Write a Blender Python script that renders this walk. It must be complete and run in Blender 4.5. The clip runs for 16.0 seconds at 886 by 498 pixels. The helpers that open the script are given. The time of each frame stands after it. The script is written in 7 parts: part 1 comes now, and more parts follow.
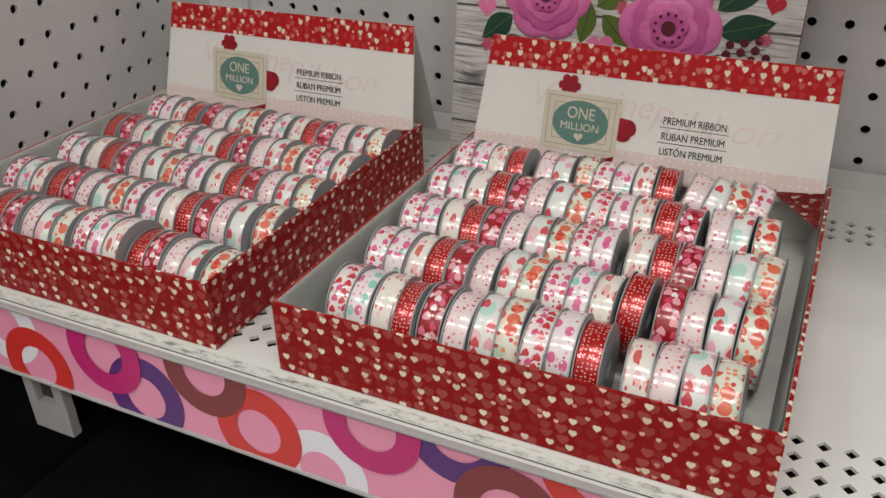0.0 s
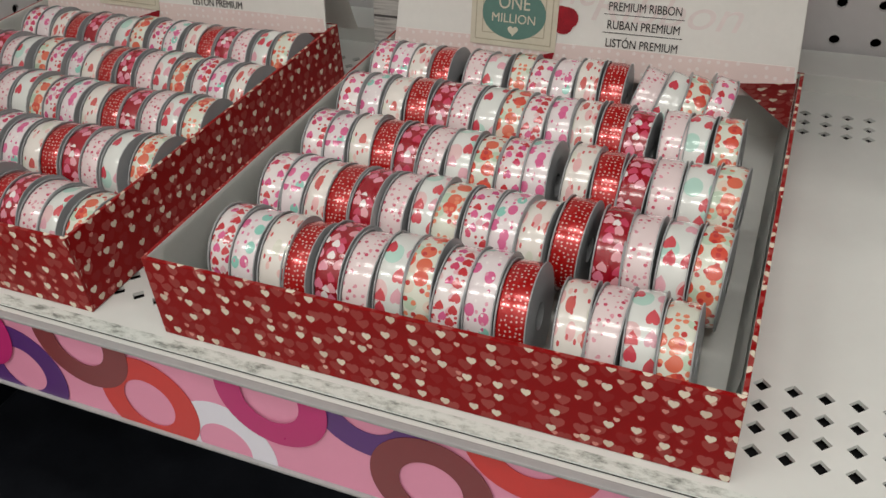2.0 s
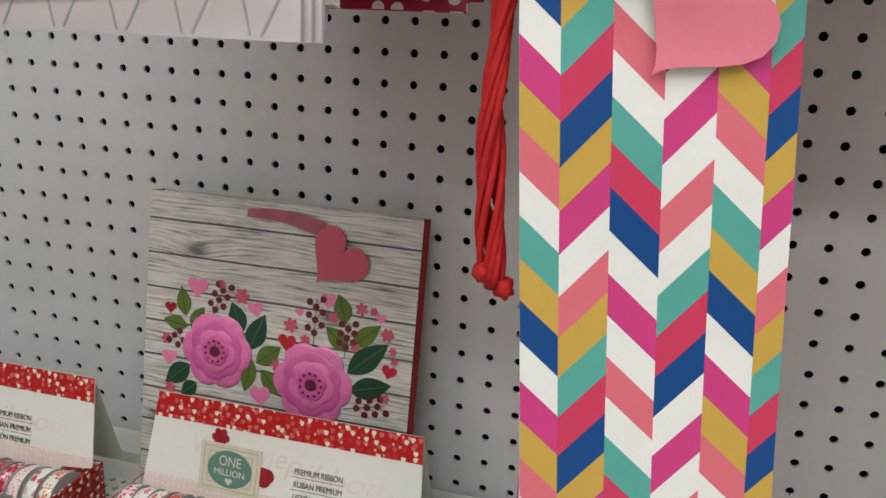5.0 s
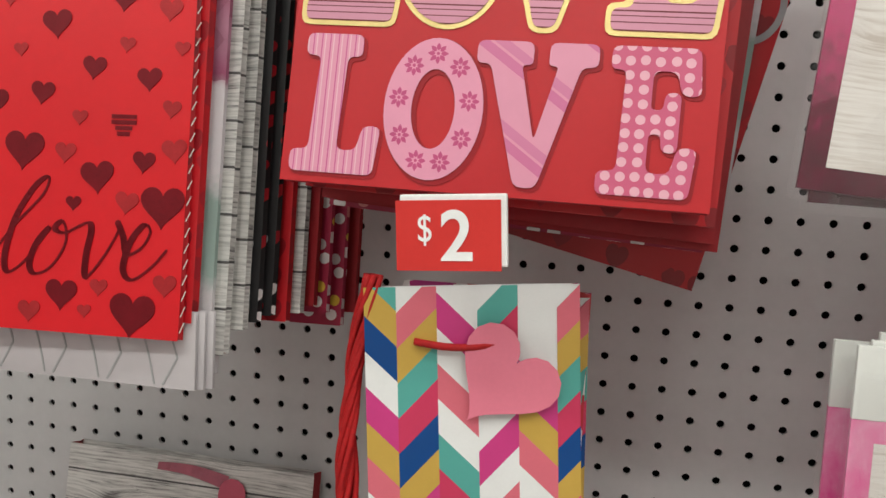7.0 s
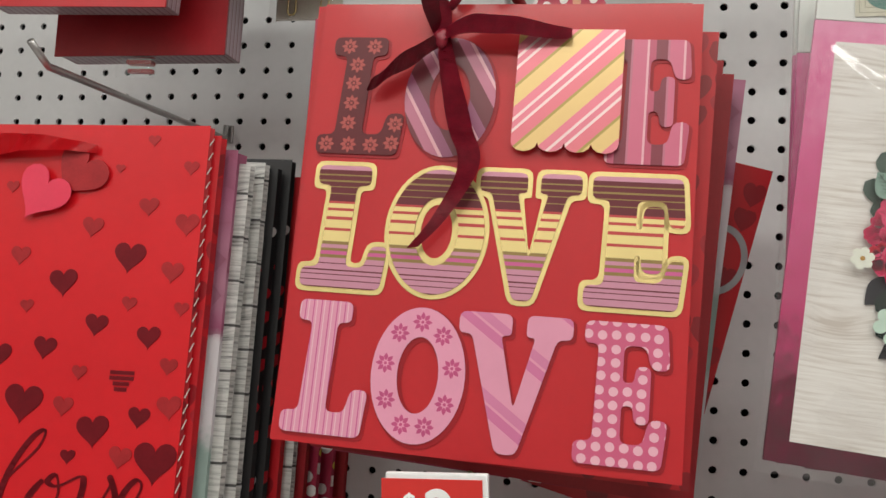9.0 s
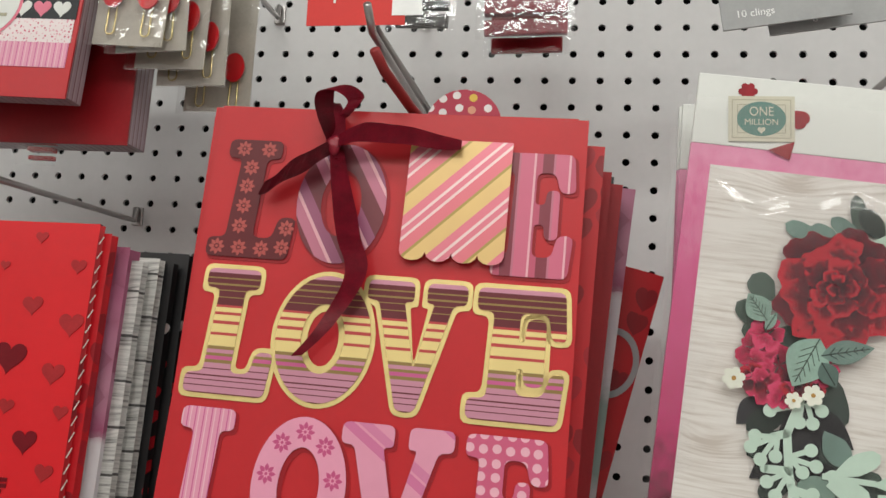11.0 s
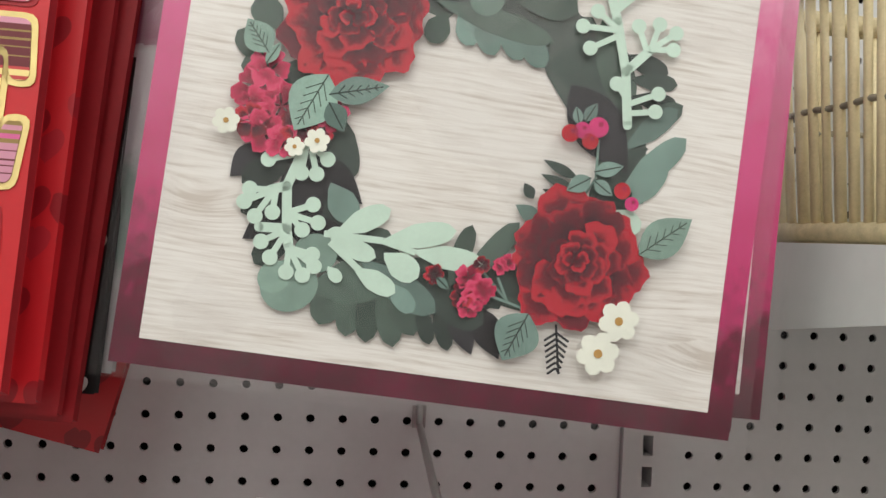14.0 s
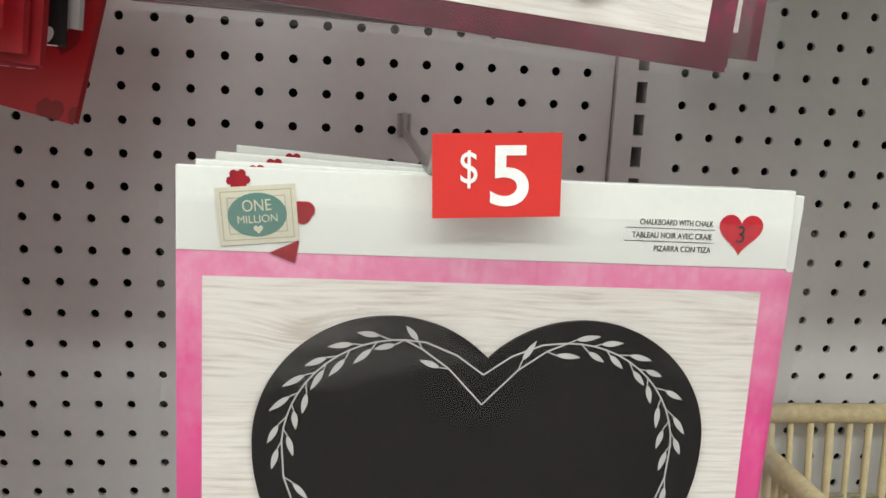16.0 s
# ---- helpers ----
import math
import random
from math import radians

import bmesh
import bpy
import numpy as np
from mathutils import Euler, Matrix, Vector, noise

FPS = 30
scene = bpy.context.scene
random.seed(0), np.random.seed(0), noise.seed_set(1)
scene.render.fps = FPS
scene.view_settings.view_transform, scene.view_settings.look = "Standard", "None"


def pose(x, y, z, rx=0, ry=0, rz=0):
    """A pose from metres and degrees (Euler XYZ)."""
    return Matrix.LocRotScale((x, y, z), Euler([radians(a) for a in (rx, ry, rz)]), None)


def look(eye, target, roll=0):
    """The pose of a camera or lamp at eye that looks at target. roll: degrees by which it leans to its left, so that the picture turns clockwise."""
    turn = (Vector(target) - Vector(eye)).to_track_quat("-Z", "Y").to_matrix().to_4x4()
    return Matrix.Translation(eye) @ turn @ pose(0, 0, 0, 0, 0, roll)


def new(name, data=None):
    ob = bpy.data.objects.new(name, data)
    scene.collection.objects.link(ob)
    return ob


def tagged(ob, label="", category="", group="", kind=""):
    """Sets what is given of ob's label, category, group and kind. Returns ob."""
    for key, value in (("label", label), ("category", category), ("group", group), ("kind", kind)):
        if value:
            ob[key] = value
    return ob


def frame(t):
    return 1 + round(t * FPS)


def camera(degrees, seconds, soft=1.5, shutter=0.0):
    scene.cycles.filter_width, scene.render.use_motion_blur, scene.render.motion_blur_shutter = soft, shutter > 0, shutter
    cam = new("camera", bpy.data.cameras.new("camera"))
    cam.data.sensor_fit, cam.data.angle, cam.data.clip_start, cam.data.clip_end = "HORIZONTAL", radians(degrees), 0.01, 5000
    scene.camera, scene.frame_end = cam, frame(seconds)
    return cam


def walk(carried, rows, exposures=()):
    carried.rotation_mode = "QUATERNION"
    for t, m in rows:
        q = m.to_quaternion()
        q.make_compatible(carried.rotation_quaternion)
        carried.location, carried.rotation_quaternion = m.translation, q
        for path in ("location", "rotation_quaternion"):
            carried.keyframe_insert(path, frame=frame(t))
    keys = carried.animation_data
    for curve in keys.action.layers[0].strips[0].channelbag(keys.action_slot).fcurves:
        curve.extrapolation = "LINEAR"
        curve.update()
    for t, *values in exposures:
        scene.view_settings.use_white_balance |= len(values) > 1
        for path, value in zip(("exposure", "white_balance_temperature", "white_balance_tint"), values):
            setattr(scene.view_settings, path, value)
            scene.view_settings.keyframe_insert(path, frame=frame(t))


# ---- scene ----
cam = camera(55.3, 16.0)
PATH = [
    (0, (0.51, -0.672, 1.259), (-0.263, 0.895, 0.285), -1.5),
    (0.5, (0.512, -0.645, 1.253), (-0.222, 0.876, 0.18), -2.5),
    (1, (0.508, -0.61, 1.239), (-0.203, 0.883, 0.114), -3.5),
    (1.5, (0.511, -0.593, 1.237), (-0.181, 0.864, 0.054), -4.3),
    (2, (0.512, -0.594, 1.237), (-0.174, 0.861, 0.049), -4.4),
    (2.5, (0.515, -0.596, 1.24), (-0.178, 0.886, 0.089), -3.8),
    (3, (0.527, -0.618, 1.267), (-0.16, 0.957, 0.244), -1.7),
    (3.2, (0.53, -0.632, 1.273), (-0.15, 0.997, 0.3462), -0.5),
    (3.5, (0.547, -0.634, 1.318), (-0.133, 1.012, 0.407), -0.1),
    (4, (0.586, -0.646, 1.342), (-0.067, 1.079, 0.569), 1.2),
    (4.2, (0.603, -0.654, 1.349), (-0.013, 1.112, 0.643), 1.7),
    (4.5, (0.635, -0.661, 1.369), (0.076, 1.156, 0.746), 2.0),
    (5, (0.685, -0.667, 1.405), (0.138, 1.183, 0.88), 2.1),
    (5.2, (0.698, -0.675, 1.419), (0.169, 1.195, 0.947), 2.4),
    (7.3, (0.754, -0.75, 1.557), (0.334, 1.199, 1.4), 2.4),
    (7.5, (0.753, -0.744, 1.565), (0.341, 1.21, 1.451), 2.4),
    (8, (0.753, -0.761, 1.591), (0.344, 1.196, 1.559), 2.4),
    (8.5, (0.756, -0.77, 1.608), (0.339, 1.185, 1.641), 2.3),
    (8.7, (0.756, -0.772, 1.614), (0.34, 1.183, 1.675), 2.3),
    (11, (0.795, -0.769, 1.66), (0.488, 1.194, 1.887), 3.1),
    (11.5, (0.843, -0.745, 1.658), (0.657, 1.238, 1.839), 3.0),
    (12, (0.9, -0.708, 1.622), (0.807, 1.272, 1.891), 3.9),
    (12.5, (0.921, -0.697, 1.641), (0.972, 1.298, 1.763), 3.2),
    (13, (0.941, -0.695, 1.635), (1.073, 1.297, 1.745), 3.0),
    (13.5, (0.949, -0.684, 1.632), (1.127, 1.308, 1.657), 2.7),
    (14, (0.957, -0.67, 1.601), (1.124, 1.323, 1.572), 2.6),
    (14.5, (0.951, -0.66, 1.582), (1.145, 1.324, 1.421), 2.5),
    (15, (0.953, -0.66, 1.551), (1.167, 1.313, 1.3), 2.7),
    (15.2, (0.954, -0.665, 1.536), (1.175, 1.305, 1.268), 2.7),
    (15.5, (0.955, -0.665, 1.527), (1.177, 1.293, 1.185), 2.7),
    (16, (0.961, -0.664, 1.502), (1.178, 1.28, 1.085), 2.7),
]
walk(cam, [(t, look(eye, target, roll)) for t, eye, target, roll in PATH],
     exposures=((0, -0.04, 6500, 8), (1.5, -0.18, 6500, 7), (2.5, -0.16, 6500, 7), (4, 0.14, 6350, 4), (5.2, 0.15, 6350, 3), (7.5, -0.03, 6400, 3), (11, -0.17, 6350, 3), (12, -0.14, 6350, 3), (13.5, -0.03, 6280, 3), (15, 0.27, 6250, 2), (16, 0.38, 6200, 0)))

# ---- light ----
world = bpy.data.worlds.new("world")
scene.world = world
world.use_nodes = True
world.node_tree.nodes["Background"].inputs[0].default_value = (0.9, 0.95, 1.0, 1)
world.node_tree.nodes["Background"].inputs[1].default_value = 0.03
scene.view_settings.exposure = 0.0

PITCH = 0.0254          # pegboard grid
ROW0 = 1.25             # height of a reference row of holes
SHELF = 0.979           # top of the ribbon shelf


# ---- materials ----
def node_mat(name):
    m = bpy.data.materials.new(name)
    m.use_nodes = True
    nt = m.node_tree
    return m, nt, nt.nodes["Principled BSDF"]


def link(nt, a, b):
    nt.links.new(a, b)


def math_node(nt, op, a, b=None, c=None):
    n = nt.nodes.new("ShaderNodeMath")
    n.operation = op
    for i, v in enumerate((a, b, c)):
        if v is None:
            continue
        if isinstance(v, (int, float)):
            n.inputs[i].default_value = v
        else:
            link(nt, v, n.inputs[i])
    return n.outputs[0]


def mix_color(nt, fac, a, b):
    n = nt.nodes.new("ShaderNodeMix")
    n.data_type = "RGBA"
    if isinstance(fac, (int, float)):
        n.inputs[0].default_value = fac
    else:
        link(nt, fac, n.inputs[0])
    for i, v in ((6, a), (7, b)):
        if isinstance(v, tuple):
            n.inputs[i].default_value = (*v[:3], 1)
        else:
            link(nt, v, n.inputs[i])
    return n.outputs[2]


def coords(nt, kind="Object", scale=(1, 1, 1)):
    c = nt.nodes.new("ShaderNodeTexCoord")
    m = nt.nodes.new("ShaderNodeMapping")
    m.inputs["Scale"].default_value = scale
    link(nt, c.outputs[kind], m.inputs[0])
    return m.outputs[0]


def noise_tex(nt, vec, scale, detail=4, rough=0.55):
    n = nt.nodes.new("ShaderNodeTexNoise")
    n.inputs["Scale"].default_value = scale
    n.inputs["Detail"].default_value = detail
    n.inputs["Roughness"].default_value = rough
    link(nt, vec, n.inputs["Vector"])
    return n.outputs[0]


def ramp(nt, fac, stops):
    n = nt.nodes.new("ShaderNodeValToRGB")
    e = n.color_ramp.elements
    while len(e) < len(stops):
        e.new(0.5)
    for i, (p, c) in enumerate(stops):
        e[i].position, e[i].color = p, (*c, 1)
    link(nt, fac, n.inputs[0])
    return n.outputs[0]


def bump(nt, bsdf, height, strength, distance=0.001):
    b = nt.nodes.new("ShaderNodeBump")
    b.inputs["Strength"].default_value = strength
    b.inputs["Distance"].default_value = distance
    link(nt, height, b.inputs["Height"])
    link(nt, b.outputs[0], bsdf.inputs["Normal"])


def plain(name, color, rough=0.5, metal=0.0, vary=0.08, scale=40, bumpy=0.0, coat=0.0, piece=0.0, spec=0.35):
    """A surface of one colour with faint blotches, fine grain and uneven gloss."""
    m, nt, b = node_mat(name)
    v = coords(nt)
    n1 = noise_tex(nt, v, scale, 5)
    n2 = noise_tex(nt, v, scale * 9, 3)
    dark = tuple(c * (1 - vary) for c in color)
    light = tuple(min(1, c * (1 + vary)) for c in color)
    f = math_node(nt, "ADD", math_node(nt, "MULTIPLY", n1, 0.65), math_node(nt, "MULTIPLY", n2, 0.35))
    c = ramp(nt, f, [(0.3, dark), (0.7, light)])
    if piece:
        hsv = nt.nodes.new("ShaderNodeHueSaturation")
        info = nt.nodes.new("ShaderNodeObjectInfo")
        link(nt, math_node(nt, "ADD", 1 - piece / 2, math_node(nt, "MULTIPLY", info.outputs["Random"], piece)), hsv.inputs["Value"])
        link(nt, c, hsv.inputs["Color"])
        c = hsv.outputs[0]
    link(nt, c, b.inputs["Base Color"])
    link(nt, math_node(nt, "ADD", rough - 0.06, math_node(nt, "MULTIPLY", n1, 0.12)), b.inputs["Roughness"])
    b.inputs["Metallic"].default_value = metal
    b.inputs["Specular IOR Level"].default_value = spec
    b.inputs["Coat Weight"].default_value = coat
    b.inputs["Coat Roughness"].default_value = 0.12
    if bumpy:
        bump(nt, b, n2, bumpy, 0.0006)
    return m


def cells(nt, vec, scale, randomness):
    """Scattered cells: offset from each cell's centre in cell sizes, and a random colour."""
    n = nt.nodes.new("ShaderNodeTexVoronoi")
    n.voronoi_dimensions = "2D"
    n.inputs["Scale"].default_value = scale
    n.inputs["Randomness"].default_value = randomness
    link(nt, vec, n.inputs["Vector"])
    s = nt.nodes.new("ShaderNodeVectorMath")
    s.operation = "SUBTRACT"
    link(nt, vec, s.inputs[0])
    link(nt, n.outputs["Position"], s.inputs[1])
    k = nt.nodes.new("ShaderNodeVectorMath")
    k.operation = "SCALE"
    link(nt, s.outputs[0], k.inputs[0])
    k.inputs["Scale"].default_value = scale
    x = nt.nodes.new("ShaderNodeSeparateXYZ")
    link(nt, k.outputs[0], x.inputs[0])
    c = nt.nodes.new("ShaderNodeSeparateColor")
    link(nt, n.outputs["Color"], c.inputs[0])
    return x.outputs[0], x.outputs[1], c


def heart_mask(nt, x, y, size):
    """One inside a heart of that half-width."""
    x = math_node(nt, "DIVIDE", x, size)
    y = math_node(nt, "DIVIDE", y, size)
    a = math_node(nt, "ABSOLUTE", x)
    s = math_node(nt, "SQRT", a)
    yy = math_node(nt, "SUBTRACT", y, math_node(nt, "MULTIPLY", s, 0.62))
    r = math_node(nt, "ADD", math_node(nt, "MULTIPLY", x, x), math_node(nt, "MULTIPLY", yy, yy))
    return math_node(nt, "LESS_THAN", r, 0.8)


def dot_mask(nt, x, y, size):
    r = math_node(nt, "ADD", math_node(nt, "MULTIPLY", x, x), math_node(nt, "MULTIPLY", y, y))
    return math_node(nt, "LESS_THAN", r, size * size)


def printed(name, base, layers, rough=0.4, metal=0.0, coat=0.0, stretch=(1, 1, 1), gloss_noise=0.1, spec=0.5):
    """Paper or satin printed with scattered small shapes. layers: (shape, cells per metre, randomness, size, share, palette)."""
    m, nt, b = node_mat(name)
    vec = coords(nt, "UV", stretch)
    color = base
    n1 = noise_tex(nt, vec, 55, 4)
    for i, (shape, scale, rnd, size, share, palette) in enumerate(layers):
        mp = nt.nodes.new("ShaderNodeMapping")
        mp.inputs["Location"].default_value = (0.371 * i + 0.13, 0.219 * i, 0)
        link(nt, vec, mp.inputs[0])
        x, y, c = cells(nt, mp.outputs[0], scale, rnd)
        mask = (heart_mask if shape == "heart" else dot_mask)(nt, x, y, size)
        mask = math_node(nt, "MULTIPLY", mask, math_node(nt, "LESS_THAN", c.outputs[0], share))
        stops = [(j / len(palette), p) for j, p in enumerate(palette)]
        rp = nt.nodes.new("ShaderNodeValToRGB")
        rp.color_ramp.interpolation = "CONSTANT"
        e = rp.color_ramp.elements
        while len(e) < len(stops):
            e.new(0.5)
        while len(e) > len(stops):
            e.remove(e[-1])
        for j, (p, q) in enumerate(stops):
            e[j].position, e[j].color = p, (*q, 1)
        link(nt, c.outputs[1], rp.inputs[0])
        color = mix_color(nt, mask, color, rp.outputs[0])
    color = mix_color(nt, math_node(nt, "MULTIPLY", n1, 0.14), color, tuple(0.6 * v for v in base))
    link(nt, color, b.inputs["Base Color"])
    link(nt, math_node(nt, "ADD", rough - gloss_noise / 2, math_node(nt, "MULTIPLY", n1, gloss_noise)), b.inputs["Roughness"])
    b.inputs["Metallic"].default_value = metal
    b.inputs["Specular IOR Level"].default_value = spec
    b.inputs["Coat Weight"].default_value = coat
    b.inputs["Coat Roughness"].default_value = 0.12
    return m


def wood_print(name, pale, dark, plank, line=0.0012, contrast=1.0):
    """Printed boards: streaked grain along u, dark seams every plank metres along v."""
    m, nt, b = node_mat(name)
    v = coords(nt, "UV", (1, 1, 1))
    warp = noise_tex(nt, coords(nt, "UV", (5, 14, 1)), 1.0, 3)
    sep = nt.nodes.new("ShaderNodeSeparateXYZ")
    link(nt, v, sep.inputs[0])
    kx, ky, kc = cells(nt, coords(nt, "UV", (0.45, 1.0, 1)), 17, 0.9)
    kd = math_node(nt, "ADD", math_node(nt, "MULTIPLY", kx, kx), math_node(nt, "MULTIPLY", ky, ky))
    knot = math_node(nt, "MULTIPLY", math_node(nt, "EXPONENT", math_node(nt, "MULTIPLY", kd, -26.0)), math_node(nt, "LESS_THAN", kc.outputs[0], 0.45))
    w = math_node(nt, "ADD", math_node(nt, "ADD", sep.outputs[1], math_node(nt, "MULTIPLY", warp, 0.013)), math_node(nt, "MULTIPLY", knot, 0.008))
    cmb = nt.nodes.new("ShaderNodeCombineXYZ")
    link(nt, math_node(nt, "MULTIPLY", sep.outputs[0], 24), cmb.inputs[0])
    link(nt, math_node(nt, "MULTIPLY", w, 480), cmb.inputs[1])
    streak = noise_tex(nt, cmb.outputs[0], 1.0, 5, 0.65)
    rings = math_node(nt, "ABSOLUTE", math_node(nt, "SINE", math_node(nt, "MULTIPLY", w, 900)))
    blot = noise_tex(nt, coords(nt, "UV", (18, 40, 1)), 1.0, 3)
    f = math_node(nt, "ADD", math_node(nt, "MULTIPLY", streak, 0.75), math_node(nt, "MULTIPLY", math_node(nt, "MULTIPLY", rings, blot), 0.25 * contrast))
    f = math_node(nt, "SUBTRACT", f, math_node(nt, "MULTIPLY", math_node(nt, "POWER", knot, 5.0), 0.18))
    mid = tuple((p * 0.6 + d * 0.4) for p, d in zip(pale, dark))
    f = math_node(nt, "ADD", f, math_node(nt, "MULTIPLY", math_node(nt, "SUBTRACT", blot, 0.5), 0.2))
    c = ramp(nt, f, [(0.25, dark), (0.35, mid), (0.46, pale)])
    if plank:
        fr = math_node(nt, "FRACT", math_node(nt, "DIVIDE", math_node(nt, "ADD", sep.outputs[1], math_node(nt, "MULTIPLY", warp, 0.003)), plank))
        seam = math_node(nt, "LESS_THAN", fr, line / plank)
        c = mix_color(nt, math_node(nt, "MULTIPLY", seam, 0.9), c, tuple(d * 0.25 for d in dark))
    link(nt, c, b.inputs["Base Color"])
    b.inputs["Roughness"].default_value = 0.42
    return m


def stripes(name, colors, period, axis=1, rough=0.35, metal=0.0, slant=0.0):
    """Printed stripes of the given (share, colour) list."""
    m, nt, b = node_mat(name)
    sep = nt.nodes.new("ShaderNodeSeparateXYZ")
    link(nt, coords(nt, "UV"), sep.inputs[0])
    v = math_node(nt, "ADD", sep.outputs[axis], math_node(nt, "MULTIPLY", sep.outputs[1 - axis], slant))
    fr = math_node(nt, "FRACT", math_node(nt, "DIVIDE", v, period))
    rp = nt.nodes.new("ShaderNodeValToRGB")
    rp.color_ramp.interpolation = "CONSTANT"
    e = rp.color_ramp.elements
    while len(e) < len(colors):
        e.new(0.5)
    total, at = sum(s for s, _ in colors), 0
    for i, (s, c) in enumerate(colors):
        e[i].position, e[i].color = at / total, (*c, 1)
        at += s
    link(nt, fr, rp.inputs[0])
    n = noise_tex(nt, coords(nt, "UV"), 70, 4)
    link(nt, mix_color(nt, math_node(nt, "MULTIPLY", n, 0.15), rp.outputs[0], (0.3, 0.1, 0.12)), b.inputs["Base Color"])
    b.inputs["Roughness"].default_value = rough
    b.inputs["Metallic"].default_value = metal
    return m


def border_print(name, low, high, stops):
    """Watercolour wash from dark maroon below to pink above, with blooms and paper grain."""
    m, nt, b = node_mat(name)
    sep = nt.nodes.new("ShaderNodeSeparateXYZ")
    link(nt, coords(nt, "Object"), sep.inputs[0])
    n = noise_tex(nt, coords(nt, "Object"), 45, 6, 0.65)
    fine = noise_tex(nt, coords(nt, "Object", (1, 1, 0.5)), 240, 4, 0.7)
    f = math_node(nt, "DIVIDE", math_node(nt, "SUBTRACT", sep.outputs[2], low), high - low)
    f = math_node(nt, "ADD", f, math_node(nt, "MULTIPLY", math_node(nt, "SUBTRACT", n, 0.5), 0.55))
    f = math_node(nt, "ADD", f, math_node(nt, "MULTIPLY", math_node(nt, "SUBTRACT", fine, 0.5), 0.3))
    link(nt, ramp(nt, f, stops), b.inputs["Base Color"])
    b.inputs["Roughness"].default_value = 0.35
    return m


def petal_print(name):
    """Mauve petals over white paper with a sage leaf, the foot greyed as shade."""
    m, nt, b = node_mat(name)
    sep = nt.nodes.new("ShaderNodeSeparateXYZ")
    link(nt, coords(nt, "Object"), sep.inputs[0])
    n = noise_tex(nt, coords(nt, "Object"), 35, 4)
    f = math_node(nt, "ADD", math_node(nt, "MULTIPLY", sep.outputs[2], 3.2), math_node(nt, "MULTIPLY", math_node(nt, "SUBTRACT", n, 0.5), 0.16))
    # lowest stop is greyer paper: the shade at the bag's foot, put into the colour
    c = ramp(nt, f, [(0.0, (0.5, 0.47, 0.48)), (0.17, (0.66, 0.63, 0.64)), (0.21, (0.3, 0.42, 0.37)), (0.36, (0.26, 0.38, 0.33)), (0.4, (0.68, 0.64, 0.66)), (0.58, (0.7, 0.66, 0.68)), (0.62, (0.36, 0.06, 0.16)), (0.72, (0.58, 0.27, 0.38)), (0.9, (0.4, 0.1, 0.2))])
    x, y, cell = cells(nt, coords(nt, "UV"), 42, 0.9)
    far = math_node(nt, "ADD", math_node(nt, "MULTIPLY", x, x), math_node(nt, "MULTIPLY", y, y))
    shade = math_node(nt, "MULTIPLY", math_node(nt, "GREATER_THAN", f, 0.6), math_node(nt, "MINIMUM", 1.0, math_node(nt, "ADD", far, math_node(nt, "MULTIPLY", cell.outputs[0], 0.6))))
    c = mix_color(nt, shade, c, (0.24, 0.02, 0.08))
    link(nt, mix_color(nt, math_node(nt, "MULTIPLY", n, 0.25), c, (0.5, 0.4, 0.44)), b.inputs["Base Color"])
    b.inputs["Roughness"].default_value = 0.42
    return m


def rose_print(name, deep, mid, edge):
    """A printed petal: dark at its root, bright along its rim, with fine streaks."""
    m, nt, b = node_mat(name)
    sep = nt.nodes.new("ShaderNodeSeparateXYZ")
    link(nt, coords(nt, "UV"), sep.inputs[0])
    n = noise_tex(nt, coords(nt, "Object"), 260, 4, 0.6)
    info = nt.nodes.new("ShaderNodeObjectInfo")
    f = math_node(nt, "ADD", sep.outputs[1], math_node(nt, "MULTIPLY", math_node(nt, "SUBTRACT", n, 0.5), 0.5))
    f = math_node(nt, "ADD", f, math_node(nt, "MULTIPLY", math_node(nt, "SUBTRACT", info.outputs["Random"], 0.5), 0.5))
    link(nt, ramp(nt, f, [(0.4, deep), (0.78, mid), (0.97, edge), (1.0, edge)]), b.inputs["Base Color"])
    b.inputs["Roughness"].default_value = 0.42
    return m


def film_mat(name, tint=(1, 1, 1), crinkle=0.35, base=0.05):
    """Clear plastic sleeve: see-through, with a glossy skin."""
    m, nt, b = node_mat(name)
    nt.nodes.remove(b)
    out = nt.nodes["Material Output"]
    t = nt.nodes.new("ShaderNodeBsdfTransparent")
    t.inputs[0].default_value = (*tint, 1)
    g = nt.nodes.new("ShaderNodeBsdfGlossy")
    g.inputs["Roughness"].default_value = 0.08
    bp = nt.nodes.new("ShaderNodeBump")
    bp.inputs["Strength"].default_value = crinkle
    bp.inputs["Distance"].default_value = 0.004
    link(nt, noise_tex(nt, coords(nt, "Object"), 22, 4, 0.6), bp.inputs["Height"])
    link(nt, bp.outputs[0], g.inputs["Normal"])
    fr = nt.nodes.new("ShaderNodeLayerWeight")
    link(nt, bp.outputs[0], fr.inputs["Normal"])
    skin = math_node(nt, "MULTIPLY", math_node(nt, "POWER", fr.outputs["Facing"], 4.0), 0.6)
    mx = nt.nodes.new("ShaderNodeMixShader")
    link(nt, math_node(nt, "ADD", skin, base), mx.inputs[0])
    link(nt, t.outputs[0], mx.inputs[1])
    link(nt, g.outputs[0], mx.inputs[2])
    link(nt, mx.outputs[0], out.inputs[0])
    return m


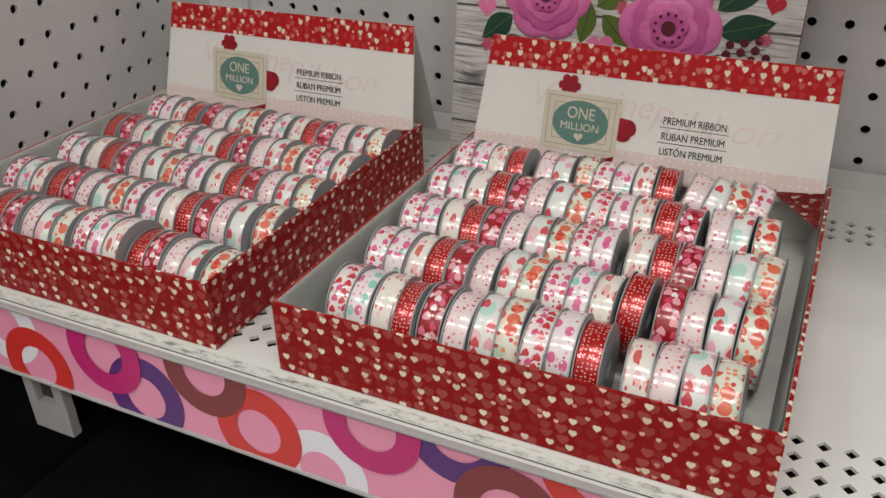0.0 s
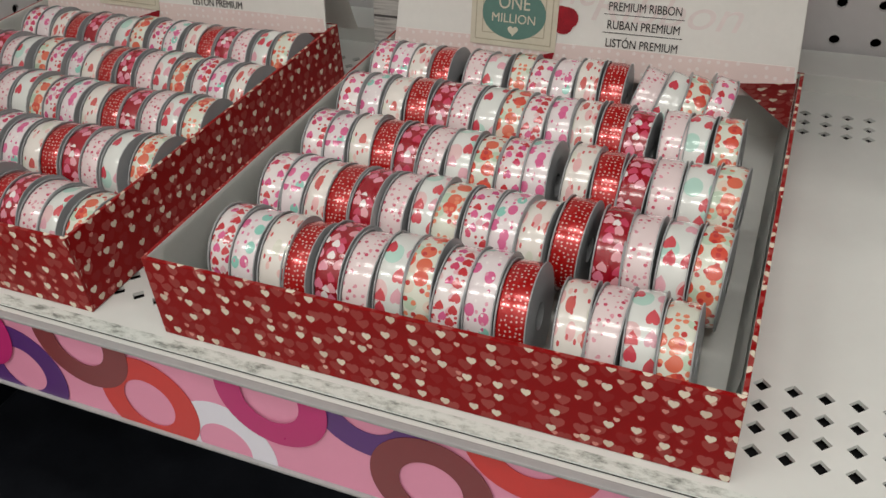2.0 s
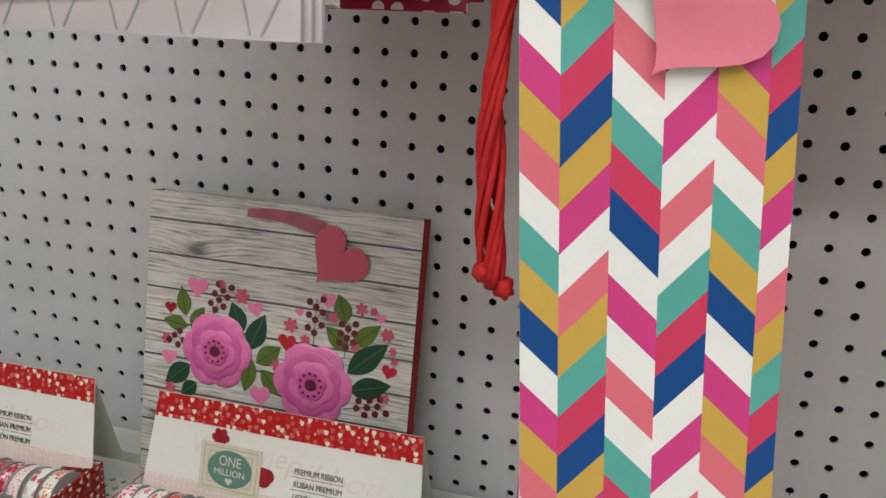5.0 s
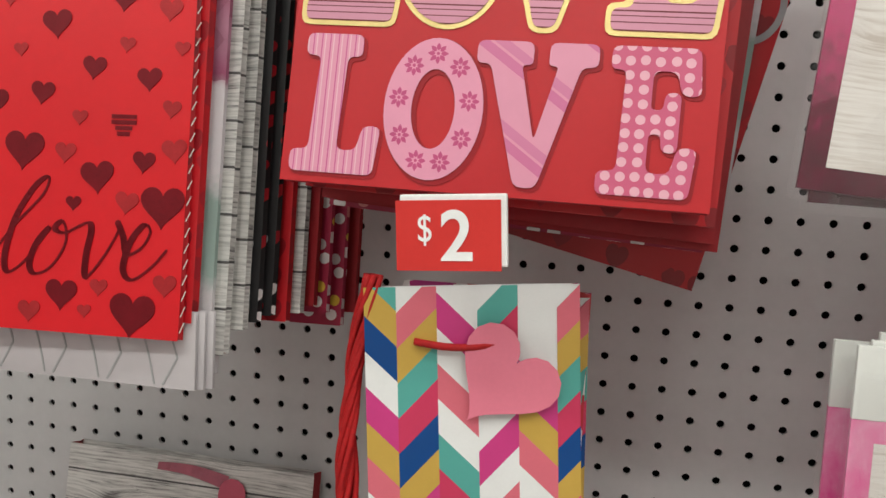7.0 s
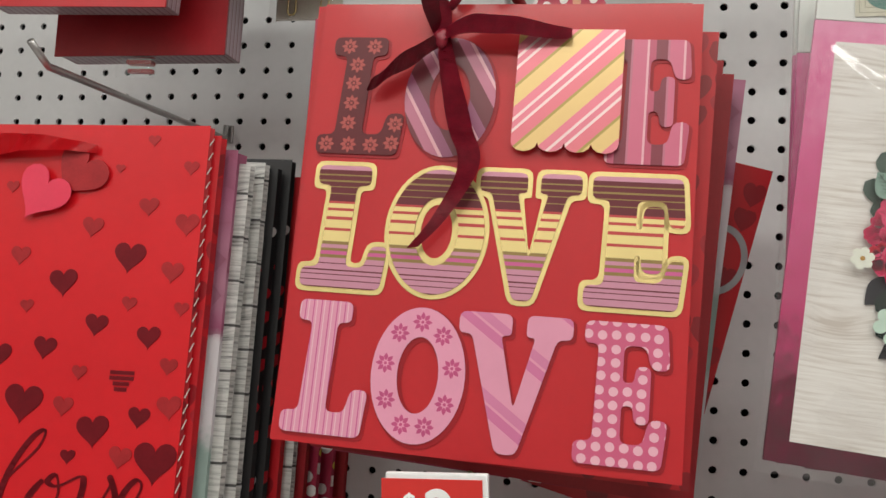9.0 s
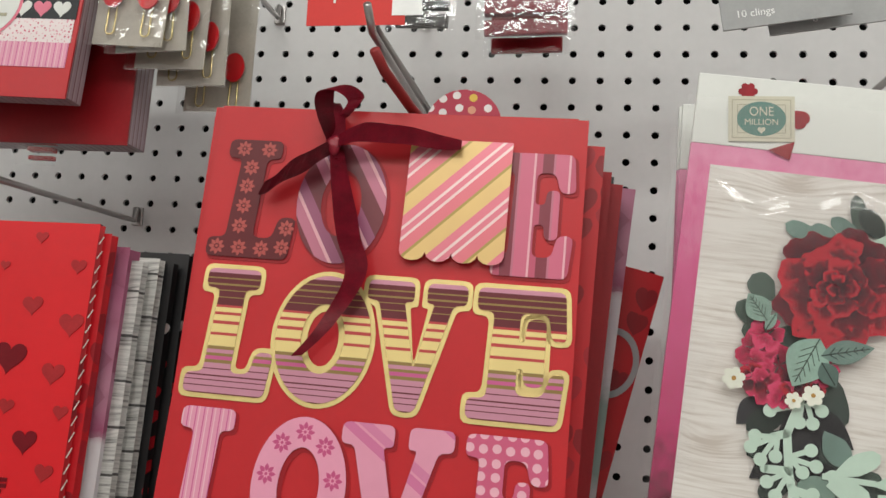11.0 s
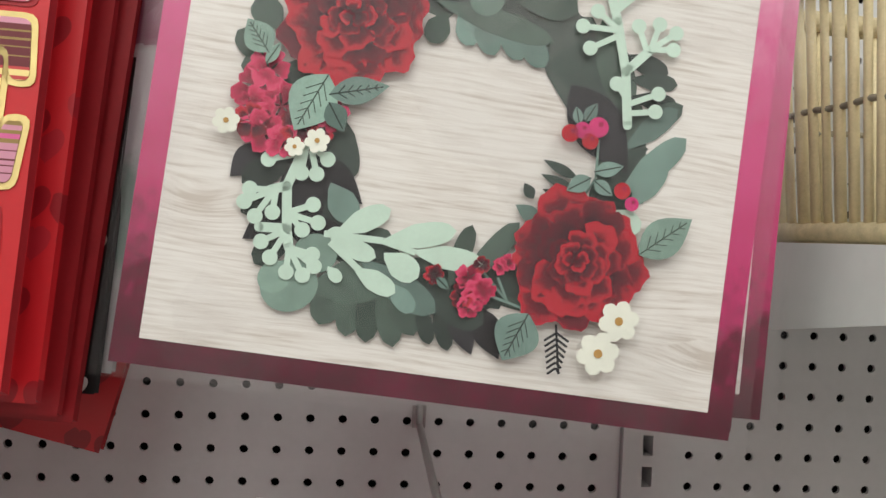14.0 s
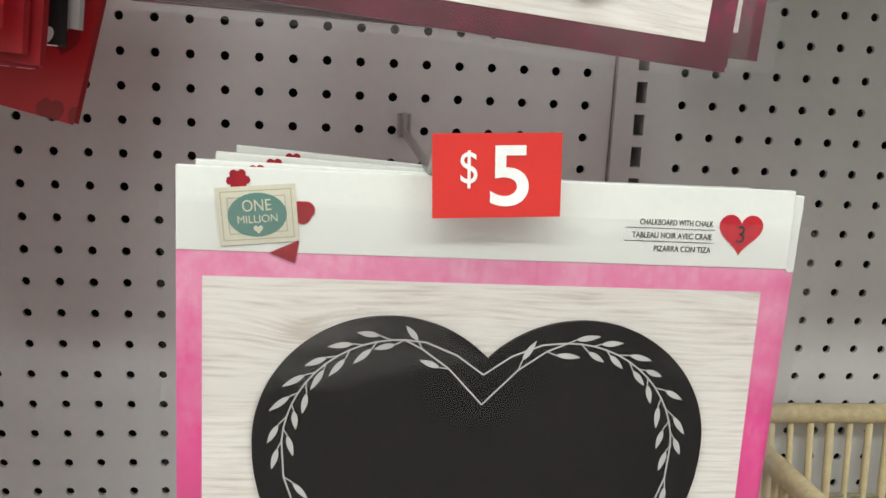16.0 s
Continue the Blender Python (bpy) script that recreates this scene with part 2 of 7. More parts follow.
WHITE_STEEL = plain("white painted steel", (0.6, 0.59, 0.59), 0.42, vary=0.05, scale=14, bumpy=0.06)
SHELF_STEEL = plain("shelf white enamel", (0.68, 0.7, 0.67), 0.3, vary=0.04, scale=9, bumpy=0.03)
# near-black colours that stand in for shade inside holes, slots and hollow steel
HOLE_DARK = plain("dark for unlit gaps", (0.03, 0.03, 0.032), 0.8)
SLOT_DARK = plain("dark for slot shade", (0.05, 0.05, 0.055), 0.7)
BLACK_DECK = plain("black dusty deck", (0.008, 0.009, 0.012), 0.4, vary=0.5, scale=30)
GREY_PLASTIC = plain("grey plastic", (0.36, 0.36, 0.36), 0.5)
CHROME = plain("zinc wire", (0.45, 0.43, 0.42), 0.3, metal=0.9)
RED_VINYL = plain("red vinyl tip", (0.25, 0.02, 0.02), 0.4)
CARD_WHITE = plain("white card", (0.73, 0.735, 0.7), 0.45, vary=0.04, scale=25)
CARD_CREAM = plain("cream card", (0.72, 0.69, 0.62), 0.5, vary=0.04, scale=25)
PACK_CARD = plain("buff pack card", (0.46, 0.42, 0.36), 0.6, vary=0.12, scale=40)
INK = plain("black ink", (0.03, 0.028, 0.027), 0.5)
FAINT_INK = plain("faint rose ink", (0.71, 0.65, 0.63), 0.5)
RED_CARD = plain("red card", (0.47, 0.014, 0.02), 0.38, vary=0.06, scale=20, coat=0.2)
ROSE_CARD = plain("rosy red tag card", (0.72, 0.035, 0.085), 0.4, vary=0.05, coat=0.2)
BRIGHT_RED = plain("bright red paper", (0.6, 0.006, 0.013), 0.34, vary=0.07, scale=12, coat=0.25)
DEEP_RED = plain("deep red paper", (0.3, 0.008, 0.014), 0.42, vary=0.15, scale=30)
DARK_HEART = plain("dark red foil", (0.16, 0.004, 0.01), 0.3, vary=0.2, scale=60, metal=0.25)
MID_HEART = plain("brick red foil", (0.36, 0.02, 0.024), 0.32, vary=0.2, scale=60, metal=0.2)
SIGN_RED = plain("price card red", (0.62, 0.035, 0.03), 0.4, vary=0.05)
SIGN_WHITE = plain("price card white", (0.85, 0.85, 0.84), 0.45)
PINK_TAG = plain("pink tag card", (0.74, 0.2, 0.28), 0.5, vary=0.04)
ROSE_TAG = plain("rose tag card", (0.5, 0.09, 0.14), 0.5, vary=0.05)
CORD_RED = plain("red cord", (0.42, 0.008, 0.01), 0.6, vary=0.25, scale=300, bumpy=0.6)
SATIN_PINK = plain("pink satin", (0.75, 0.26, 0.34), 0.3, vary=0.12, scale=80)
SATIN_WINE = plain("wine satin", (0.2, 0.007, 0.02), 0.3, vary=0.35, scale=120, bumpy=0.08)
PETAL_PINK = plain("pink embossed petal", (0.72, 0.17, 0.42), 0.28, vary=0.1, scale=60, coat=0.3)
PETAL_PINK2 = plain("pink petal shade", (0.6, 0.11, 0.34), 0.3, vary=0.1, scale=60, coat=0.3)
HOT_PINK = plain("hot pink ink", (0.75, 0.2, 0.4), 0.4)
LEAF_DARK = plain("dark green ink", (0.012, 0.055, 0.032), 0.4, vary=0.25, scale=90)
LEAF_OLIVE = plain("olive ink", (0.1, 0.15, 0.025), 0.4, vary=0.2, scale=90)
W_DARK = plain("wreath dark green", (0.04, 0.055, 0.047), 0.45, vary=0.3, scale=80, piece=0.7)
W_MID = plain("wreath mid green", (0.07, 0.098, 0.08), 0.45, vary=0.25, scale=80, piece=0.7)
W_GREY = plain("wreath grey green", (0.16, 0.235, 0.205), 0.45, vary=0.2, scale=80, piece=0.7)
W_BLACK = plain("wreath black green", (0.024, 0.023, 0.026), 0.45, vary=0.3, scale=80, piece=0.7)
W_PALE = plain("wreath pale green", (0.23, 0.33, 0.275), 0.45, vary=0.2, scale=80, piece=0.7)
W_SAGE = plain("wreath sage", (0.54, 0.68, 0.575), 0.45, vary=0.06, scale=80)
ROSE_RED = plain("rose red ink", (0.28, 0.008, 0.018), 0.42, vary=0.35, scale=110)
ROSE_DEEP = plain("rose deep ink", (0.13, 0.006, 0.02), 0.42, vary=0.4, scale=110)
ROSE_BRIGHT = plain("rose bright ink", (0.46, 0.015, 0.03), 0.42, vary=0.25, scale=110)
ROSE_PETAL = rose_print("rose petal print", (0.04, 0.003, 0.011), (0.13, 0.005, 0.017), (0.44, 0.013, 0.03))
BLOOM_PETAL = rose_print("blossom petal print", (0.2, 0.005, 0.03), (0.48, 0.014, 0.075), (0.62, 0.05, 0.14))
HOT_BERRY = plain("magenta berry ink", (0.55, 0.03, 0.16), 0.4, vary=0.2, scale=110)
BLOSSOM_DEEP = plain("deep magenta ink", (0.3, 0.008, 0.06), 0.42, vary=0.35, scale=110)
DAISY = plain("daisy cream", (0.78, 0.78, 0.68), 0.5, vary=0.06)
DAISY_EYE = plain("daisy eye", (0.45, 0.25, 0.07), 0.5)
BERRY = plain("berry ink", (0.12, 0.015, 0.03), 0.35)
CHALK_BLACK = plain("chalkboard black", (0.006, 0.005, 0.005), 0.6, vary=0.3, scale=30, spec=0.12)
CHALK_GREY = plain("chalk grey ink", (0.5, 0.49, 0.48), 0.6)
SEAL_GREEN = plain("bill green", (0.11, 0.22, 0.19), 0.5)
BILL_CREAM = plain("bill cream", (0.6, 0.57, 0.46), 0.5)
BILL_LINE = plain("bill line", (0.4, 0.37, 0.27), 0.5)
GOLD = plain("gold foil", (0.86, 0.69, 0.3), 0.2, metal=0.62, vary=0.1, scale=50)
FILM = film_mat("clear sleeve", crinkle=0.26, base=0.05)
FILM_SOFT = film_mat("soft clear bag", (0.93, 0.93, 0.93), 0.7, 0.1)
BAMBOO = plain("bamboo", (0.66, 0.55, 0.33), 0.45, vary=0.15, scale=60)
BAMBOO_RIM = plain("wrapped cane", (0.55, 0.45, 0.27), 0.6, vary=0.25, scale=150, bumpy=0.5)
TWINE = plain("grey twine", (0.3, 0.26, 0.19), 0.8, vary=0.3, scale=200, bumpy=0.6)
GREY_WOOD = wood_print("grey board print", (0.66, 0.64, 0.61), (0.13, 0.12, 0.118), 0.031, 0.0018, 0.35)
PALE_WOOD = wood_print("pale board print", (0.775, 0.735, 0.695), (0.56, 0.495, 0.44), 0, contrast=0.3)
BORDER = border_print("pink wash border", -0.02, 0.25, [(0.0, (0.06, 0.004, 0.014)), (0.16, (0.12, 0.008, 0.03)), (0.34, (0.48, 0.028, 0.14)), (0.7, (0.62, 0.08, 0.25)), (1.0, (0.76, 0.28, 0.45))])
BORDER_CHALK = border_print("pink wash border light", -0.05, 0.3, [(0.0, (0.2, 0.01, 0.05)), (0.3, (0.55, 0.03, 0.18)), (0.62, (0.72, 0.07, 0.28)), (0.85, (0.76, 0.24, 0.42)), (1.0, (0.8, 0.4, 0.55))])
FLOOR_TILE = plain("floor vinyl", (0.6, 0.58, 0.56), 0.3, vary=0.08, scale=3)
CEILING = plain("ceiling tile", (0.75, 0.75, 0.74), 0.9, vary=0.05, scale=30)
# pale tone for the unseen room walls, raised to give frontal fill
ROOM_WALL = plain("unseen bounce wall", (0.6, 0.55, 0.54), 0.8, vary=0.4, scale=6)

CREAM = (0.78, 0.72, 0.58)
MUTED = [(0.3, 0.045, 0.04), (0.34, 0.065, 0.058), (0.26, 0.014, 0.014), (0.32, 0.055, 0.048)]
HEART_CARD = printed("red heart print card", (0.25, 0.002, 0.003), [
    ("heart", 155, 0.5, 0.44, 0.95, MUTED),
    ("heart", 150, 0.6, 0.18, 0.35, [(0.6, 0.26, 0.22), (0.7, 0.45, 0.36)]),
    ("heart", 105, 0.5, 0.2, 0.8, [CREAM, (0.66, 0.58, 0.46), (0.72, 0.66, 0.54)])], 0.5, stretch=(0.85, 1.0, 1), spec=0.2)
HEART_BAND = printed("red heart print band", (0.42, 0.006, 0.008), [
    ("heart", 150, 0.7, 0.34, 0.9, [(0.52, 0.09, 0.08), (0.46, 0.03, 0.03), (0.56, 0.15, 0.13)]),
    ("heart", 140, 0.85, 0.17, 0.45, [(0.7, 0.36, 0.32), (0.7, 0.42, 0.36)]),
    ("heart", 92, 0.8, 0.2, 0.9, [CREAM])], 0.42, spec=0.3)
SNOW = (0.82, 0.77, 0.76)
ROSY_BAND = printed("rosy dotted band", (0.74, 0.62, 0.59), [("dot", 190, 0.3, 0.2, 0.9, [(0.8, 0.74, 0.72)])], 0.5)
SATIN = (0.74, 0.68, 0.67)
RIBBONS = [
    printed("ribbon small hearts", SATIN, [("heart", 170, 0.85, 0.3, 0.5, [(0.7, 0.4, 0.45), (0.72, 0.5, 0.5)]), ("heart", 185, 0.75, 0.4, 0.75, [(0.56, 0.02, 0.1), (0.62, 0.08, 0.24), (0.5, 0.01, 0.02)]), ("dot", 330, 0.8, 0.22, 0.4, [(0.5, 0.01, 0.03)])], 0.22, coat=1.0),
    printed("ribbon birds", (0.74, 0.67, 0.68), [("dot", 130, 0.6, 0.33, 0.75, [(0.62, 0.1, 0.26), (0.24, 0.56, 0.47), (0.66, 0.12, 0.28)]), ("dot", 260, 0.6, 0.2, 0.55, [(0.64, 0.1, 0.26), (0.7, 0.3, 0.4)]), ("dot", 190, 0.8, 0.12, 0.6, [SNOW])], 0.22, coat=1.0, stretch=(1.2, 0.9, 1)),
    printed("ribbon lips", (0.74, 0.7, 0.65), [("dot", 95, 0.75, 0.3, 0.8, [(0.72, 0.42, 0.42), (0.58, 0.09, 0.08), (0.66, 0.66, 0.56)]), ("dot", 95, 0.75, 0.14, 0.6, [(0.76, 0.5, 0.46)]), ("dot", 200, 0.8, 0.2, 0.35, [(0.56, 0.06, 0.07)])], 0.22, coat=1.0, stretch=(1.7, 0.8, 1)),
    printed("ribbon red polka", (0.44, 0.008, 0.008), [("dot", 470, 0.45, 0.2, 0.9, [(0.74, 0.5, 0.46)])], 0.24, metal=0.3, coat=0.8),
    printed("ribbon big hearts", (0.3, 0.006, 0.016), [("heart", 175, 0.65, 0.46, 0.95, [(0.68, 0.18, 0.28), (0.74, 0.36, 0.4), (0.56, 0.06, 0.12), (0.74, 0.32, 0.4)]), ("heart", 150, 0.8, 0.3, 0.4, [SNOW])], 0.22, coat=1.0),
    printed("ribbon rose dots", (0.74, 0.62, 0.62), [("dot", 300, 0.75, 0.24, 0.6, [(0.52, 0.06, 0.12), (0.66, 0.28, 0.34)]), ("dot", 420, 0.8, 0.2, 0.35, [(0.66, 0.26, 0.32)])], 0.22, coat=1.0),
    printed("ribbon balloons", (0.7, 0.72, 0.69), [("dot", 80, 0.5, 0.36, 0.5, [(0.44, 0.66, 0.58), (0.74, 0.5, 0.5)]), ("heart", 115, 0.55, 0.36, 0.7, [(0.56, 0.02, 0.05), (0.7, 0.36, 0.42), (0.6, 0.06, 0.08)])], 0.22, coat=1.0, stretch=(1.1, 0.9, 1)),
    printed("ribbon roses", (0.68, 0.7, 0.6), [("dot", 120, 0.6, 0.36, 0.6, [(0.48, 0.6, 0.46), (0.72, 0.6, 0.5)]), ("dot", 120, 0.65, 0.4, 0.6, [(0.64, 0.06, 0.03), (0.66, 0.12, 0.06)]), ("dot", 300, 0.8, 0.34, 0.5, [(0.5, 0.02, 0.02), (0.74, 0.22, 0.12)])], 0.22, coat=1.0),
]
SPOOL_GREY = plain("grey spool flange", (0.32, 0.33, 0.34), 0.35, vary=0.08, scale=60)
CHEV = {k: plain("print " + k, c, 0.4, vary=0.03, scale=60, coat=0.15) for k, c in dict(
    white=(0.8, 0.8, 0.79), magenta=(0.58, 0.045, 0.22), gold=(0.56, 0.36, 0.07), salmon=(0.68, 0.15, 0.2),
    teal=(0.1, 0.38, 0.33), blue=(0.003, 0.06, 0.24), crimson=(0.58, 0.04, 0.11)).items()}
RING_COLORS = {k: plain("strip " + k, c, 0.3, vary=0.02, coat=0.3) for k, c in dict(
    pink=(0.72, 0.28, 0.42), hot=(0.46, 0.015, 0.15), violet=(0.085, 0.02, 0.16), brick=(0.19, 0.03, 0.035), red=(0.56, 0.03, 0.025), pale=(0.72, 0.72, 0.8)).items()}
BIG_HEARTS = printed("big heart print", SNOW, [("heart", 27, 0.2, 0.47, 1.0, [(0.62, 0.02, 0.03), (0.5, 0.005, 0.22), (0.62, 0.03, 0.05)])], 0.38, coat=0.2)
DOT_PRINT = printed("wine dot print", (0.36, 0.01, 0.05), [("dot", 60, 0.75, 0.26, 0.8, [SNOW, (0.75, 0.5, 0.05), (0.7, 0.25, 0.25), SNOW, (0.6, 0.4, 0.2)])], 0.38)
DOT_TAG = printed("wine tag dots", (0.42, 0.008, 0.045), [("dot", 105, 0.5, 0.3, 0.92, [SNOW, (0.75, 0.5, 0.05), (0.68, 0.3, 0.18), SNOW, (0.72, 0.42, 0.06)])], 0.38)
BLACK_PRINT = printed("black heart print", (0.012, 0.011, 0.012), [("heart", 60, 0.4, 0.3, 0.5, [SNOW, (0.5, 0.01, 0.02)])], 0.4)
RED_HEART_PRINT = printed("red on red heart print", (0.5, 0.008, 0.015), [("heart", 45, 0.6, 0.4, 0.9, [(0.25, 0.004, 0.01), (0.36, 0.01, 0.02)])], 0.36)
FLOWER_PRINT = petal_print("rose stem paper")


# ---- mesh helpers ----
def box_uv(bm):
    """UVs in metres, laid flat along each face's main axis."""
    lay = bm.loops.layers.uv.verify()
    bm.normal_update()
    for f in bm.faces:
        n = [abs(c) for c in f.normal]
        k = n.index(max(n))
        for l in f.loops:
            c = l.vert.co
            l[lay].uv = (c.y, c.z) if k == 0 else (c.x, c.z) if k == 1 else (c.x, c.y)


def mesh_of(name, bm, mats, uv=True, smooth=False):
    if uv:
        box_uv(bm)
    me = bpy.data.meshes.new(name)
    bm.to_mesh(me)
    bm.free()
    for m in mats if isinstance(mats, (list, tuple)) else [mats]:
        me.materials.append(m)
    if smooth:
        me.polygons.foreach_set("use_smooth", [True] * len(me.polygons))
    return me


def part(name, bm, material, parent=None, label="", smooth=False, m=None, uv=True):
    """Link a bmesh as one mesh object under a thing or part."""
    ob = new(name, mesh_of(name, bm, material, uv, smooth))
    if parent is not None:
        ob.parent = parent
    if m is not None:
        ob.matrix_basis = m
    if label:
        tagged(ob, label)
    return ob


def thing(name, m, label, category, group="", kind=""):
    ob = new(name)
    ob.matrix_basis = m
    ob.empty_display_size = 0.02
    return tagged(ob, label, category, group, kind)


def box(bm, x0, x1, y0, y1, z0, z1, bevel=0.0, mat=0):
    g = bmesh.ops.create_cube(bm, size=1)
    for v in g["verts"]:
        v.co = Vector(((x0 + x1) / 2 + v.co.x * (x1 - x0), (y0 + y1) / 2 + v.co.y * (y1 - y0), (z0 + z1) / 2 + v.co.z * (z1 - z0)))
    fs = {f for v in g["verts"] for f in v.link_faces}
    for f in fs:
        f.material_index = mat
    if bevel:
        es = list({e for v in g["verts"] for e in v.link_edges})
        r = bmesh.ops.bevel(bm, geom=es, offset=bevel, segments=2, affect="EDGES", profile=0.6)
        for f in r["faces"]:
            f.material_index = mat


def prism(bm, pts, w0, w1, mat=0, center=False):
    """A flat shape in u, v raised from w0 to w1 towards the viewer (-y). center: fan from the middle, dished."""
    front = [bm.verts.new((u, -w1, v)) for u, v in pts]
    back = [bm.verts.new((u, -w0, v)) for u, v in pts]
    n = len(pts)
    f = bm.faces.new(front)
    f.material_index = mat
    for i in range(n):
        q = bm.faces.new((front[i], back[i], back[(i + 1) % n], front[(i + 1) % n]))
        q.material_index = mat
    return f


def ccw(pts):
    a = sum(p[0] * q[1] - q[0] * p[1] for p, q in zip(pts, pts[1:] + pts[:1]))
    return pts if a > 0 else pts[::-1]


def shape(bm, pts, w, t=0.0004, mat=0):
    prism(bm, ccw(pts), w, w + t, mat)


def circle(cx, cy, r, n=24, squash=1.0, turn=0.0):
    c, s = math.cos(turn), math.sin(turn)
    out = []
    for i in range(n):
        a = 2 * math.pi * i / n
        x, y = r * math.cos(a), r * squash * math.sin(a)
        out.append((cx + c * x - s * y, cy + s * x + c * y))
    return out


def heart(cx, cy, r, turn=0.0, n=30):
    """A heart of half-width r."""
    c, s = math.cos(turn), math.sin(turn)
    out = []
    for i in range(n):
        a = 2 * math.pi * i / n
        x = 16 * math.sin(a) ** 3
        y = 13 * math.cos(a) - 5 * math.cos(2 * a) - 2 * math.cos(3 * a) - math.cos(4 * a)
        x, y = x * r / 16, (y + 2) * r / 16
        out.append((cx + c * x - s * y, cy + s * x + c * y))
    return out


def leaf(cx, cy, length, width, turn, n=9):
    """A pointed leaf that starts at cx, cy."""
    side = [(i / n, math.sin(math.pi * (i / n) ** 0.85)) for i in range(n + 1)]
    pts = [(t * length, k * width / 2) for t, k in side] + [(t * length, -k * width / 2) for t, k in side[-2:0:-1]]
    c, s = math.cos(turn), math.sin(turn)
    return [(cx + c * x - s * y, cy + s * x + c * y) for x, y in pts]


def petals(cx, cy, r, lobes, depth, turn=0.0, n=60):
    out = []
    for i in range(n):
        a = 2 * math.pi * i / n
        k = r * (1 - depth + depth * abs(math.cos(lobes * (a - turn) / 2)) ** 0.6)
        out.append((cx + k * math.cos(a), cy + k * math.sin(a)))
    return out


def tube(bm, pts, r, n=8, cap=True):
    """A round bar along points."""
    pts = [Vector(p) for p in pts]
    rings = []
    for i, p in enumerate(pts):
        d = (pts[min(i + 1, len(pts) - 1)] - pts[max(i - 1, 0)]).normalized()
        a = d.orthogonal().normalized() if not rings else None
        if a is None:
            a = (last - d * last.dot(d)).normalized()
        last = a
        b = d.cross(a)
        rings.append([bm.verts.new(p + r * (math.cos(2 * math.pi * k / n) * a + math.sin(2 * math.pi * k / n) * b)) for k in range(n)])
    for q, s in zip(rings, rings[1:]):
        for k in range(n):
            bm.faces.new((q[k], q[(k + 1) % n], s[(k + 1) % n], s[k]))
    if cap:
        bm.faces.new(rings[0][::-1])
        bm.faces.new(rings[-1])


def strip_line(bm, pts, width, w, t=0.0003, mat=0):
    """A flat printed line along u, v points."""
    for (a, b), (c, d) in zip(pts, pts[1:]):
        k = math.hypot(c - a, d - b) or 1
        nx, ny = -(d - b) / k * width / 2, (c - a) / k * width / 2
        shape(bm, [(a - nx, b - ny), (c - nx, d - ny), (c + nx, d + ny), (a + nx, b + ny)], w, t, mat)


def ribbon_band(bm, pts, half, mat=0):
    """A thin cloth band along x, y, z points, with half a width vector, two-sided."""
    prev = None
    for p in pts:
        p, h = Vector(p[:3]), Vector(p[3]) if len(p) > 3 else Vector(half)
        q = (bm.verts.new(p - h), bm.verts.new(p + h))
        if prev:
            bm.faces.new((prev[0], prev[1], q[1], q[0]))
        prev = q
    bmesh.ops.solidify(bm, geom=bm.faces[:], thickness=0.0005)


def letters(name, text, size, material, parent, u, v, w, width=None, align="LEFT", slant=0.0, bold=0.0):
    """Raised printed writing in the built-in font, its baseline at u, v."""
    c = bpy.data.curves.new(name, "FONT")
    c.body, c.size, c.align_x, c.shear, c.offset = text, size, align, slant, bold
    c.extrude = 0.00015
    tmp = bpy.data.objects.new(name, c)
    me = bpy.data.meshes.new_from_object(tmp)
    bpy.data.objects.remove(tmp)
    xs = [q.co.x for q in me.vertices] or [0]
    k = width / (max(xs) - min(xs)) if width else 1
    for q in me.vertices:
        x, y, z = q.co
        q.co = (u + x * k, -w - z, v + y)
    me.materials.append(material)
    ob = new(name, me)
    ob.parent = parent
    return ob


def hang(x, y, z, tilt=0.0, lean=0.0, yaw=0.0):
    """A pose for something hung: tilt brings its foot forward, lean turns it clockwise."""
    return pose(x, y, z, -tilt, lean, yaw)


# ---- the setting ----
def peg_panel(name, cols, rows, along, label, fringe=(0.4, 0.4)):
    """A perforated sheet with round holes on the grid. along: function from (grid i, grid k, depth) to a point."""
    verts, faces = [], []
    r, t = 0.0036, 0.003
    n = 8

    def vert(*a):
        verts.append(along(*a))
        return len(verts) - 1
    for i in range(cols):
        for k in range(rows):
            i0 = i - (0.5 if i else 0.5 + fringe[0])
            i1 = i + (0.5 if i < cols - 1 else 0.5 + fringe[1])
            k0, k1 = k - 0.5, k + 0.5
            edge = [(i1, k), (i1, k1), (i, k1), (i0, k1), (i0, k), (i0, k0), (i, k0), (i1, k0)]
            o = [vert(a, b, 0) for a, b in edge]
            ring = [(i + r / PITCH * math.cos(2 * math.pi * q / n), k + r / PITCH * math.sin(2 * math.pi * q / n)) for q in range(n)]
            a = [vert(p, q, 0) for p, q in ring]
            b = [vert(p, q, t) for p, q in ring]
            for q in range(n):
                s = (q + 1) % n
                faces.append((o[q], o[s], a[s], a[q]))
                faces.append((a[q], a[s], b[s], b[q]))
    me = bpy.data.meshes.new(name)
    me.from_pydata(verts, [], faces)
    me.materials.append(WHITE_STEEL)
    ob = new(name, me)
    return tagged(ob, label, "wall", kind="structure")


def at_back(x0, z0):
    return lambda i, k, d: (x0 + i * PITCH, d, z0 - k * PITCH)


peg_panel("wall_north", 46, 62, at_back(0, ROW0 + 51 * PITCH), "pale grey perforated steel back panel with rows of round holes", (0.4, 0.35))
peg_panel("wall_northeast", 34, 72, at_back(48.13 * PITCH, ROW0 + 51.13 * PITCH), "pale grey perforated steel back panel of the next bay", (0.4, 0.4))
peg_panel("wall_west", 22, 44, lambda i, k, d: (-0.07 - d, -0.0223 - i * PITCH, 1.0865 + 40 * PITCH - k * PITCH), "pale grey perforated steel end panel", (0.4, 0.4))


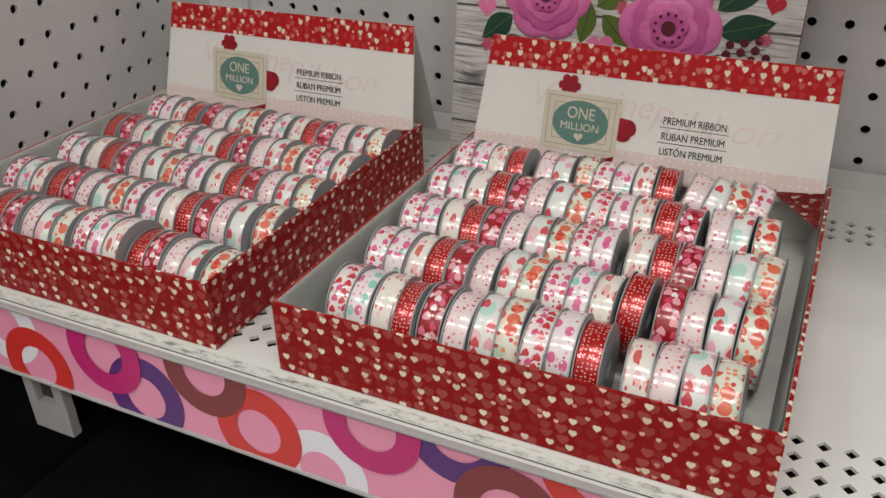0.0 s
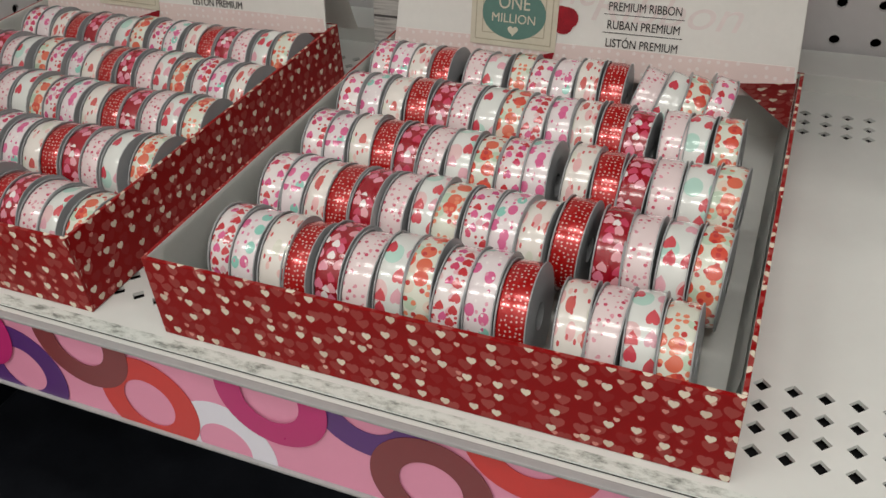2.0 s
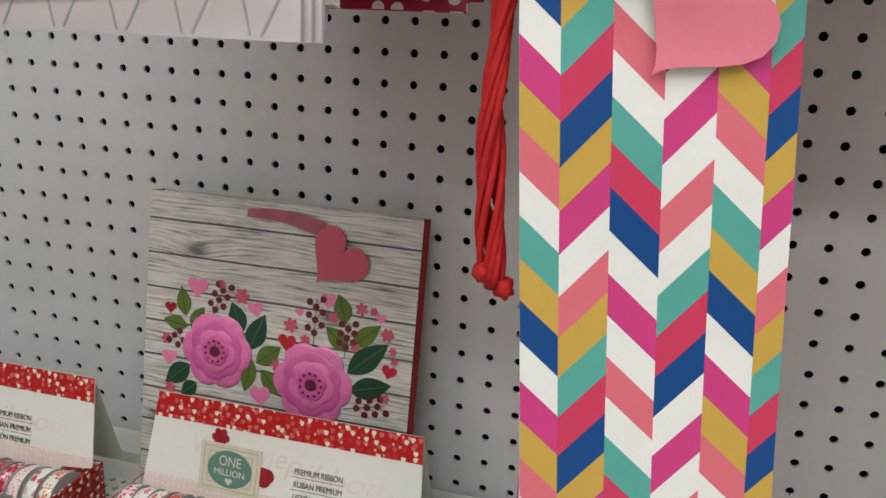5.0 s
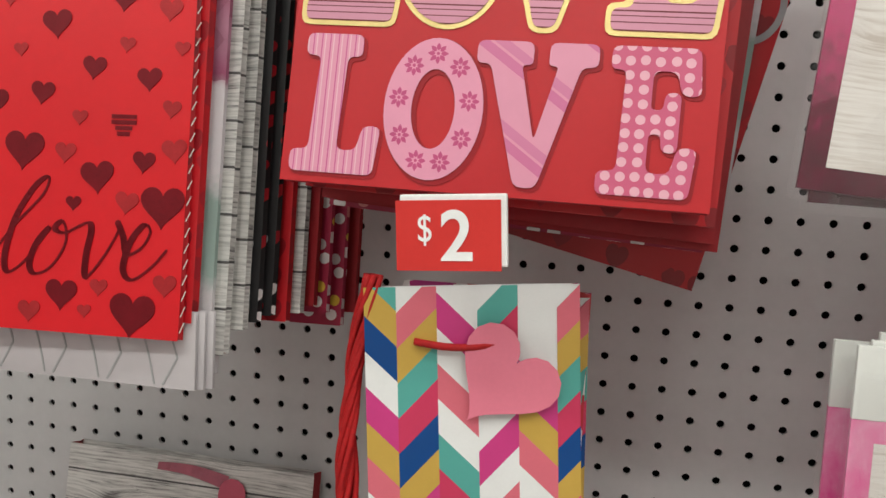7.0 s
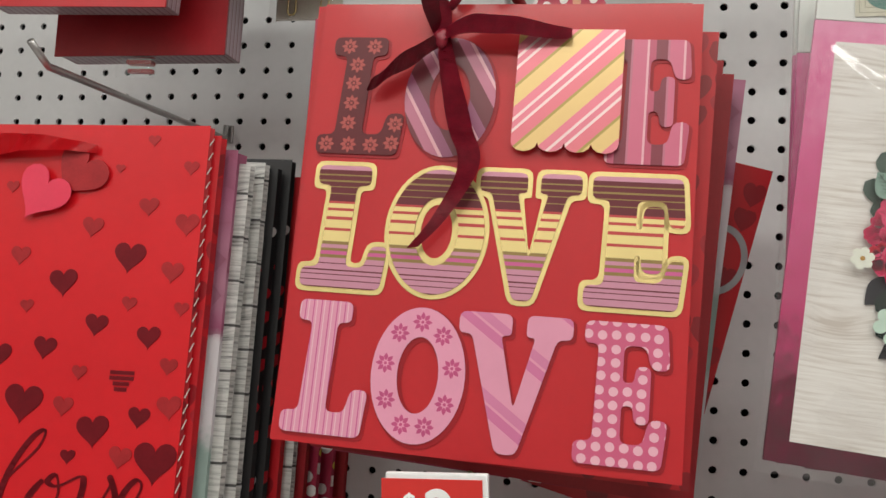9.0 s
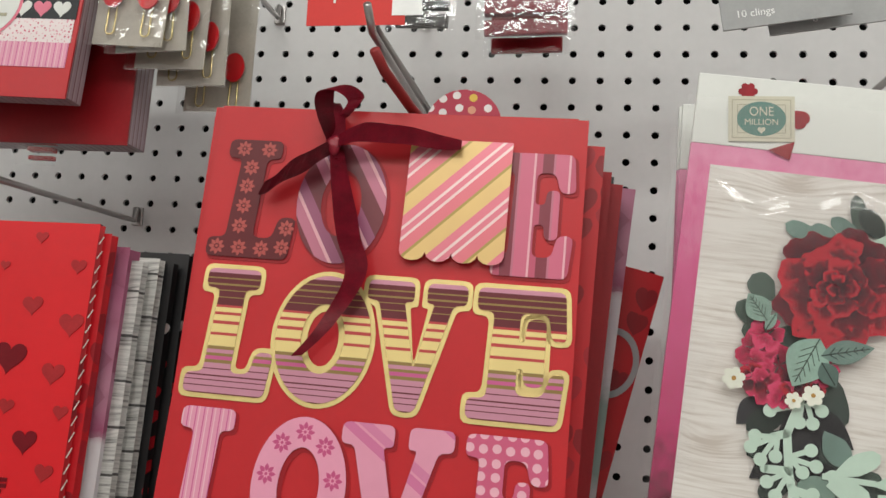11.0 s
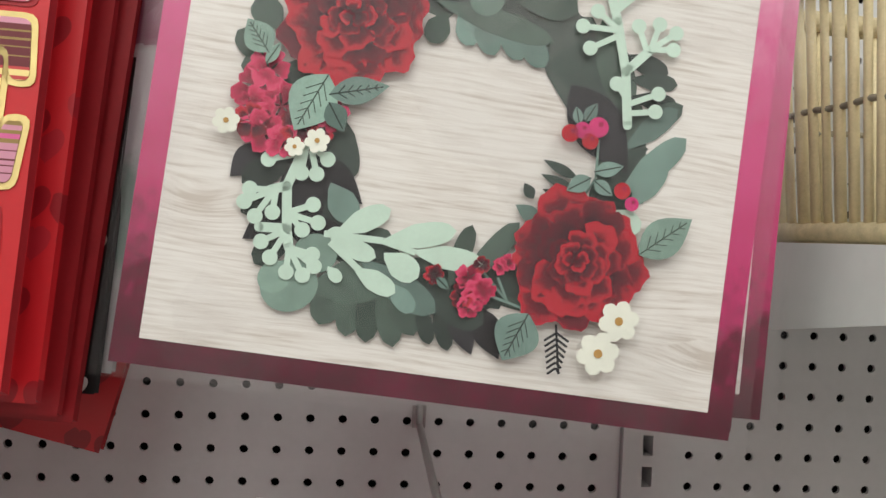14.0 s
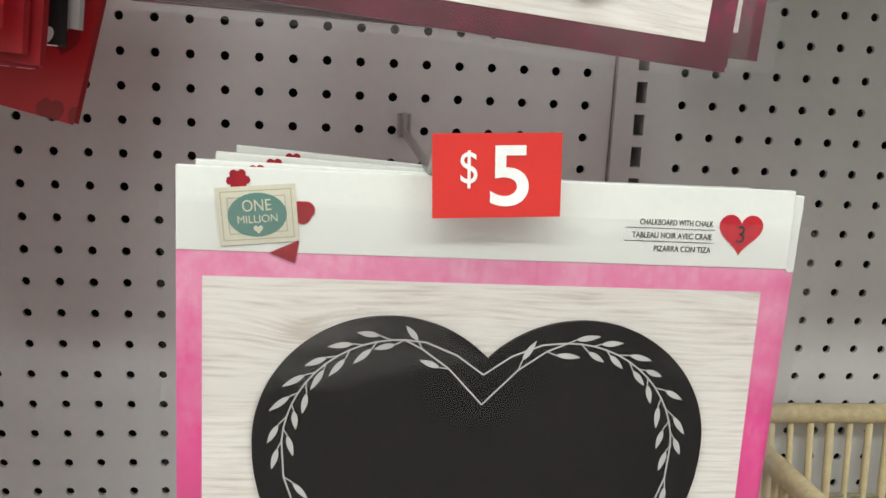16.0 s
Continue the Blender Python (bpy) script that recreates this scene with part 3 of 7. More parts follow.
def block(name, dims, material, label, category, bevel=0.0, kind="structure"):
    bm = bmesh.new()
    box(bm, *dims, bevel)
    ob = part(name, bm, material)
    return tagged(ob, label, category, kind=kind)


# added dark sheets: the peg holes show their colour as shade
block("wall_behind", (-0.6, 2.6, 0.05, 0.07, 0, 3.2), HOLE_DARK, "dark sheet standing in for the shade behind the panel holes", "wall")
block("wall_behind_west", (-0.13, -0.11, -0.62, 0.05, 0, 3.2), HOLE_DARK, "dark sheet standing in for the shade behind the end panel", "wall")
# lower panels take black so the shade under the shelf is in their colour
block("wall_north_low", (-0.07, 1.165, 0.0, 0.02, 0, 0.958), BLACK_DECK, "back panel below the ribbon shelf, coloured black for shade", "wall")
block("wall_west_low", (-0.1, -0.07, -0.6, 0.0, 0, 0.955), BLACK_DECK, "end panel below the ribbon shelf, coloured black for shade", "wall")
# unseen walls added to close the room and bounce lamp light back
block("wall_south", (-4.0, 5.0, -2.6, -2.5, 0, 3.2), ROOM_WALL, "unseen pale wall across the aisle that bounces light", "wall")
block("wall_far_west", (-4.1, -4.0, -2.6, 1.0, 0, 3.2), ROOM_WALL, "unseen wall closing the aisle's end, bounces light", "wall")
block("wall_far_east", (5.0, 5.1, -2.6, 1.0, 0, 3.2), ROOM_WALL, "unseen wall closing the aisle's other end, bounces light", "wall")
block("wall_back", (-4.0, 5.0, 0.9, 1.0, 0, 3.2), ROOM_WALL, "unseen wall closing the room behind the shelving", "wall")
block("floor", (-4.1, 5.1, -2.6, 1.0, -0.05, 0.0), FLOOR_TILE, "grey vinyl shop floor", "floor")
block("ceiling", (-4.1, 5.1, -2.6, 1.0, 3.2, 3.25), CEILING, "white ceiling", "ceiling")


def ceiling_lamp(x, y, power, length, width, turn):
    ob = thing("ceiling_light", pose(x, y, 3.19, 0, 0, turn), "long white fluorescent ceiling light", "lamp", "ceiling lights")
    bm = bmesh.new()
    box(bm, -length / 2 - 0.03, length / 2 + 0.03, -width / 2 - 0.03, width / 2 + 0.03, -0.03, 0.0, 0.005)
    part("housing", bm, SHELF_STEEL, ob)
    d = bpy.data.lights.new("tube light", "AREA")
    d.shape, d.size, d.size_y, d.energy, d.color = "RECTANGLE", length, width, power, (1.0, 0.97, 0.93)
    lamp = new("tube", d)
    lamp.parent = ob
    lamp.matrix_basis = pose(0, 0, -0.035)


for lx, ly, le in ((-1.2, -1.0, 11.5), (0.5, -1.0, 11.5), (2.2, -1.0, 11.5), (-1.2, -2.0, 21.0), (0.5, -2.0, 21.0), (2.2, -2.0, 21.0)):
    ceiling_lamp(lx, ly, le, 1.25, 0.3, 0)


def upright(x0, x1, slots, top, bottom, label):
    """A slotted steel post between two panels."""
    ob = thing("shelf_upright", pose(0, 0, 0), label, "upright", "shelf uprights", "structure")
    z = top
    bm = bmesh.new()
    y0 = -0.006
    sx0, sx1 = slots[0] - 0.0042, slots[0] + 0.0042
    step, tall = 0.0254, 0.0165
    box(bm, x0, sx0, y0, 0.02, bottom, top)
    box(bm, sx1, x1, y0, 0.02, bottom, top)
    while z > bottom + step:
        box(bm, sx0, sx1, y0, 0.02, z - (step - tall), z)
        z -= step
    box(bm, sx0, sx1, y0, 0.02, bottom, z)
    part("post", bm, WHITE_STEEL, ob)
    # dark backing painted as the shade inside the slots
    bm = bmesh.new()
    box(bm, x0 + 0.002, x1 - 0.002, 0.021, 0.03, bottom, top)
    part("slot_shade", bm, SLOT_DARK, ob)


upright(-0.0695, -0.0225, (-0.052,), 2.6, 0.05, "white slotted steel corner upright")
upright(1.1655, 1.2125, (1.186,), 2.6, 0.05, "white slotted steel upright between two bays")


def perforated_deck(name, x0, x1, y0, y1, z, label, bands):
    """A sheet with bands of diamond holes; bands: (first y, rows)."""
    p, h = 0.0121, 0.0037
    verts, faces = [], []

    def quad(a, b, c, d):
        n = len(verts)
        verts.extend((*q, z) for q in (a, b, c, d))
        faces.append((n, n + 1, n + 2, n + 3))
    edges = [y0]
    for ya, rows in bands:
        edges += [ya - p / 2, ya + (rows - 0.5) * p]
    edges.append(y1)
    for i in range(0, len(edges), 2):
        quad((x0, edges[i]), (x1, edges[i]), (x1, edges[i + 1]), (x0, edges[i + 1]))
    nx = int((x1 - x0) / p)
    pad = (x1 - x0 - nx * p) / 2
    for ya, rows in bands:
        quad((x0, ya - p / 2), (x0 + pad, ya - p / 2), (x0 + pad, ya + (rows - 0.5) * p), (x0, ya + (rows - 0.5) * p))
        quad((x1 - pad, ya - p / 2), (x1, ya - p / 2), (x1, ya + (rows - 0.5) * p), (x1 - pad, ya + (rows - 0.5) * p))
        for i in range(nx):
            for r in range(rows):
                cx, cy = x0 + pad + (i + 0.5) * p, ya + r * p
                o = [(cx + a * p / 2, cy + b * p / 2) for a, b in ((1, 0), (1, 1), (0, 1), (-1, 1), (-1, 0), (-1, -1), (0, -1), (1, -1))]
                d = [(cx + h, cy), (cx + h / 2, cy + h / 2), (cx, cy + h), (cx - h / 2, cy + h / 2), (cx - h, cy), (cx - h / 2, cy - h / 2), (cx, cy - h), (cx + h / 2, cy - h / 2)]
                n = len(verts)
                verts.extend((*q, z) for q in o + d)
                for q in range(8):
                    s = (q + 1) % 8
                    faces.append((n + q, n + s, n + 8 + s, n + 8 + q))
                verts.extend((*q, z - 0.002) for q in d)
                for q in range(8):
                    s = (q + 1) % 8
                    faces.append((n + 8 + q, n + 8 + s, n + 16 + s, n + 16 + q))
    me = bpy.data.meshes.new(name)
    me.from_pydata(verts, [], faces)
    me.materials.append(SHELF_STEEL)
    return new(name, me)


def gondola_shelf(x0, x1, depth, z, label, strip=True):
    ob = thing("steel_shelf", pose(0, 0, 0), label, "shelf", "steel shelves")
    bands = ((-depth + 0.0285, 4), (-0.102, 3)) if strip else ((-0.102, 3),)
    deck = perforated_deck("deck", x0, x1, -depth, -0.047, z, "", bands)
    deck.parent = ob
    bm = bmesh.new()
    box(bm, x0, x1, -0.047, -0.008, z - 0.03, z + 0.012, 0.001)
    part("back_flange", bm, SHELF_STEEL, ob)
    bm = bmesh.new()
    box(bm, x0, x1, -depth - 0.004, -depth, z - 0.04, z - 0.0002, 0.0012)
    part("front_lip", bm, SHELF_STEEL, ob)
    # added dark sheet, painted shade seen through the diamond holes
    bm = bmesh.new()
    box(bm, x0, x1, -depth - 0.001, -0.05, z - 0.012, z - 0.0095)
    part("under_shade", bm, HOLE_DARK, ob)
    return ob


DEPTH = 0.3885
ribbon_shelf = gondola_shelf(-0.066, 1.162, DEPTH, SHELF, "white enamelled steel shelf with diamond perforations")


def dusty_edge(shelf):
    """A greasy line of dust along the front of the shelf."""
    m, nt, b = node_mat("dusty enamel")
    n = noise_tex(nt, coords(nt, "Object", (1, 2.2, 1)), 95, 6, 0.75)
    link(nt, ramp(nt, n, [(0.36, (0.2, 0.22, 0.2)), (0.46, (0.5, 0.54, 0.5)), (0.56, (0.66, 0.7, 0.66))]), b.inputs["Base Color"])
    b.inputs["Roughness"].default_value = 0.5
    bm = bmesh.new()
    box(bm, -0.064, 1.16, -DEPTH + 0.0004, -DEPTH + 0.0066, SHELF + 0.0003, SHELF + 0.0007)
    part("dust_line", bm, m, shelf, "grey dust along the shelf's edge")


dusty_edge(ribbon_shelf)


def price_strip():
    """The plastic channel on the shelf's front with a ring-patterned paper strip."""
    ob = thing("price_strip", pose(0, -DEPTH - 0.0035, SHELF + 0.001, -2, 0, 0), "pink printed shelf-edge strip with coloured rings in a clear channel", "shelf strip")
    bm = bmesh.new()
    box(bm, -0.066, 1.162, -0.004, 0.0, -0.0022, -0.0002, 0.0006)
    box(bm, -0.066, 1.162, -0.003, 0.0, -0.0545, -0.0525, 0.0006)
    part("channel", bm, GREY_PLASTIC, ob)
    low, high = -0.0525, -0.0022
    bm = bmesh.new()
    prism(bm, [(-0.066, low), (1.162, low), (1.162, high), (-0.066, high)], 0.0, 0.001)
    part("paper", bm, RING_COLORS["pink"], ob, "pink paper")
    course = (("hot", 0.147, -0.0137), ("violet", 0.1745, -0.038), ("brick", 0.223, -0.0058), ("red", 0.2565, -0.035), ("pale", 0.297, -0.05),
              ("hot", 0.3295, -0.0068), ("violet", 0.3775, 0.0035), ("brick", 0.404, -0.0338), ("red", 0.4475, 0.005))
    rings = [("pale", 0.062, -0.017), ("red", 0.085, -0.042), ("brick", 0.02, -0.03), ("hot", -0.03, -0.02)]
    rings += [(c, x + 0.3655 * turn, z) for turn in (0, 1, 2) for c, x, z in course if x + 0.3655 * turn < 1.13]
    over = {"pale": 0, "violet": 1, "red": 1, "brick": 2, "hot": 3}
    for color, cx, cz in rings:
        bm = bmesh.new()
        n = 48
        for q in range(n):
            a0, a1 = 2 * math.pi * q / n, 2 * math.pi * (q + 1) / n
            quad = [(max(-0.0655, cx + rr * math.cos(a)), min(high, max(low, cz + rr * math.sin(a)))) for rr, a in ((0.0285, a0), (0.0285, a1), (0.0147, a1), (0.0147, a0))]
            if max(p[1] for p in quad) - min(p[1] for p in quad) > 0.0004:
                shape(bm, quad, 0.0011 + 0.00025 * over[color], 0.0002)
        bmesh.ops.remove_doubles(bm, verts=bm.verts[:], dist=0.00001)
        part("ring", bm, RING_COLORS[color], ob)


price_strip()


def shelf_bracket(x):
    ob = thing("shelf_bracket", pose(x, 0, 0), "white folded steel bracket under the shelf", "bracket", "shelf brackets")
    bm = bmesh.new()
    for s in (-1, 1):
        v = [bm.verts.new(c) for c in ((s * 0.0165, -0.37, SHELF - 0.0125), (s * 0.0165, -0.02, SHELF - 0.0125), (s * 0.0165, -0.02, SHELF - 0.13), (s * 0.0165, -0.366, SHELF - 0.12))]
        bm.faces.new(v)
    bmesh.ops.solidify(bm, geom=bm.faces[:], thickness=0.002)
    part("side_plates", bm, SHELF_STEEL, ob)
    bm = bmesh.new()
    box(bm, -0.0185, -0.0095, -0.374, -0.366, SHELF - 0.125, SHELF - 0.0127, 0.001)
    box(bm, 0.0095, 0.0185, -0.374, -0.366, SHELF - 0.125, SHELF - 0.0127, 0.001)
    box(bm, -0.0095, 0.0095, -0.374, -0.366, SHELF - 0.125, SHELF - 0.1, 0.001)
    part("nose", bm, GREY_PLASTIC, ob)
    # dark filler painted as the shade inside the hollow bracket
    bm = bmesh.new()
    box(bm, -0.0094, 0.0094, -0.368, -0.34, SHELF - 0.099, SHELF - 0.0127)
    part("channel", bm, HOLE_DARK, ob)


shelf_bracket(0.048)
shelf_bracket(1.15)
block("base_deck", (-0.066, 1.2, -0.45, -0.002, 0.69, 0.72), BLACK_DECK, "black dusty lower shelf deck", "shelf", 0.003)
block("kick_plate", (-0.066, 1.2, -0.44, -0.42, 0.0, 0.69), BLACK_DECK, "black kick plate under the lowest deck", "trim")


# ---- ribbon boxes ----
def one_million_bill(ob, u, v, w, k, turn=0.06, text=True, plane=None):
    """The printed bill motif with roses, k metres wide."""
    holder = new("bill_print")
    holder.parent = ob
    holder.matrix_basis = (plane or Matrix()) @ Matrix.Translation((u, -w, v)) @ pose(0, 0, 0, 0, -math.degrees(turn), 0)
    bm = bmesh.new()
    shape(bm, petals(-0.2 * k, 0.45 * k, 0.15 * k, 6, 0.25, n=24), 0.0001, 0.0002)
    part("rose_print", bm, ROSE_RED, holder)
    bm = bmesh.new()
    shape(bm, [(0.1 * k, -0.5 * k), (0.5 * k, -0.36 * k), (0.42 * k, -0.66 * k)], 0.0001, 0.0002)
    part("petal_print", bm, ROSE_RED, holder)
    bm = bmesh.new()
    shape(bm, petals(0.57 * k, 0.0, 0.16 * k, 3, 0.25, 0.4, n=20), 0.0001, 0.0002)
    part("rose_print", bm, ROSE_RED, holder)
    bm = bmesh.new()
    shape(bm, [(-0.5 * k, -0.37 * k), (0.5 * k, -0.37 * k), (0.5 * k, 0.37 * k), (-0.5 * k, 0.37 * k)], 0.0003, 0.0002)
    part("bill", bm, BILL_CREAM, holder)
    bm = bmesh.new()
    for a in (0.44, 0.36):
        strip_line(bm, [(-a * k, -(a - 0.13) * k), (a * k, -(a - 0.13) * k), (a * k, (a - 0.13) * k), (-a * k, (a - 0.13) * k), (-a * k, -(a - 0.13) * k)], 0.012 * k, 0.0005, 0.0001)
    part("bill_frame", bm, BILL_LINE, holder)
    bm = bmesh.new()
    shape(bm, circle(0, 0, 0.37 * k, 32, 0.76), 0.0006, 0.0001)
    part("seal", bm, SEAL_GREEN, holder)
    if text:
        letters("bill_writing", "ONE", 0.21 * k, BILL_CREAM, holder, 0, 0.05 * k, 0.0008, 0.36 * k, "CENTER")
        letters("bill_writing", "MILLION", 0.14 * k, BILL_CREAM, holder, 0, -0.1 * k, 0.0008, 0.5 * k, "CENTER")
    bm = bmesh.new()
    shape(bm, heart(0, -0.19 * k, 0.06 * k), 0.0007, 0.0002)
    part("seal_heart", bm, BILL_CREAM, holder)
    return holder


BOX_W, BOX_D, BOX_H = 0.2535, 0.2615, 0.0435


def ribbon_box(x, label, torn):
    ob = thing("ribbon_display_box", pose(x, -0.3785, SHELF + 0.0005), label, "display box", "ribbon display boxes")
    t = 0.002
    walls = (("front_wall", (0, BOX_W, 0, t, 0, BOX_H)), ("side_wall", (0, t, t, BOX_D, 0, BOX_H)),
             ("side_wall", (BOX_W - t, BOX_W, t, BOX_D, 0, BOX_H)), ("rear_wall", (t, BOX_W - t, BOX_D - t, BOX_D, 0, BOX_H)))
    for name, d in walls:
        bm = bmesh.new()
        box(bm, *d, 0.0004)
        wall = part(name, bm, [HEART_CARD, CARD_WHITE], ob)
        for f in wall.data.polygons:
            c, n = f.center, f.normal
            inward = (name == "front_wall" and n.y > 0.5) or (name == "rear_wall" and n.y < -0.5) or (name == "side_wall" and n.x * (BOX_W / 2 - c.x) > 0 and abs(n.x) > 0.5)
            f.material_index = 1 if inward else 0
    bm = bmesh.new()
    box(bm, t, BOX_W - t, t, BOX_D - t, 0.0, 0.0015)
    part("bottom", bm, CARD_WHITE, ob)
    for sx, sign in ((t, 1), (BOX_W - t, -1)):
        bm = bmesh.new()
        v = [bm.verts.new(c) for c in ((sx + sign * 0.001, 0.01, BOX_H - 0.001), (sx + sign * 0.001, BOX_D - 0.01, BOX_H - 0.001), (sx + sign * 0.0055, BOX_D - 0.012, 0.006), (sx + sign * 0.0055, 0.012, 0.006))]
        bm.faces.new(v)
        bmesh.ops.solidify(bm, geom=bm.faces[:], thickness=0.0008)
        part("inner_flap", bm, CARD_WHITE, ob, "white folded inner flap")
    bm = bmesh.new()
    v = [bm.verts.new(c) for c in ((BOX_W - t - 0.0005, BOX_D - 0.062, BOX_H - 0.004), (BOX_W - t - 0.0005, BOX_D - t - 0.001, BOX_H - 0.002), (BOX_W - 0.04, BOX_D - t - 0.001, BOX_H - 0.006))]
    bm.faces.new(v)
    bmesh.ops.solidify(bm, geom=bm.faces[:], thickness=0.0008)
    part("corner_flap", bm, HEART_CARD, ob, "red heart-printed corner flap")
    # header card: a folded tent that stands at the rear
    lean = math.radians(12)
    hdr = new("header_card")
    hdr.parent = ob
    hdr.matrix_basis = pose(0, BOX_D - 0.012, BOX_H - 0.012, -math.degrees(lean), 0, 0)
    hh = 0.088
    x0, x1, y0, y1 = 0.003, BOX_W - 0.003, 0.014, BOX_W - 0.007
    bm = bmesh.new()
    prism(bm, [(x0, 0), (x1, 0), (y1, hh), (y0, hh)], -0.0012, 0.0)
    part("front_panel", bm, CARD_WHITE, hdr)
    bm = bmesh.new()
    k = 0.021 / hh
    prism(bm, [(y0 - k * (y0 - x0), hh - 0.021), (y1 + k * (x1 - y1), hh - 0.021), (y1, hh), (y0, hh)], 0.0001, 0.0004)
    part("heart_band", bm, HEART_BAND, hdr, "red heart-printed band")
    bm = bmesh.new()
    v = [bm.verts.new(c) for c in ((y0, 0.0, hh), (y1, 0.0, hh), (x1, 0.045, 0.004), (x0, 0.045, 0.004))]
    bm.faces.new(v)
    bmesh.ops.solidify(bm, geom=bm.faces[:], thickness=0.0012)
    part("rear_panel", bm, CARD_WHITE, hdr)
    one_million_bill(hdr, 0.085, 0.0335, 0.0004, 0.055, -0.02)
    bm = bmesh.new()
    prism(bm, [(x0, 0), (x1, 0), (x1 - 0.0025, 0.0185), (x0 + 0.0025, 0.0185)], 0.0, 0.0003)
    part("lower_band", bm, ROSY_BAND, hdr, "pale rosy dotted lower band")
    for i, s in enumerate(("PREMIUM RIBBON", "RUBAN PREMIUM", "LISTÓN PREMIUM")):
        v = 0.0405 - 0.0105 * i
        letters("writing", s, 0.007, INK, hdr, 0.142, v, 0.0004, 0.0415)
        if i:
            bm = bmesh.new()
            strip_line(bm, [(0.14, v + 0.0082), (0.186, v + 0.0082)], 0.0004, 0.0002, 0.0001)
            part("rule", bm, INK, hdr)
    letters("script_writing", "Valentine", 0.025, FAINT_INK, hdr, 0.045, 0.042, 0.00012, 0.085, slant=0.3)
    letters("script_writing", "Ribbon", 0.025, FAINT_INK, hdr, 0.13, 0.034, 0.00012, 0.085, slant=0.3)
    return ob


ribbon_box(0.2645, "red heart-printed cardboard display box with white header, full of ribbon spools", True)
ribbon_box(-0.0325, "red heart-printed cardboard display box of ribbons beside the end panel", False)

SPOOL_R, SPOOL_W = 0.0222, 0.0128


def spool_meshes():
    """The ribbon band for each print, and the spool with its two flanges."""
    bands = []
    n = 26
    for mat in RIBBONS:
        bm = bmesh.new()
        lay = bm.loops.layers.uv.verify()
        h = SPOOL_W / 2 - 0.0006
        prof = ((-h, SPOOL_R - 0.0011), (-h * 0.5, SPOOL_R - 0.0004), (h * 0.5, SPOOL_R - 0.0004), (h, SPOOL_R - 0.0011))
        rings = [[bm.verts.new((x, r * math.cos(2 * math.pi * k / n), r * math.sin(2 * math.pi * k / n))) for k in range(n)] for x, r in prof]
        for j in range(3):
            for k in range(n):
                f = bm.faces.new((rings[j][k], rings[j + 1][k], rings[j + 1][(k + 1) % n], rings[j][(k + 1) % n]))
                for l, (jj, kk) in zip(f.loops, ((j, k), (j + 1, k), (j + 1, k + 1), (j, k + 1))):
                    l[lay].uv = (prof[jj][0], SPOOL_R * 2 * math.pi * kk / n)
        bands.append(mesh_of("ribbon", bm, mat, False, True))
    bm = bmesh.new()
    for s in (-1, 1):
        prof = ((s * SPOOL_W / 2 - s * 0.0006, SPOOL_R - 0.0005), (s * SPOOL_W / 2 - s * 0.0005, SPOOL_R), (s * SPOOL_W / 2, SPOOL_R), (s * SPOOL_W / 2, 0.006), (s * SPOOL_W / 2 - s * 0.003, 0.005))
        rings = [[bm.verts.new((x, r * math.cos(2 * math.pi * k / n), r * math.sin(2 * math.pi * k / n))) for k in range(n)] for x, r in prof]
        for p, q in zip(rings, rings[1:]):
            for k in range(n):
                bm.faces.new((p[k], q[k], q[(k + 1) % n], p[(k + 1) % n]))
        bm.faces.new(rings[-1])
    bmesh.ops.recalc_face_normals(bm, faces=bm.faces[:])
    flange = mesh_of("spool_core", bm, SPOOL_GREY)
    bm = bmesh.new()
    shape(bm, [(-0.008, -0.004), (0.008, -0.004), (0.008, 0.009), (-0.008, 0.009)], 0, 0.0002)
    label = mesh_of("paper_label", bm, CARD_WHITE)
    bm = bmesh.new()
    for i in range(9):
        shape(bm, [(-0.006 + i * 0.0013, 0.0), (-0.0053 + i * 0.0013, 0.0), (-0.0053 + i * 0.0013, 0.006), (-0.006 + i * 0.0013, 0.006)], 0.0003, 0.0001)
    bars = mesh_of("bar_print", bm, INK)
    return bands, flange, label, bars


BANDS, FLANGE, PAPER_LABEL, BARS = spool_meshes()
RIBBON_LABELS = ("white ribbon spool with small red hearts", "white ribbon spool with pink and teal birds", "white ribbon spool with red lips",
                 "red satin ribbon spool with white polka dots", "dark red ribbon spool with large pink hearts", "pale pink ribbon spool with small rose dots",
                 "white ribbon spool with red and teal balloons", "mint ribbon spool with orange-red roses")


def spool(x, y, z, kind, rng, slump=0.0):
    ob = new("ribbon_spool", BANDS[kind])
    ob.matrix_basis = pose(x, y, z, 0, slump + rng.uniform(-3, 3), rng.uniform(-4, 4)) @ pose(0, 0, 0, rng.uniform(0, 360), 0, 0)
    tagged(ob, RIBBON_LABELS[kind], "ribbon spool", "ribbon spools")
    f = new("spool_core", FLANGE)
    f.parent = ob
    return ob


ALL_PRINTS = (0, 1, 2, 3, 4, 5, 6, 7)
NEAR_ROWS = (ALL_PRINTS + (0, 1, 3, 2, 5, 6, 7), ALL_PRINTS * 2, ALL_PRINTS * 2, ALL_PRINTS * 2, (0, 1, 2, 3, 5, 6, 7, 0, 1, 2, 3, 5, 6, 7, 0))
FAR_ROWS = (ALL_PRINTS * 2, ALL_PRINTS * 2, ALL_PRINTS * 2, (3, 4, 5, 6, 7, 0, 1, 2) * 2, ALL_PRINTS * 2)


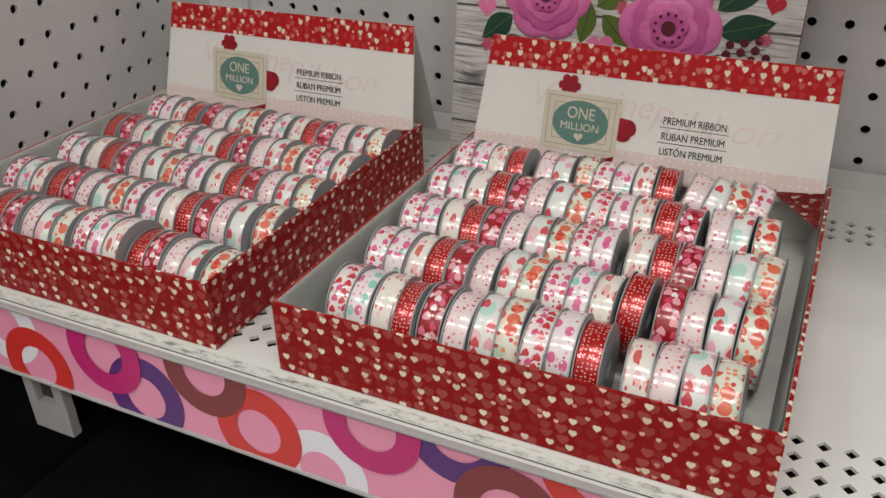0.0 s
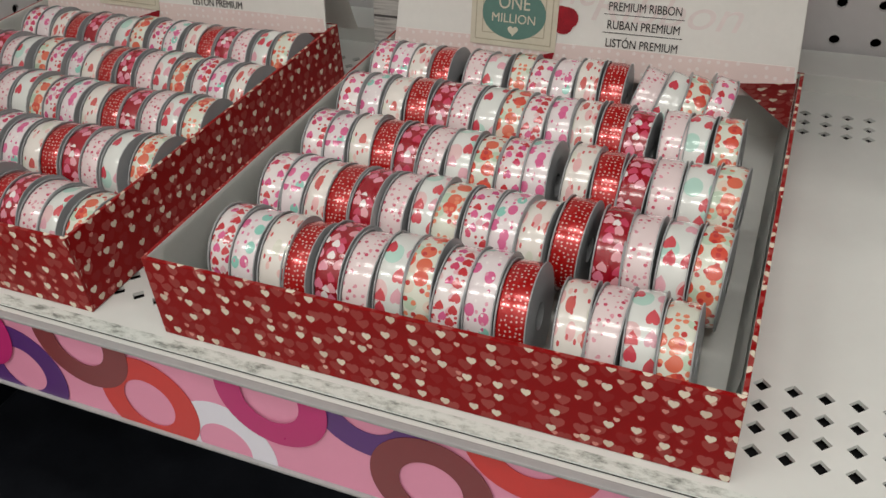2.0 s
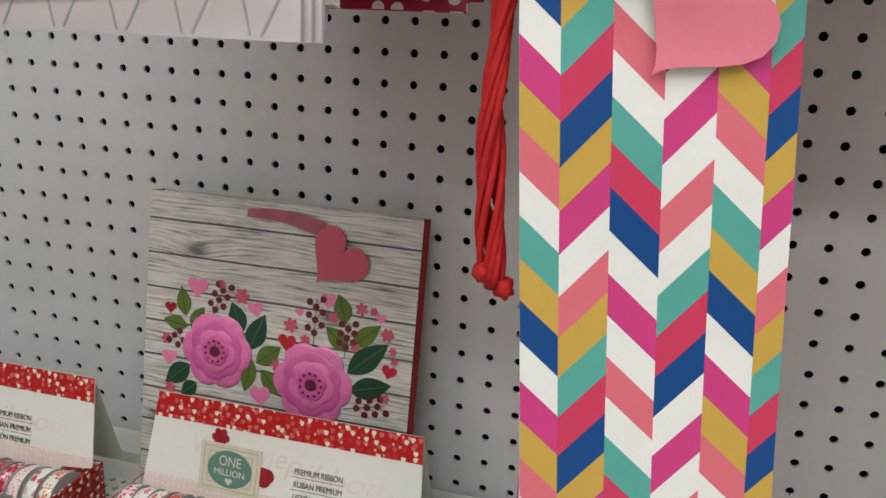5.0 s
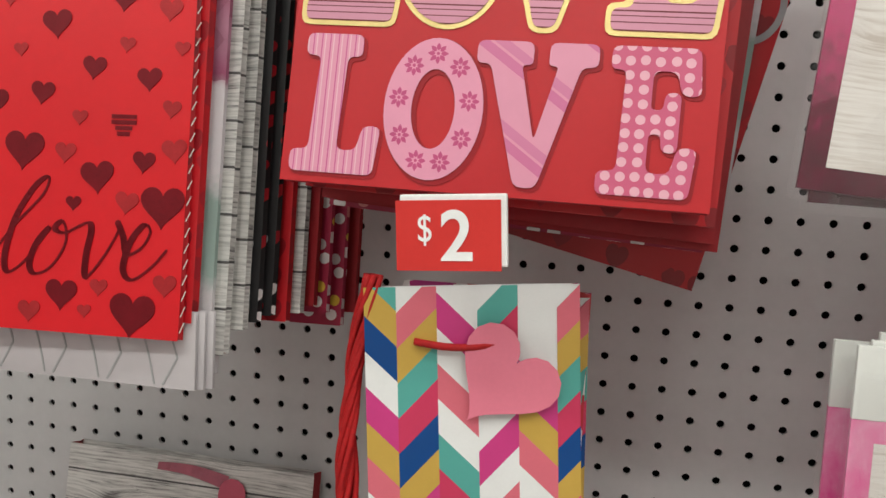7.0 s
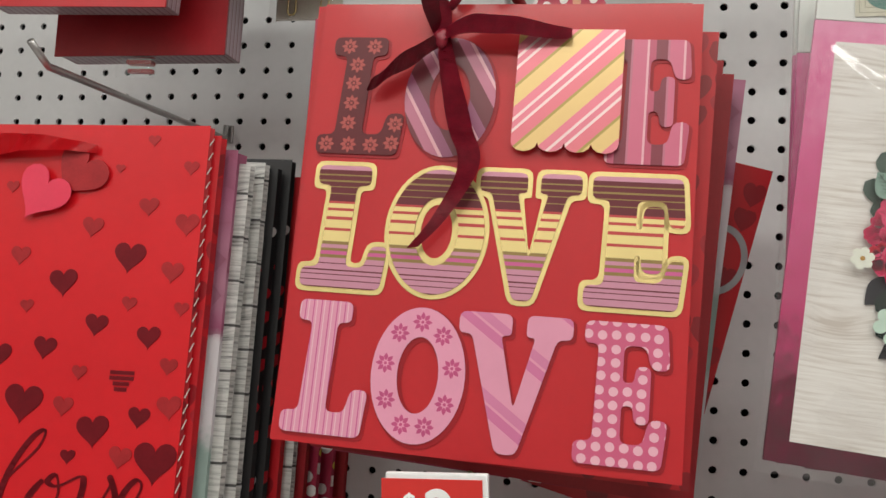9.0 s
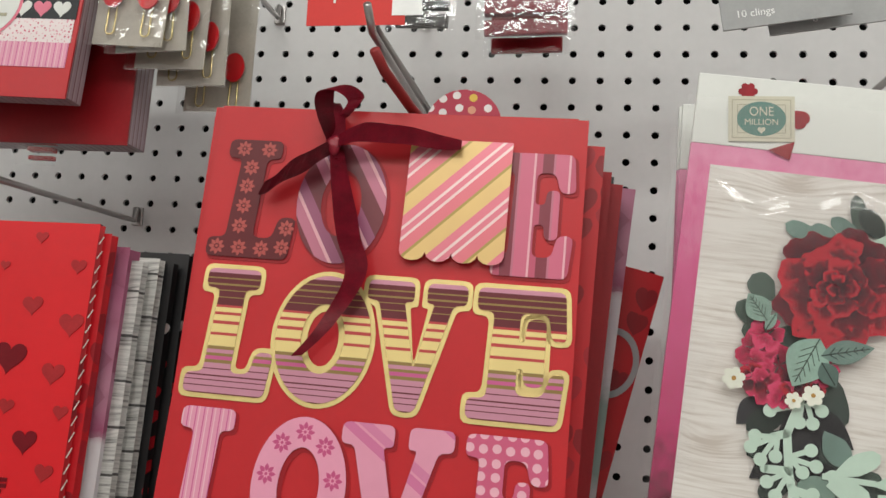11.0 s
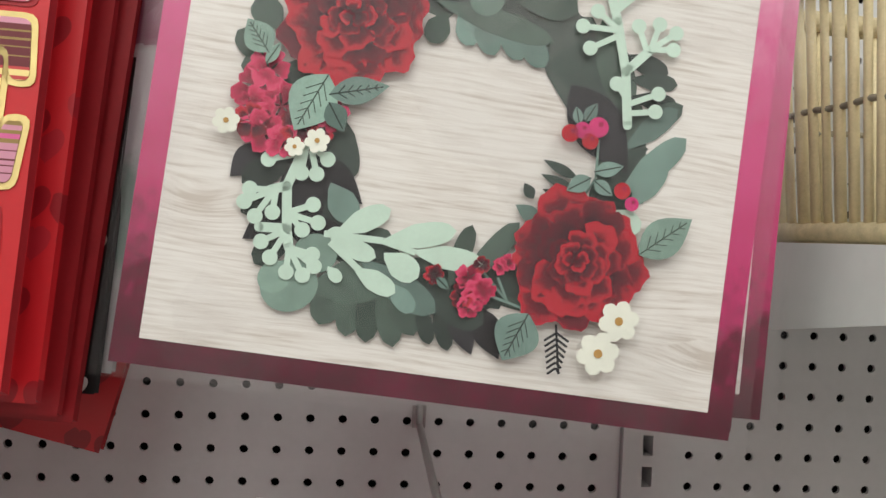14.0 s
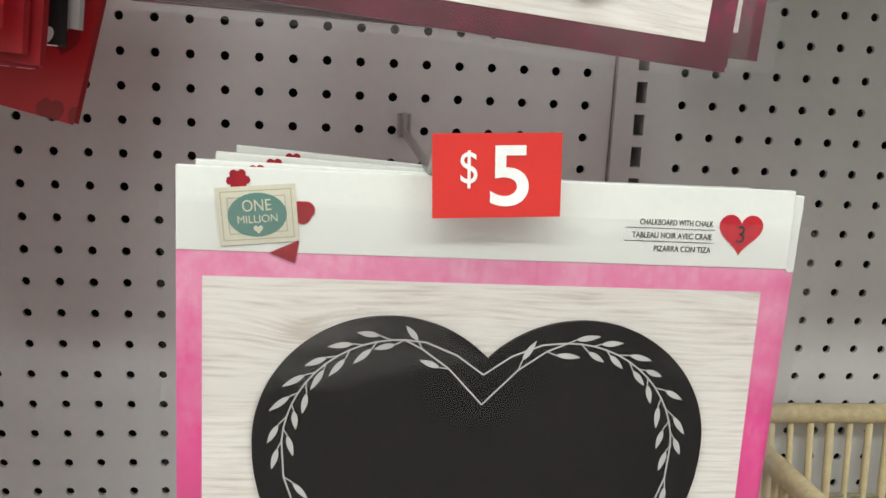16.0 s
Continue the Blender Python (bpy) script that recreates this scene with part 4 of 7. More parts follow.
def fill_box(x0, seed, gaps, rows):
    rng = random.Random(seed)
    rows_y = (-0.346, -0.299, -0.2515, -0.204, -0.157)
    starts = (0.0225, 0.0185, 0.0155, 0.012, 0.008)
    for r, (y, kinds) in enumerate(zip(rows_y, rows)):
        x = x0 + (starts[r] if seed == 2 else 0.0225) + SPOOL_W / 2
        for i, k in enumerate(kinds):
            x += gaps.get((r, i), 0.0)
            tilt = 18 if (r == 4 and i >= 11 and seed == 2) else 0
            drop = 0.005 if (r == 0 and i >= 11) else 0.0
            spool(x + rng.uniform(-0.0003, 0.0003), y + rng.uniform(-0.002, 0.002), SHELF + 0.0022 + SPOOL_R + (0.006 if seed == 2 else 0.003) - drop + rng.uniform(0, 0.002), k, rng, tilt)
            x += (0.01335 if not tilt else 0.0125) if seed == 2 else 0.01415


fill_box(0.2655, 2, {(0, 4): 0.0015, (0, 11): 0.009, (1, 12): 0.0045, (1, 14): 0.001, (2, 4): 0.0015, (2, 10): 0.0055, (2, 14): 0.001, (3, 4): 0.002, (3, 13): 0.003, (4, 4): 0.0075, (4, 11): 0.003}, NEAR_ROWS)
fill_box(-0.0325, 3, {(0, 7): 0.001, (1, 5): 0.001, (0, 14): 0.001}, FAR_ROWS)


# ---- gift bags ----
def bag_body(ob, w, h, d, front, side=None, name="body", bulge=0.004):
    """A flattened paper bag: front and back sheets, folded gussets, open top. Local x from 0 to w, z from 0 to h, the front at y = 0."""
    bm = bmesh.new()
    nx, nz = 8, 8
    grid = []
    for k in range(nz + 1):
        row = []
        for i in range(nx + 1):
            u, v = i / nx, k / nz
            out = bulge * math.sin(math.pi * u) * math.sin(math.pi * min(1, v * 0.9 + 0.05))
            row.append(bm.verts.new((u * w, -out * 0.0, v * h)))
        grid.append(row)
    for k in range(nz):
        for i in range(nx):
            bm.faces.new((grid[k][i], grid[k][i + 1], grid[k + 1][i + 1], grid[k + 1][i]))
    b = [bm.verts.new(c) for c in ((0, d, 0), (w, d, 0), (w, d, h), (0, d, h))]
    bm.faces.new(b[::-1])
    sheet = part(name, bm, front, ob)
    bm = bmesh.new()
    q = {k: bm.verts.new(c) for k, c in dict(fl=(0.0003, 0.0003, 0), fr=(w - 0.0003, 0.0003, 0), tl=(0.0003, 0.0003, h), tr=(w - 0.0003, 0.0003, h), bl=(0.0003, d - 0.0003, 0), br=(w - 0.0003, d - 0.0003, 0), ul=(0.0003, d - 0.0003, h), ur=(w - 0.0003, d - 0.0003, h),
         ml=(0.004, d / 2, 0.003), nl=(0.004, d / 2, h), mr=(w - 0.004, d / 2, 0.003), nr=(w - 0.004, d / 2, h)).items()}
    for f in (("fl", "tl", "nl", "ml"), ("ml", "nl", "ul", "bl"), ("fr", "mr", "nr", "tr"), ("mr", "br", "ur", "nr"), ("fl", "ml", "bl", "br", "mr", "fr")):
        bm.faces.new([q[k] for k in f])
    part("gusset", bm, side or front, ob)
    return sheet


def plain_bag(x, y, z, w, h, d, front, side, label, tilt=0.0, lean=0.0, group="hanging gift bags", yaw=0.0):
    ob = thing("gift_bag", hang(x, y, z, tilt, lean, yaw), label, "gift bag", group)
    bag_body(ob, w, h, d, front, side)
    return ob


def decal(parent, name, pts, w, material, label="", t=0.0003):
    bm = bmesh.new()
    shape(bm, pts, w, t)
    return part(name, bm, material, parent, label)


# the bag with roses on printed boards, leaning on the panel
def floral_bag():
    w, h, d = 0.256, 0.272, 0.02
    ob = thing("floral_gift_bag", hang(0.2225, -0.072, SHELF + 0.0015, 8.0, 0.6), "gift bag printed with grey boards and pink roses", "gift bag")
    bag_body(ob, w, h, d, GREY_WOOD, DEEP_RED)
    rng = random.Random(11)
    for cx, cy, r in ((0.0743, 0.1359, 0.0345), (0.168, 0.1208, 0.037)):
        flower = new("rose")
        flower.parent = ob
        flower.matrix_basis = Matrix.Translation((cx, -0.0006, cy))
        for i, (k, dep) in enumerate(((1.0, 0.14), (0.8, 0.16), (0.6, 0.2), (0.4, 0.2))):
            bm = bmesh.new()
            rim = petals(0, 0, r * k, 6 - i // 2, dep, 0.5 * i, 48)
            rise = 0.0035
            ring0 = [bm.verts.new((u, -0.0004 - 0.0007 * i, v)) for u, v in rim]
            ring1 = [bm.verts.new((u * 0.93, -0.0012 - 0.0007 * i - rise * 0.35, v * 0.93)) for u, v in rim]
            ring2 = [bm.verts.new((u * 0.6, -0.0007 - 0.0007 * i, v * 0.6)) for u, v in rim]
            mid = bm.verts.new((0, -0.0004 - 0.0007 * i, 0))
            n = len(rim)
            for a, b in ((ring0, ring1), (ring1, ring2)):
                for q in range(n):
                    bm.faces.new((a[q], a[(q + 1) % n], b[(q + 1) % n], b[q]))
            for q in range(n):
                bm.faces.new((ring2[q], ring2[(q + 1) % n], mid))
            part("petal_ring", bm, PETAL_PINK if i % 2 == 0 else PETAL_PINK2, flower, smooth=True)
        bm = bmesh.new()
        shape(bm, circle(0, 0, r * 0.14, 18), 0.0038, 0.0006)
        part("rose_eye", bm, BERRY, flower)
        for q in range(11):
            a = 2 * math.pi * q / 11
            bm = bmesh.new()
            shape(bm, circle(r * 0.27 * math.cos(a), r * 0.27 * math.sin(a), r * 0.035, 8), 0.0040, 0.0003)
            part("stamen", bm, BERRY, flower)
    leaves = ((0.0416, 0.1627, 0.0271, 0.0147, 103, 1), (0.048, 0.1516, 0.0244, 0.0147, 62, 1), (0.0435, 0.1533, 0.0250, 0.0139, 171, 1), (0.0987, 0.1554, 0.0287, 0.0176, 115, 0), (0.1053, 0.1412, 0.0364, 0.0195, 67, 0), (0.1135, 0.1305, 0.0288, 0.0178, 38, 1), (0.1087, 0.1329, 0.0307, 0.0152, -100, 1), (0.1184, 0.1255, 0.0310, 0.0160, -45, 1), (0.0476, 0.119, 0.0317, 0.0189, -140, 0), (0.0553, 0.1032, 0.0201, 0.0143, -140, 0), (0.1951, 0.178, 0.0256, 0.0168, 109, 1), (0.1988, 0.1551, 0.0283, 0.0163, 141, 1), (0.2015, 0.1595, 0.0328, 0.0154, 40, 1), (0.1991, 0.1354, 0.0465, 0.0207, 41, 0), (0.2022, 0.1203, 0.0386, 0.0192, 16, 0))
    for u, v, le, wi, turn, kind in leaves:
        decal(ob, "printed_leaf", leaf(u, v, le, wi, math.radians(turn)), 0.0003, (LEAF_DARK, LEAF_OLIVE)[kind])
        bm = bmesh.new()
        strip_line(bm, [(u, v), (u + le * 0.9 * math.cos(math.radians(turn)), v + le * 0.9 * math.sin(math.radians(turn)))], 0.0006, 0.0006, 0.0001)
        part("leaf_vein", bm, (LEAF_OLIVE, LEAF_DARK)[kind], ob)
    for a, b, c, d in ((0.0665, 0.1624, 0.0798, 0.1962), (0.1662, 0.1531, 0.1671, 0.1957), (0.0452, 0.138, 0.0277, 0.1448), (0.1987, 0.104, 0.235, 0.1126), (0.1954, 0.1485, 0.1978, 0.1791)):
        n = 4 if math.hypot(c - a, d - b) > 0.03 else 2
        bm = bmesh.new()
        strip_line(bm, [(a, b), (c, d)], 0.0007, 0.0003, 0.0001)
        part("stem", bm, LEAF_DARK, ob)
        nu, nv = -(d - b), c - a
        k = math.hypot(nu, nv)
        for q in range(2 * n + 1):
            f, side = 0.3 + 0.7 * q / (2 * n), (0, 1, -1)[q % 3] * 0.0062
            cu, cv = a + f * (c - a) + side * nu / k, b + f * (d - b) + side * nv / k
            bm = bmesh.new()
            strip_line(bm, [(cu, cv), (a + (f - 0.15) * (c - a), b + (f - 0.15) * (d - b))], 0.0005, 0.00032, 0.0001)
            shape(bm, circle(cu, cv, 0.003, 12), 0.0005, 0.0003)
            part("berry", bm, BERRY, ob)
    for u, v, r, tone in ((0.0523, 0.1894, 0.0103, 0), (0.0258, 0.1679, 0.0060, 1), (0.1105, 0.1778, 0.0077, 0), (0.1415, 0.153, 0.0085, 2), (0.0261, 0.122, 0.0077, 0), (0.1775, 0.1948, 0.0072, 0), (0.2362, 0.1417, 0.0068, 2), (0.226, 0.1861, 0.0046, 0), (0.1517, 0.1813, 0.0041, 0), (0.1191, 0.1013, 0.0100, 0)):
        decal(ob, "printed_heart", heart(u, v, r, rng.uniform(-0.3, 0.3)), 0.0004, (HOT_PINK, ROSE_RED, ROSE_BRIGHT)[tone])
    for u, v, r in ((0.0963, 0.1879, 0.0073), (0.0752, 0.1958, 0.0044), (0.0229, 0.1397, 0.0057), (0.1444, 0.1691, 0.0071), (0.2083, 0.192, 0.0059), (0.2191, 0.1912, 0.0039), (0.2326, 0.1732, 0.0062), (0.1832, 0.1815, 0.0052), (0.1584, 0.1583, 0.0050), (0.2044, 0.1591, 0.0048), (0.1324, 0.1318, 0.0053), (0.2384, 0.1601, 0.0039), (0.2404, 0.1516, 0.0039), (0.2342, 0.1188, 0.0045), (0.0286, 0.0946, 0.0059)):
        decal(ob, "printed_blossom", petals(u, v, r, 6, 0.6, rng.random(), 36), 0.0005, ROSE_TAG)
    decal(ob, "heart_tag", heart(0.182, 0.2296, 0.0275, math.radians(-38)), 0.003, ROSE_TAG, "rose-pink card heart tag", 0.0006)
    bm = bmesh.new()
    pts = []
    for i in range(11):
        s = i / 10
        pts.append((0.098 + 0.074 * s, -0.0022 - 0.002 * math.sin(math.pi * s), 0.262 - 0.008 * s + 0.004 * math.sin(math.pi * s), (0.0004, 0, 0.0035 + 0.0035 * s)))
    ribbon_band(bm, pts, (0, 0, 0.004))
    part("ribbon_handle", bm, SATIN_PINK, ob, "pink satin ribbon", smooth=True)


floral_bag()

# the tall chevron bag and the stack behind it
COLS = ((0.0200, -1, ("white", "magenta", "gold", "salmon", "white", "teal", "gold", "blue"), 0.332),
        (0.0252, 1, ("crimson", "blue", "gold", "magenta", "white", "salmon", "gold", "teal"), 0.2885),
        (0.0253, -1, ("white", "teal", "crimson", "blue", "white", "magenta", "white", "salmon"), 0.3012),
        (0.0253, 1, ("white", "magenta", "white", "salmon", "white", "teal", "crimson", "blue"), 0.2892),
        (0.0245, -1, ("white", "teal", "gold", "blue", "white", "magenta", "gold", "salmon"), 0.2579),
        (0.0144, 1, ("blue", "gold", "magenta", "white", "salmon", "gold", "teal", "crimson"), 0.2677))
STEP = 0.0224


def clip(poly, lo, hi):
    for bound, keep in ((lo, 1), (hi, -1)):
        out = []
        for p, q in zip(poly, poly[1:] + poly[:1]):
            a, b = keep * (p[1] - bound), keep * (q[1] - bound)
            if a >= 0:
                out.append(p)
            if a * b < 0:
                s = a / (a - b)
                out.append((p[0] + s * (q[0] - p[0]), bound))
        poly = out
    return poly


def chevron_bag(x, y, z, tilt, lean, yaw, full=True):
    w, h = 0.1347, 0.372
    ob = thing("bottle_gift_bag", hang(x, y, z, tilt, lean, yaw), "tall bottle gift bag printed with bright chevrons, red cord handle", "gift bag", "chevron bottle bags")
    bag_body(ob, w, h, 0.005, CHEV["white"], CHEV["magenta"])
    names = list(CHEV)
    u = 0.0
    for cw, up, seq, start in COLS:
        bm = bmesh.new()
        for k in range(-4, 20):
            top = start - k * STEP
            rise = cw * up
            poly = clip([(u, top - STEP), (u + cw, top - STEP + rise), (u + cw, top + rise), (u, top)], 0.0, h)
            if len(poly) > 2:
                f = bm.faces.new([bm.verts.new((a, -0.0006, b)) for a, b in poly])
                f.material_index = names.index(seq[k % 8])
        strip = part("chevron_column", bm, [CHEV[n] for n in names], ob)
        u += cw
    if full:
        bm = bmesh.new()
        tube(bm, [(0.031 + 0.062 * s / 10, -0.002 - 0.003 * math.sin(math.pi * s / 10), 0.338 - 0.004 * math.sin(math.pi * s / 10)) for s in range(11)], 0.0024, 8)
        part("cord_handle", bm, CORD_RED, ob, "red cord handle", smooth=True)
        decal(ob, "heart_tag", heart(0.084, 0.312, 0.034, math.radians(-42)), 0.0055, PINK_TAG, "pink card heart tag", 0.0006)
    return ob


chevron_bag(0.6172, -0.2585, 1.0908, 2.1, -3.4, 13.3)
for i in range(3):
    chevron_bag(0.6165 - 0.0035 * i, -0.25 + 0.009 * i, 1.088 - 0.003 * i, 2.0, (-3.4, -3.0, -1.4)[i], 13.3, False)
for i in range(4):
    plain_bag(0.6025 - 0.001 * i, -0.212 + 0.014 * i, 1.04 - 0.004 * i, 0.127, 0.42, 0.008, BIG_HEARTS, BIG_HEARTS, "tall white bottle gift bag with red and magenta hearts", 3, -0.5 * i, "heart bottle bags")


def cord_bundle(x, y, z0, z1, seed):
    rng = random.Random(seed)
    ob = thing("cord_tassel", pose(x, y, z0), "bundle of hanging red cord handles", "cord", "cord handles")
    for q in range(9):
        bm = bmesh.new()
        a, b = rng.uniform(-0.007, 0.007), rng.uniform(-0.006, 0.006)
        pts = []
        for s in range(31):
            t = s / 30
            ph = 2 * math.pi * q / 9 + 9 * t
            pts.append((0.25 * a + 0.008 * t - 0.009 * math.sin(math.pi * t) + (0.0056 - 0.002 * t) * math.cos(ph), (0.0048 - 0.002 * t) * math.sin(ph) + 0.2 * b, (z1 - z0) * t))
        tube(bm, pts, 0.0021, 6)
        part("cord", bm, CORD_RED, ob, smooth=True)
    for q in range(3):
        bm = bmesh.new()
        bmesh.ops.create_uvsphere(bm, u_segments=10, v_segments=8, radius=0.0072)
        for v in bm.verts:
            v.co = v.co * (0.8 + 0.35 * noise.noise(v.co * 300 + Vector((q, 0, 0)))) + Vector(((q - 1) * 0.006, 0, 0.006 - 0.004 * q))
        part("knot", bm, CORD_RED, ob, smooth=True)


cord_bundle(0.589, -0.246, 1.27, 1.47, 3)


def price_card(x, y, z, w, h, text, lean=0.0, tilt=0.0, yaw=0.0, thick=True):
    ob = thing("price_card", hang(x, y, z, tilt, lean, yaw), "red price card with white dollar figure on a hook", "price card", "price cards")
    bm = bmesh.new()
    box(bm, 0, w, 0.0, 0.0006, 0, h)
    part("card", bm, SIGN_RED, ob)
    if thick:
        bm = bmesh.new()
        box(bm, 0.002, w + 0.003, 0.0008, 0.005, 0.002, h + 0.003, 0.001)
        part("holder", bm, SIGN_WHITE, ob, "white plastic holder")
    letters("figure", text[1:], h * 1.0, SIGN_WHITE, ob, w * 0.42, h * 0.16, 0.0003, w * 0.3, bold=0.0006)
    letters("dollar_sign", "$", h * 0.55, SIGN_WHITE, ob, w * 0.2, h * 0.42, 0.0003, w * 0.13)
    return ob


price_card(0.6347, -0.325, 1.4845, 0.0553, 0.0365, "$2", -3.5)
price_card(0.999, -0.272, 1.4325, 0.0615, 0.04, "$5", -2.5, thick=False)
price_card(0.614, -0.25, 1.8655, 0.0665, 0.043, "$1", -0.5, thick=False)


def peg_hook(x, z, length, drop=0.0, y0=0.0, tip=True, lean=0.0):
    ob = thing("peg_hook", pose(x, y0, z), "grey wire display hook fixed in the panel", "hook", "peg hooks")
    bm = bmesh.new()
    pts = [(0, 0.0, 0.012), (0, -0.006, 0.012), (0, -0.008, 0.0), (0, -0.02, 0.0)] + [(lean * s, -0.02 - (length - 0.02) * s, -drop * s) for s in (0.33, 0.66, 0.93)]
    pts += [(lean, -length, -drop + 0.012)]
    tube(bm, pts, 0.0027, 8)
    part("wire", bm, CHROME, ob, smooth=True)
    bm = bmesh.new()
    box(bm, -0.0055, 0.0055, -0.003, 0.0, -0.004, 0.014, 0.001)
    part("plate", bm, CHROME, ob)


for hx, hz, hl in ((0.66, 1.86, 0.27), (0.37, 1.765, 0.29), (0.66, 1.5, 0.32), (1.0, 1.4525, 0.27), (0.99, 1.845, 0.29), (0.4, 1.93, 0.24), (0.5, 1.97, 0.2), (0.647, 1.965, 0.26), (0.75, 2.0, 0.18)):
    peg_hook(hx, hz, hl)


def hook_pair():
    ob = thing("price_hook", pose(0, 0, 0), "two-armed grey hook with a red plastic tip above the stack", "hook")
    bm = bmesh.new()
    tube(bm, [(0.655, 0.0, 1.878), (0.652, -0.05, 1.882), (0.63, -0.1, 1.912), (0.622, -0.13, 1.925)], 0.0035, 8)
    part("upper_arm", bm, CHROME, ob, smooth=True)
    bm = bmesh.new()
    tube(bm, [(0.695, -0.2, 1.806), (0.685, -0.23, 1.815), (0.672, -0.262, 1.831), (0.668, -0.275, 1.84)], 0.0035, 8)
    part("red_tip", bm, RED_VINYL, ob, smooth=True)
    bm = bmesh.new()
    box(bm, 0.685, 0.735, -0.205, -0.19, 1.795, 1.806, 0.002)
    part("clear_clip", bm, FILM_SOFT, ob)


hook_pair()


# the red bag with hearts and script, and the bags behind it
def love_script_bag():
    w, h = 0.2, 0.3056
    ob = thing("heart_gift_bag", hang(0.2842, -0.2923, 1.4241, 6.1, -0.13, 2.9), "bright red gift bag with dark red hearts and script", "gift bag")
    bag_body(ob, w, h, 0.007, BRIGHT_RED, RED_HEART_PRINT)
    rng = random.Random(8)
    dark_spots = ((0.1521, 0.2137, 0.0114), (0.1063, 0.1953, 0.0103), (0.1337, 0.1679, 0.0083), (0.1716, 0.1613, 0.0083), (0.0987, 0.1512, 0.0084), (0.0879, 0.1141, 0.014), (0.1399, 0.099, 0.0115), (0.1709, 0.1095, 0.0077),
                  (0.1245, 0.0819, 0.0053), (0.185, 0.0817, 0.0148), (0.0652, 0.1444, 0.0097), (0.1195, 0.0237, 0.011), (0.1684, 0.0136, 0.0155))
    faded_spots = ((0.162, 0.2486, 0.0071), (0.1228, 0.2337, 0.0078), (0.1833, 0.2048, 0.0079), (0.1554, 0.1828, 0.0054), (0.1925, 0.1807, 0.0052), (0.0721, 0.2127, 0.0073), (0.0817, 0.1786, 0.005), (0.1256, 0.1363, 0.0054),
                   (0.1876, 0.143, 0.0063), (0.1169, 0.1137, 0.0073), (0.191, 0.117, 0.0085), (0.1608, 0.0836, 0.008), (0.1905, 0.237, 0.0085), (0.1894, 0.2758, 0.0055), (0.1607, 0.2946, 0.0044), (0.1381, 0.2747, 0.0034),
                   (0.0594, 0.2605, 0.0048), (0.145, 0.0298, 0.0061), (0.1895, 0.0333, 0.0079), (0.136, 0.0144, 0.0047), (0.0976, 0.0119, 0.0078), (0.03, 0.19, 0.008), (0.02, 0.13, 0.01), (0.035, 0.06, 0.008))
    for spots, mat in ((dark_spots, DARK_HEART), (faded_spots, MID_HEART)):
        for u, v, r in spots:
            decal(ob, "printed_heart", heart(u, v, r, rng.uniform(-0.1, 0.1)), 0.0003, mat)
    word = [(0, 0.35), (0.35, 0.9), (0.8, 1.45), (0.82, 1.78), (0.55, 1.6), (0.3, 1.0), (0.3, 0.3), (0.5, 0.0), (0.85, 0.25), (1.2, 0.85), (1.0, 0.6), (0.95, 0.2), (1.15, 0.0), (1.5, 0.15), (1.68, 0.6), (1.48, 0.98), (1.32, 0.85), (1.6, 0.78), (2.05, 0.98),
            (2.2, 0.85), (2.25, 0.4), (2.4, 0.0), (2.68, 0.4), (2.85, 0.9), (2.78, 1.0), (3.0, 0.75), (3.2, 0.45), (3.5, 0.6), (3.58, 0.88), (3.4, 1.0), (3.2, 0.7), (3.2, 0.2), (3.48, 0.0), (3.85, 0.25), (4.1, 0.6)]
    path = []
    for i in range(len(word) - 1):
        p = [Vector(word[max(0, min(len(word) - 1, i + k))]) for k in (-1, 0, 1, 2)]
        for s in range(6):
            t = s / 6
            q = 0.5 * (2 * p[1] + (p[2] - p[0]) * t + (2 * p[0] - 5 * p[1] + 4 * p[2] - p[3]) * t * t + (3 * p[1] - p[0] - 3 * p[2] + p[3]) * t ** 3)
            path.append((0.067 + 0.0288 * q.x + 0.009 * q.y, 0.036 + 0.0348 * q.y))
    bm = bmesh.new()
    for i, (a, b) in enumerate(zip(path, path[1:])):
        down = max(0.0, (a[1] - b[1]) / (math.dist(a, b) + 1e-6))
        strip_line(bm, [a, b], 0.0016 + 0.0028 * down, 0.0004 + 0.000001 * i, 0.0002)
        shape(bm, circle(*b, 0.0008 + 0.0014 * down, 8), 0.0004 + 0.000001 * i, 0.0002)
    part("script_writing", bm, DARK_HEART, ob, "dark red script word")
    for q in range(4):
        decal(ob, "striped_heart_band", [(0.1475 + 0.0014 * q * (q > 1), 0.139 - 0.0036 * q), (0.1645 - 0.0014 * q * (q > 1), 0.139 - 0.0036 * q), (0.1645 - 0.0014 * q * (q > 1), 0.1365 - 0.0036 * q), (0.1475 + 0.0014 * q * (q > 1), 0.1365 - 0.0036 * q)], 0.0003, DARK_HEART)
    # satin handle with tags
    bm = bmesh.new()
    ribbon_band(bm, [(0.03 + 0.091 * i / 10, -0.003 - 0.006 * math.sin(math.pi * i / 10), 0.2875 + 0.003 * math.sin(math.pi * i / 10), (0, 0.0012 * math.sin(1.9 * i), 0.0088 - 0.0006 * i)) for i in range(11)], (0, 0, 0.008))
    part("ribbon_handle", bm, BRIGHT_RED, ob, "red satin ribbon", smooth=True)
    decal(ob, "heart_tag", heart(0.1085, 0.2704, 0.0205, math.radians(-38)), 0.002, MID_HEART, "dark red heart tag", 0.0005)
    decal(ob, "heart_tag", heart(0.0835, 0.2546, 0.0205, math.radians(-30)), 0.004, ROSE_CARD, "rosy red heart tag", 0.0005)
    bm = bmesh.new()
    for q in range(30):
        v = 0.005 + 0.0099 * q
        tube(bm, [(w + 0.0004, 0.001, v), (w + 0.0006, 0.006, v + 0.006)], 0.0004, 4)
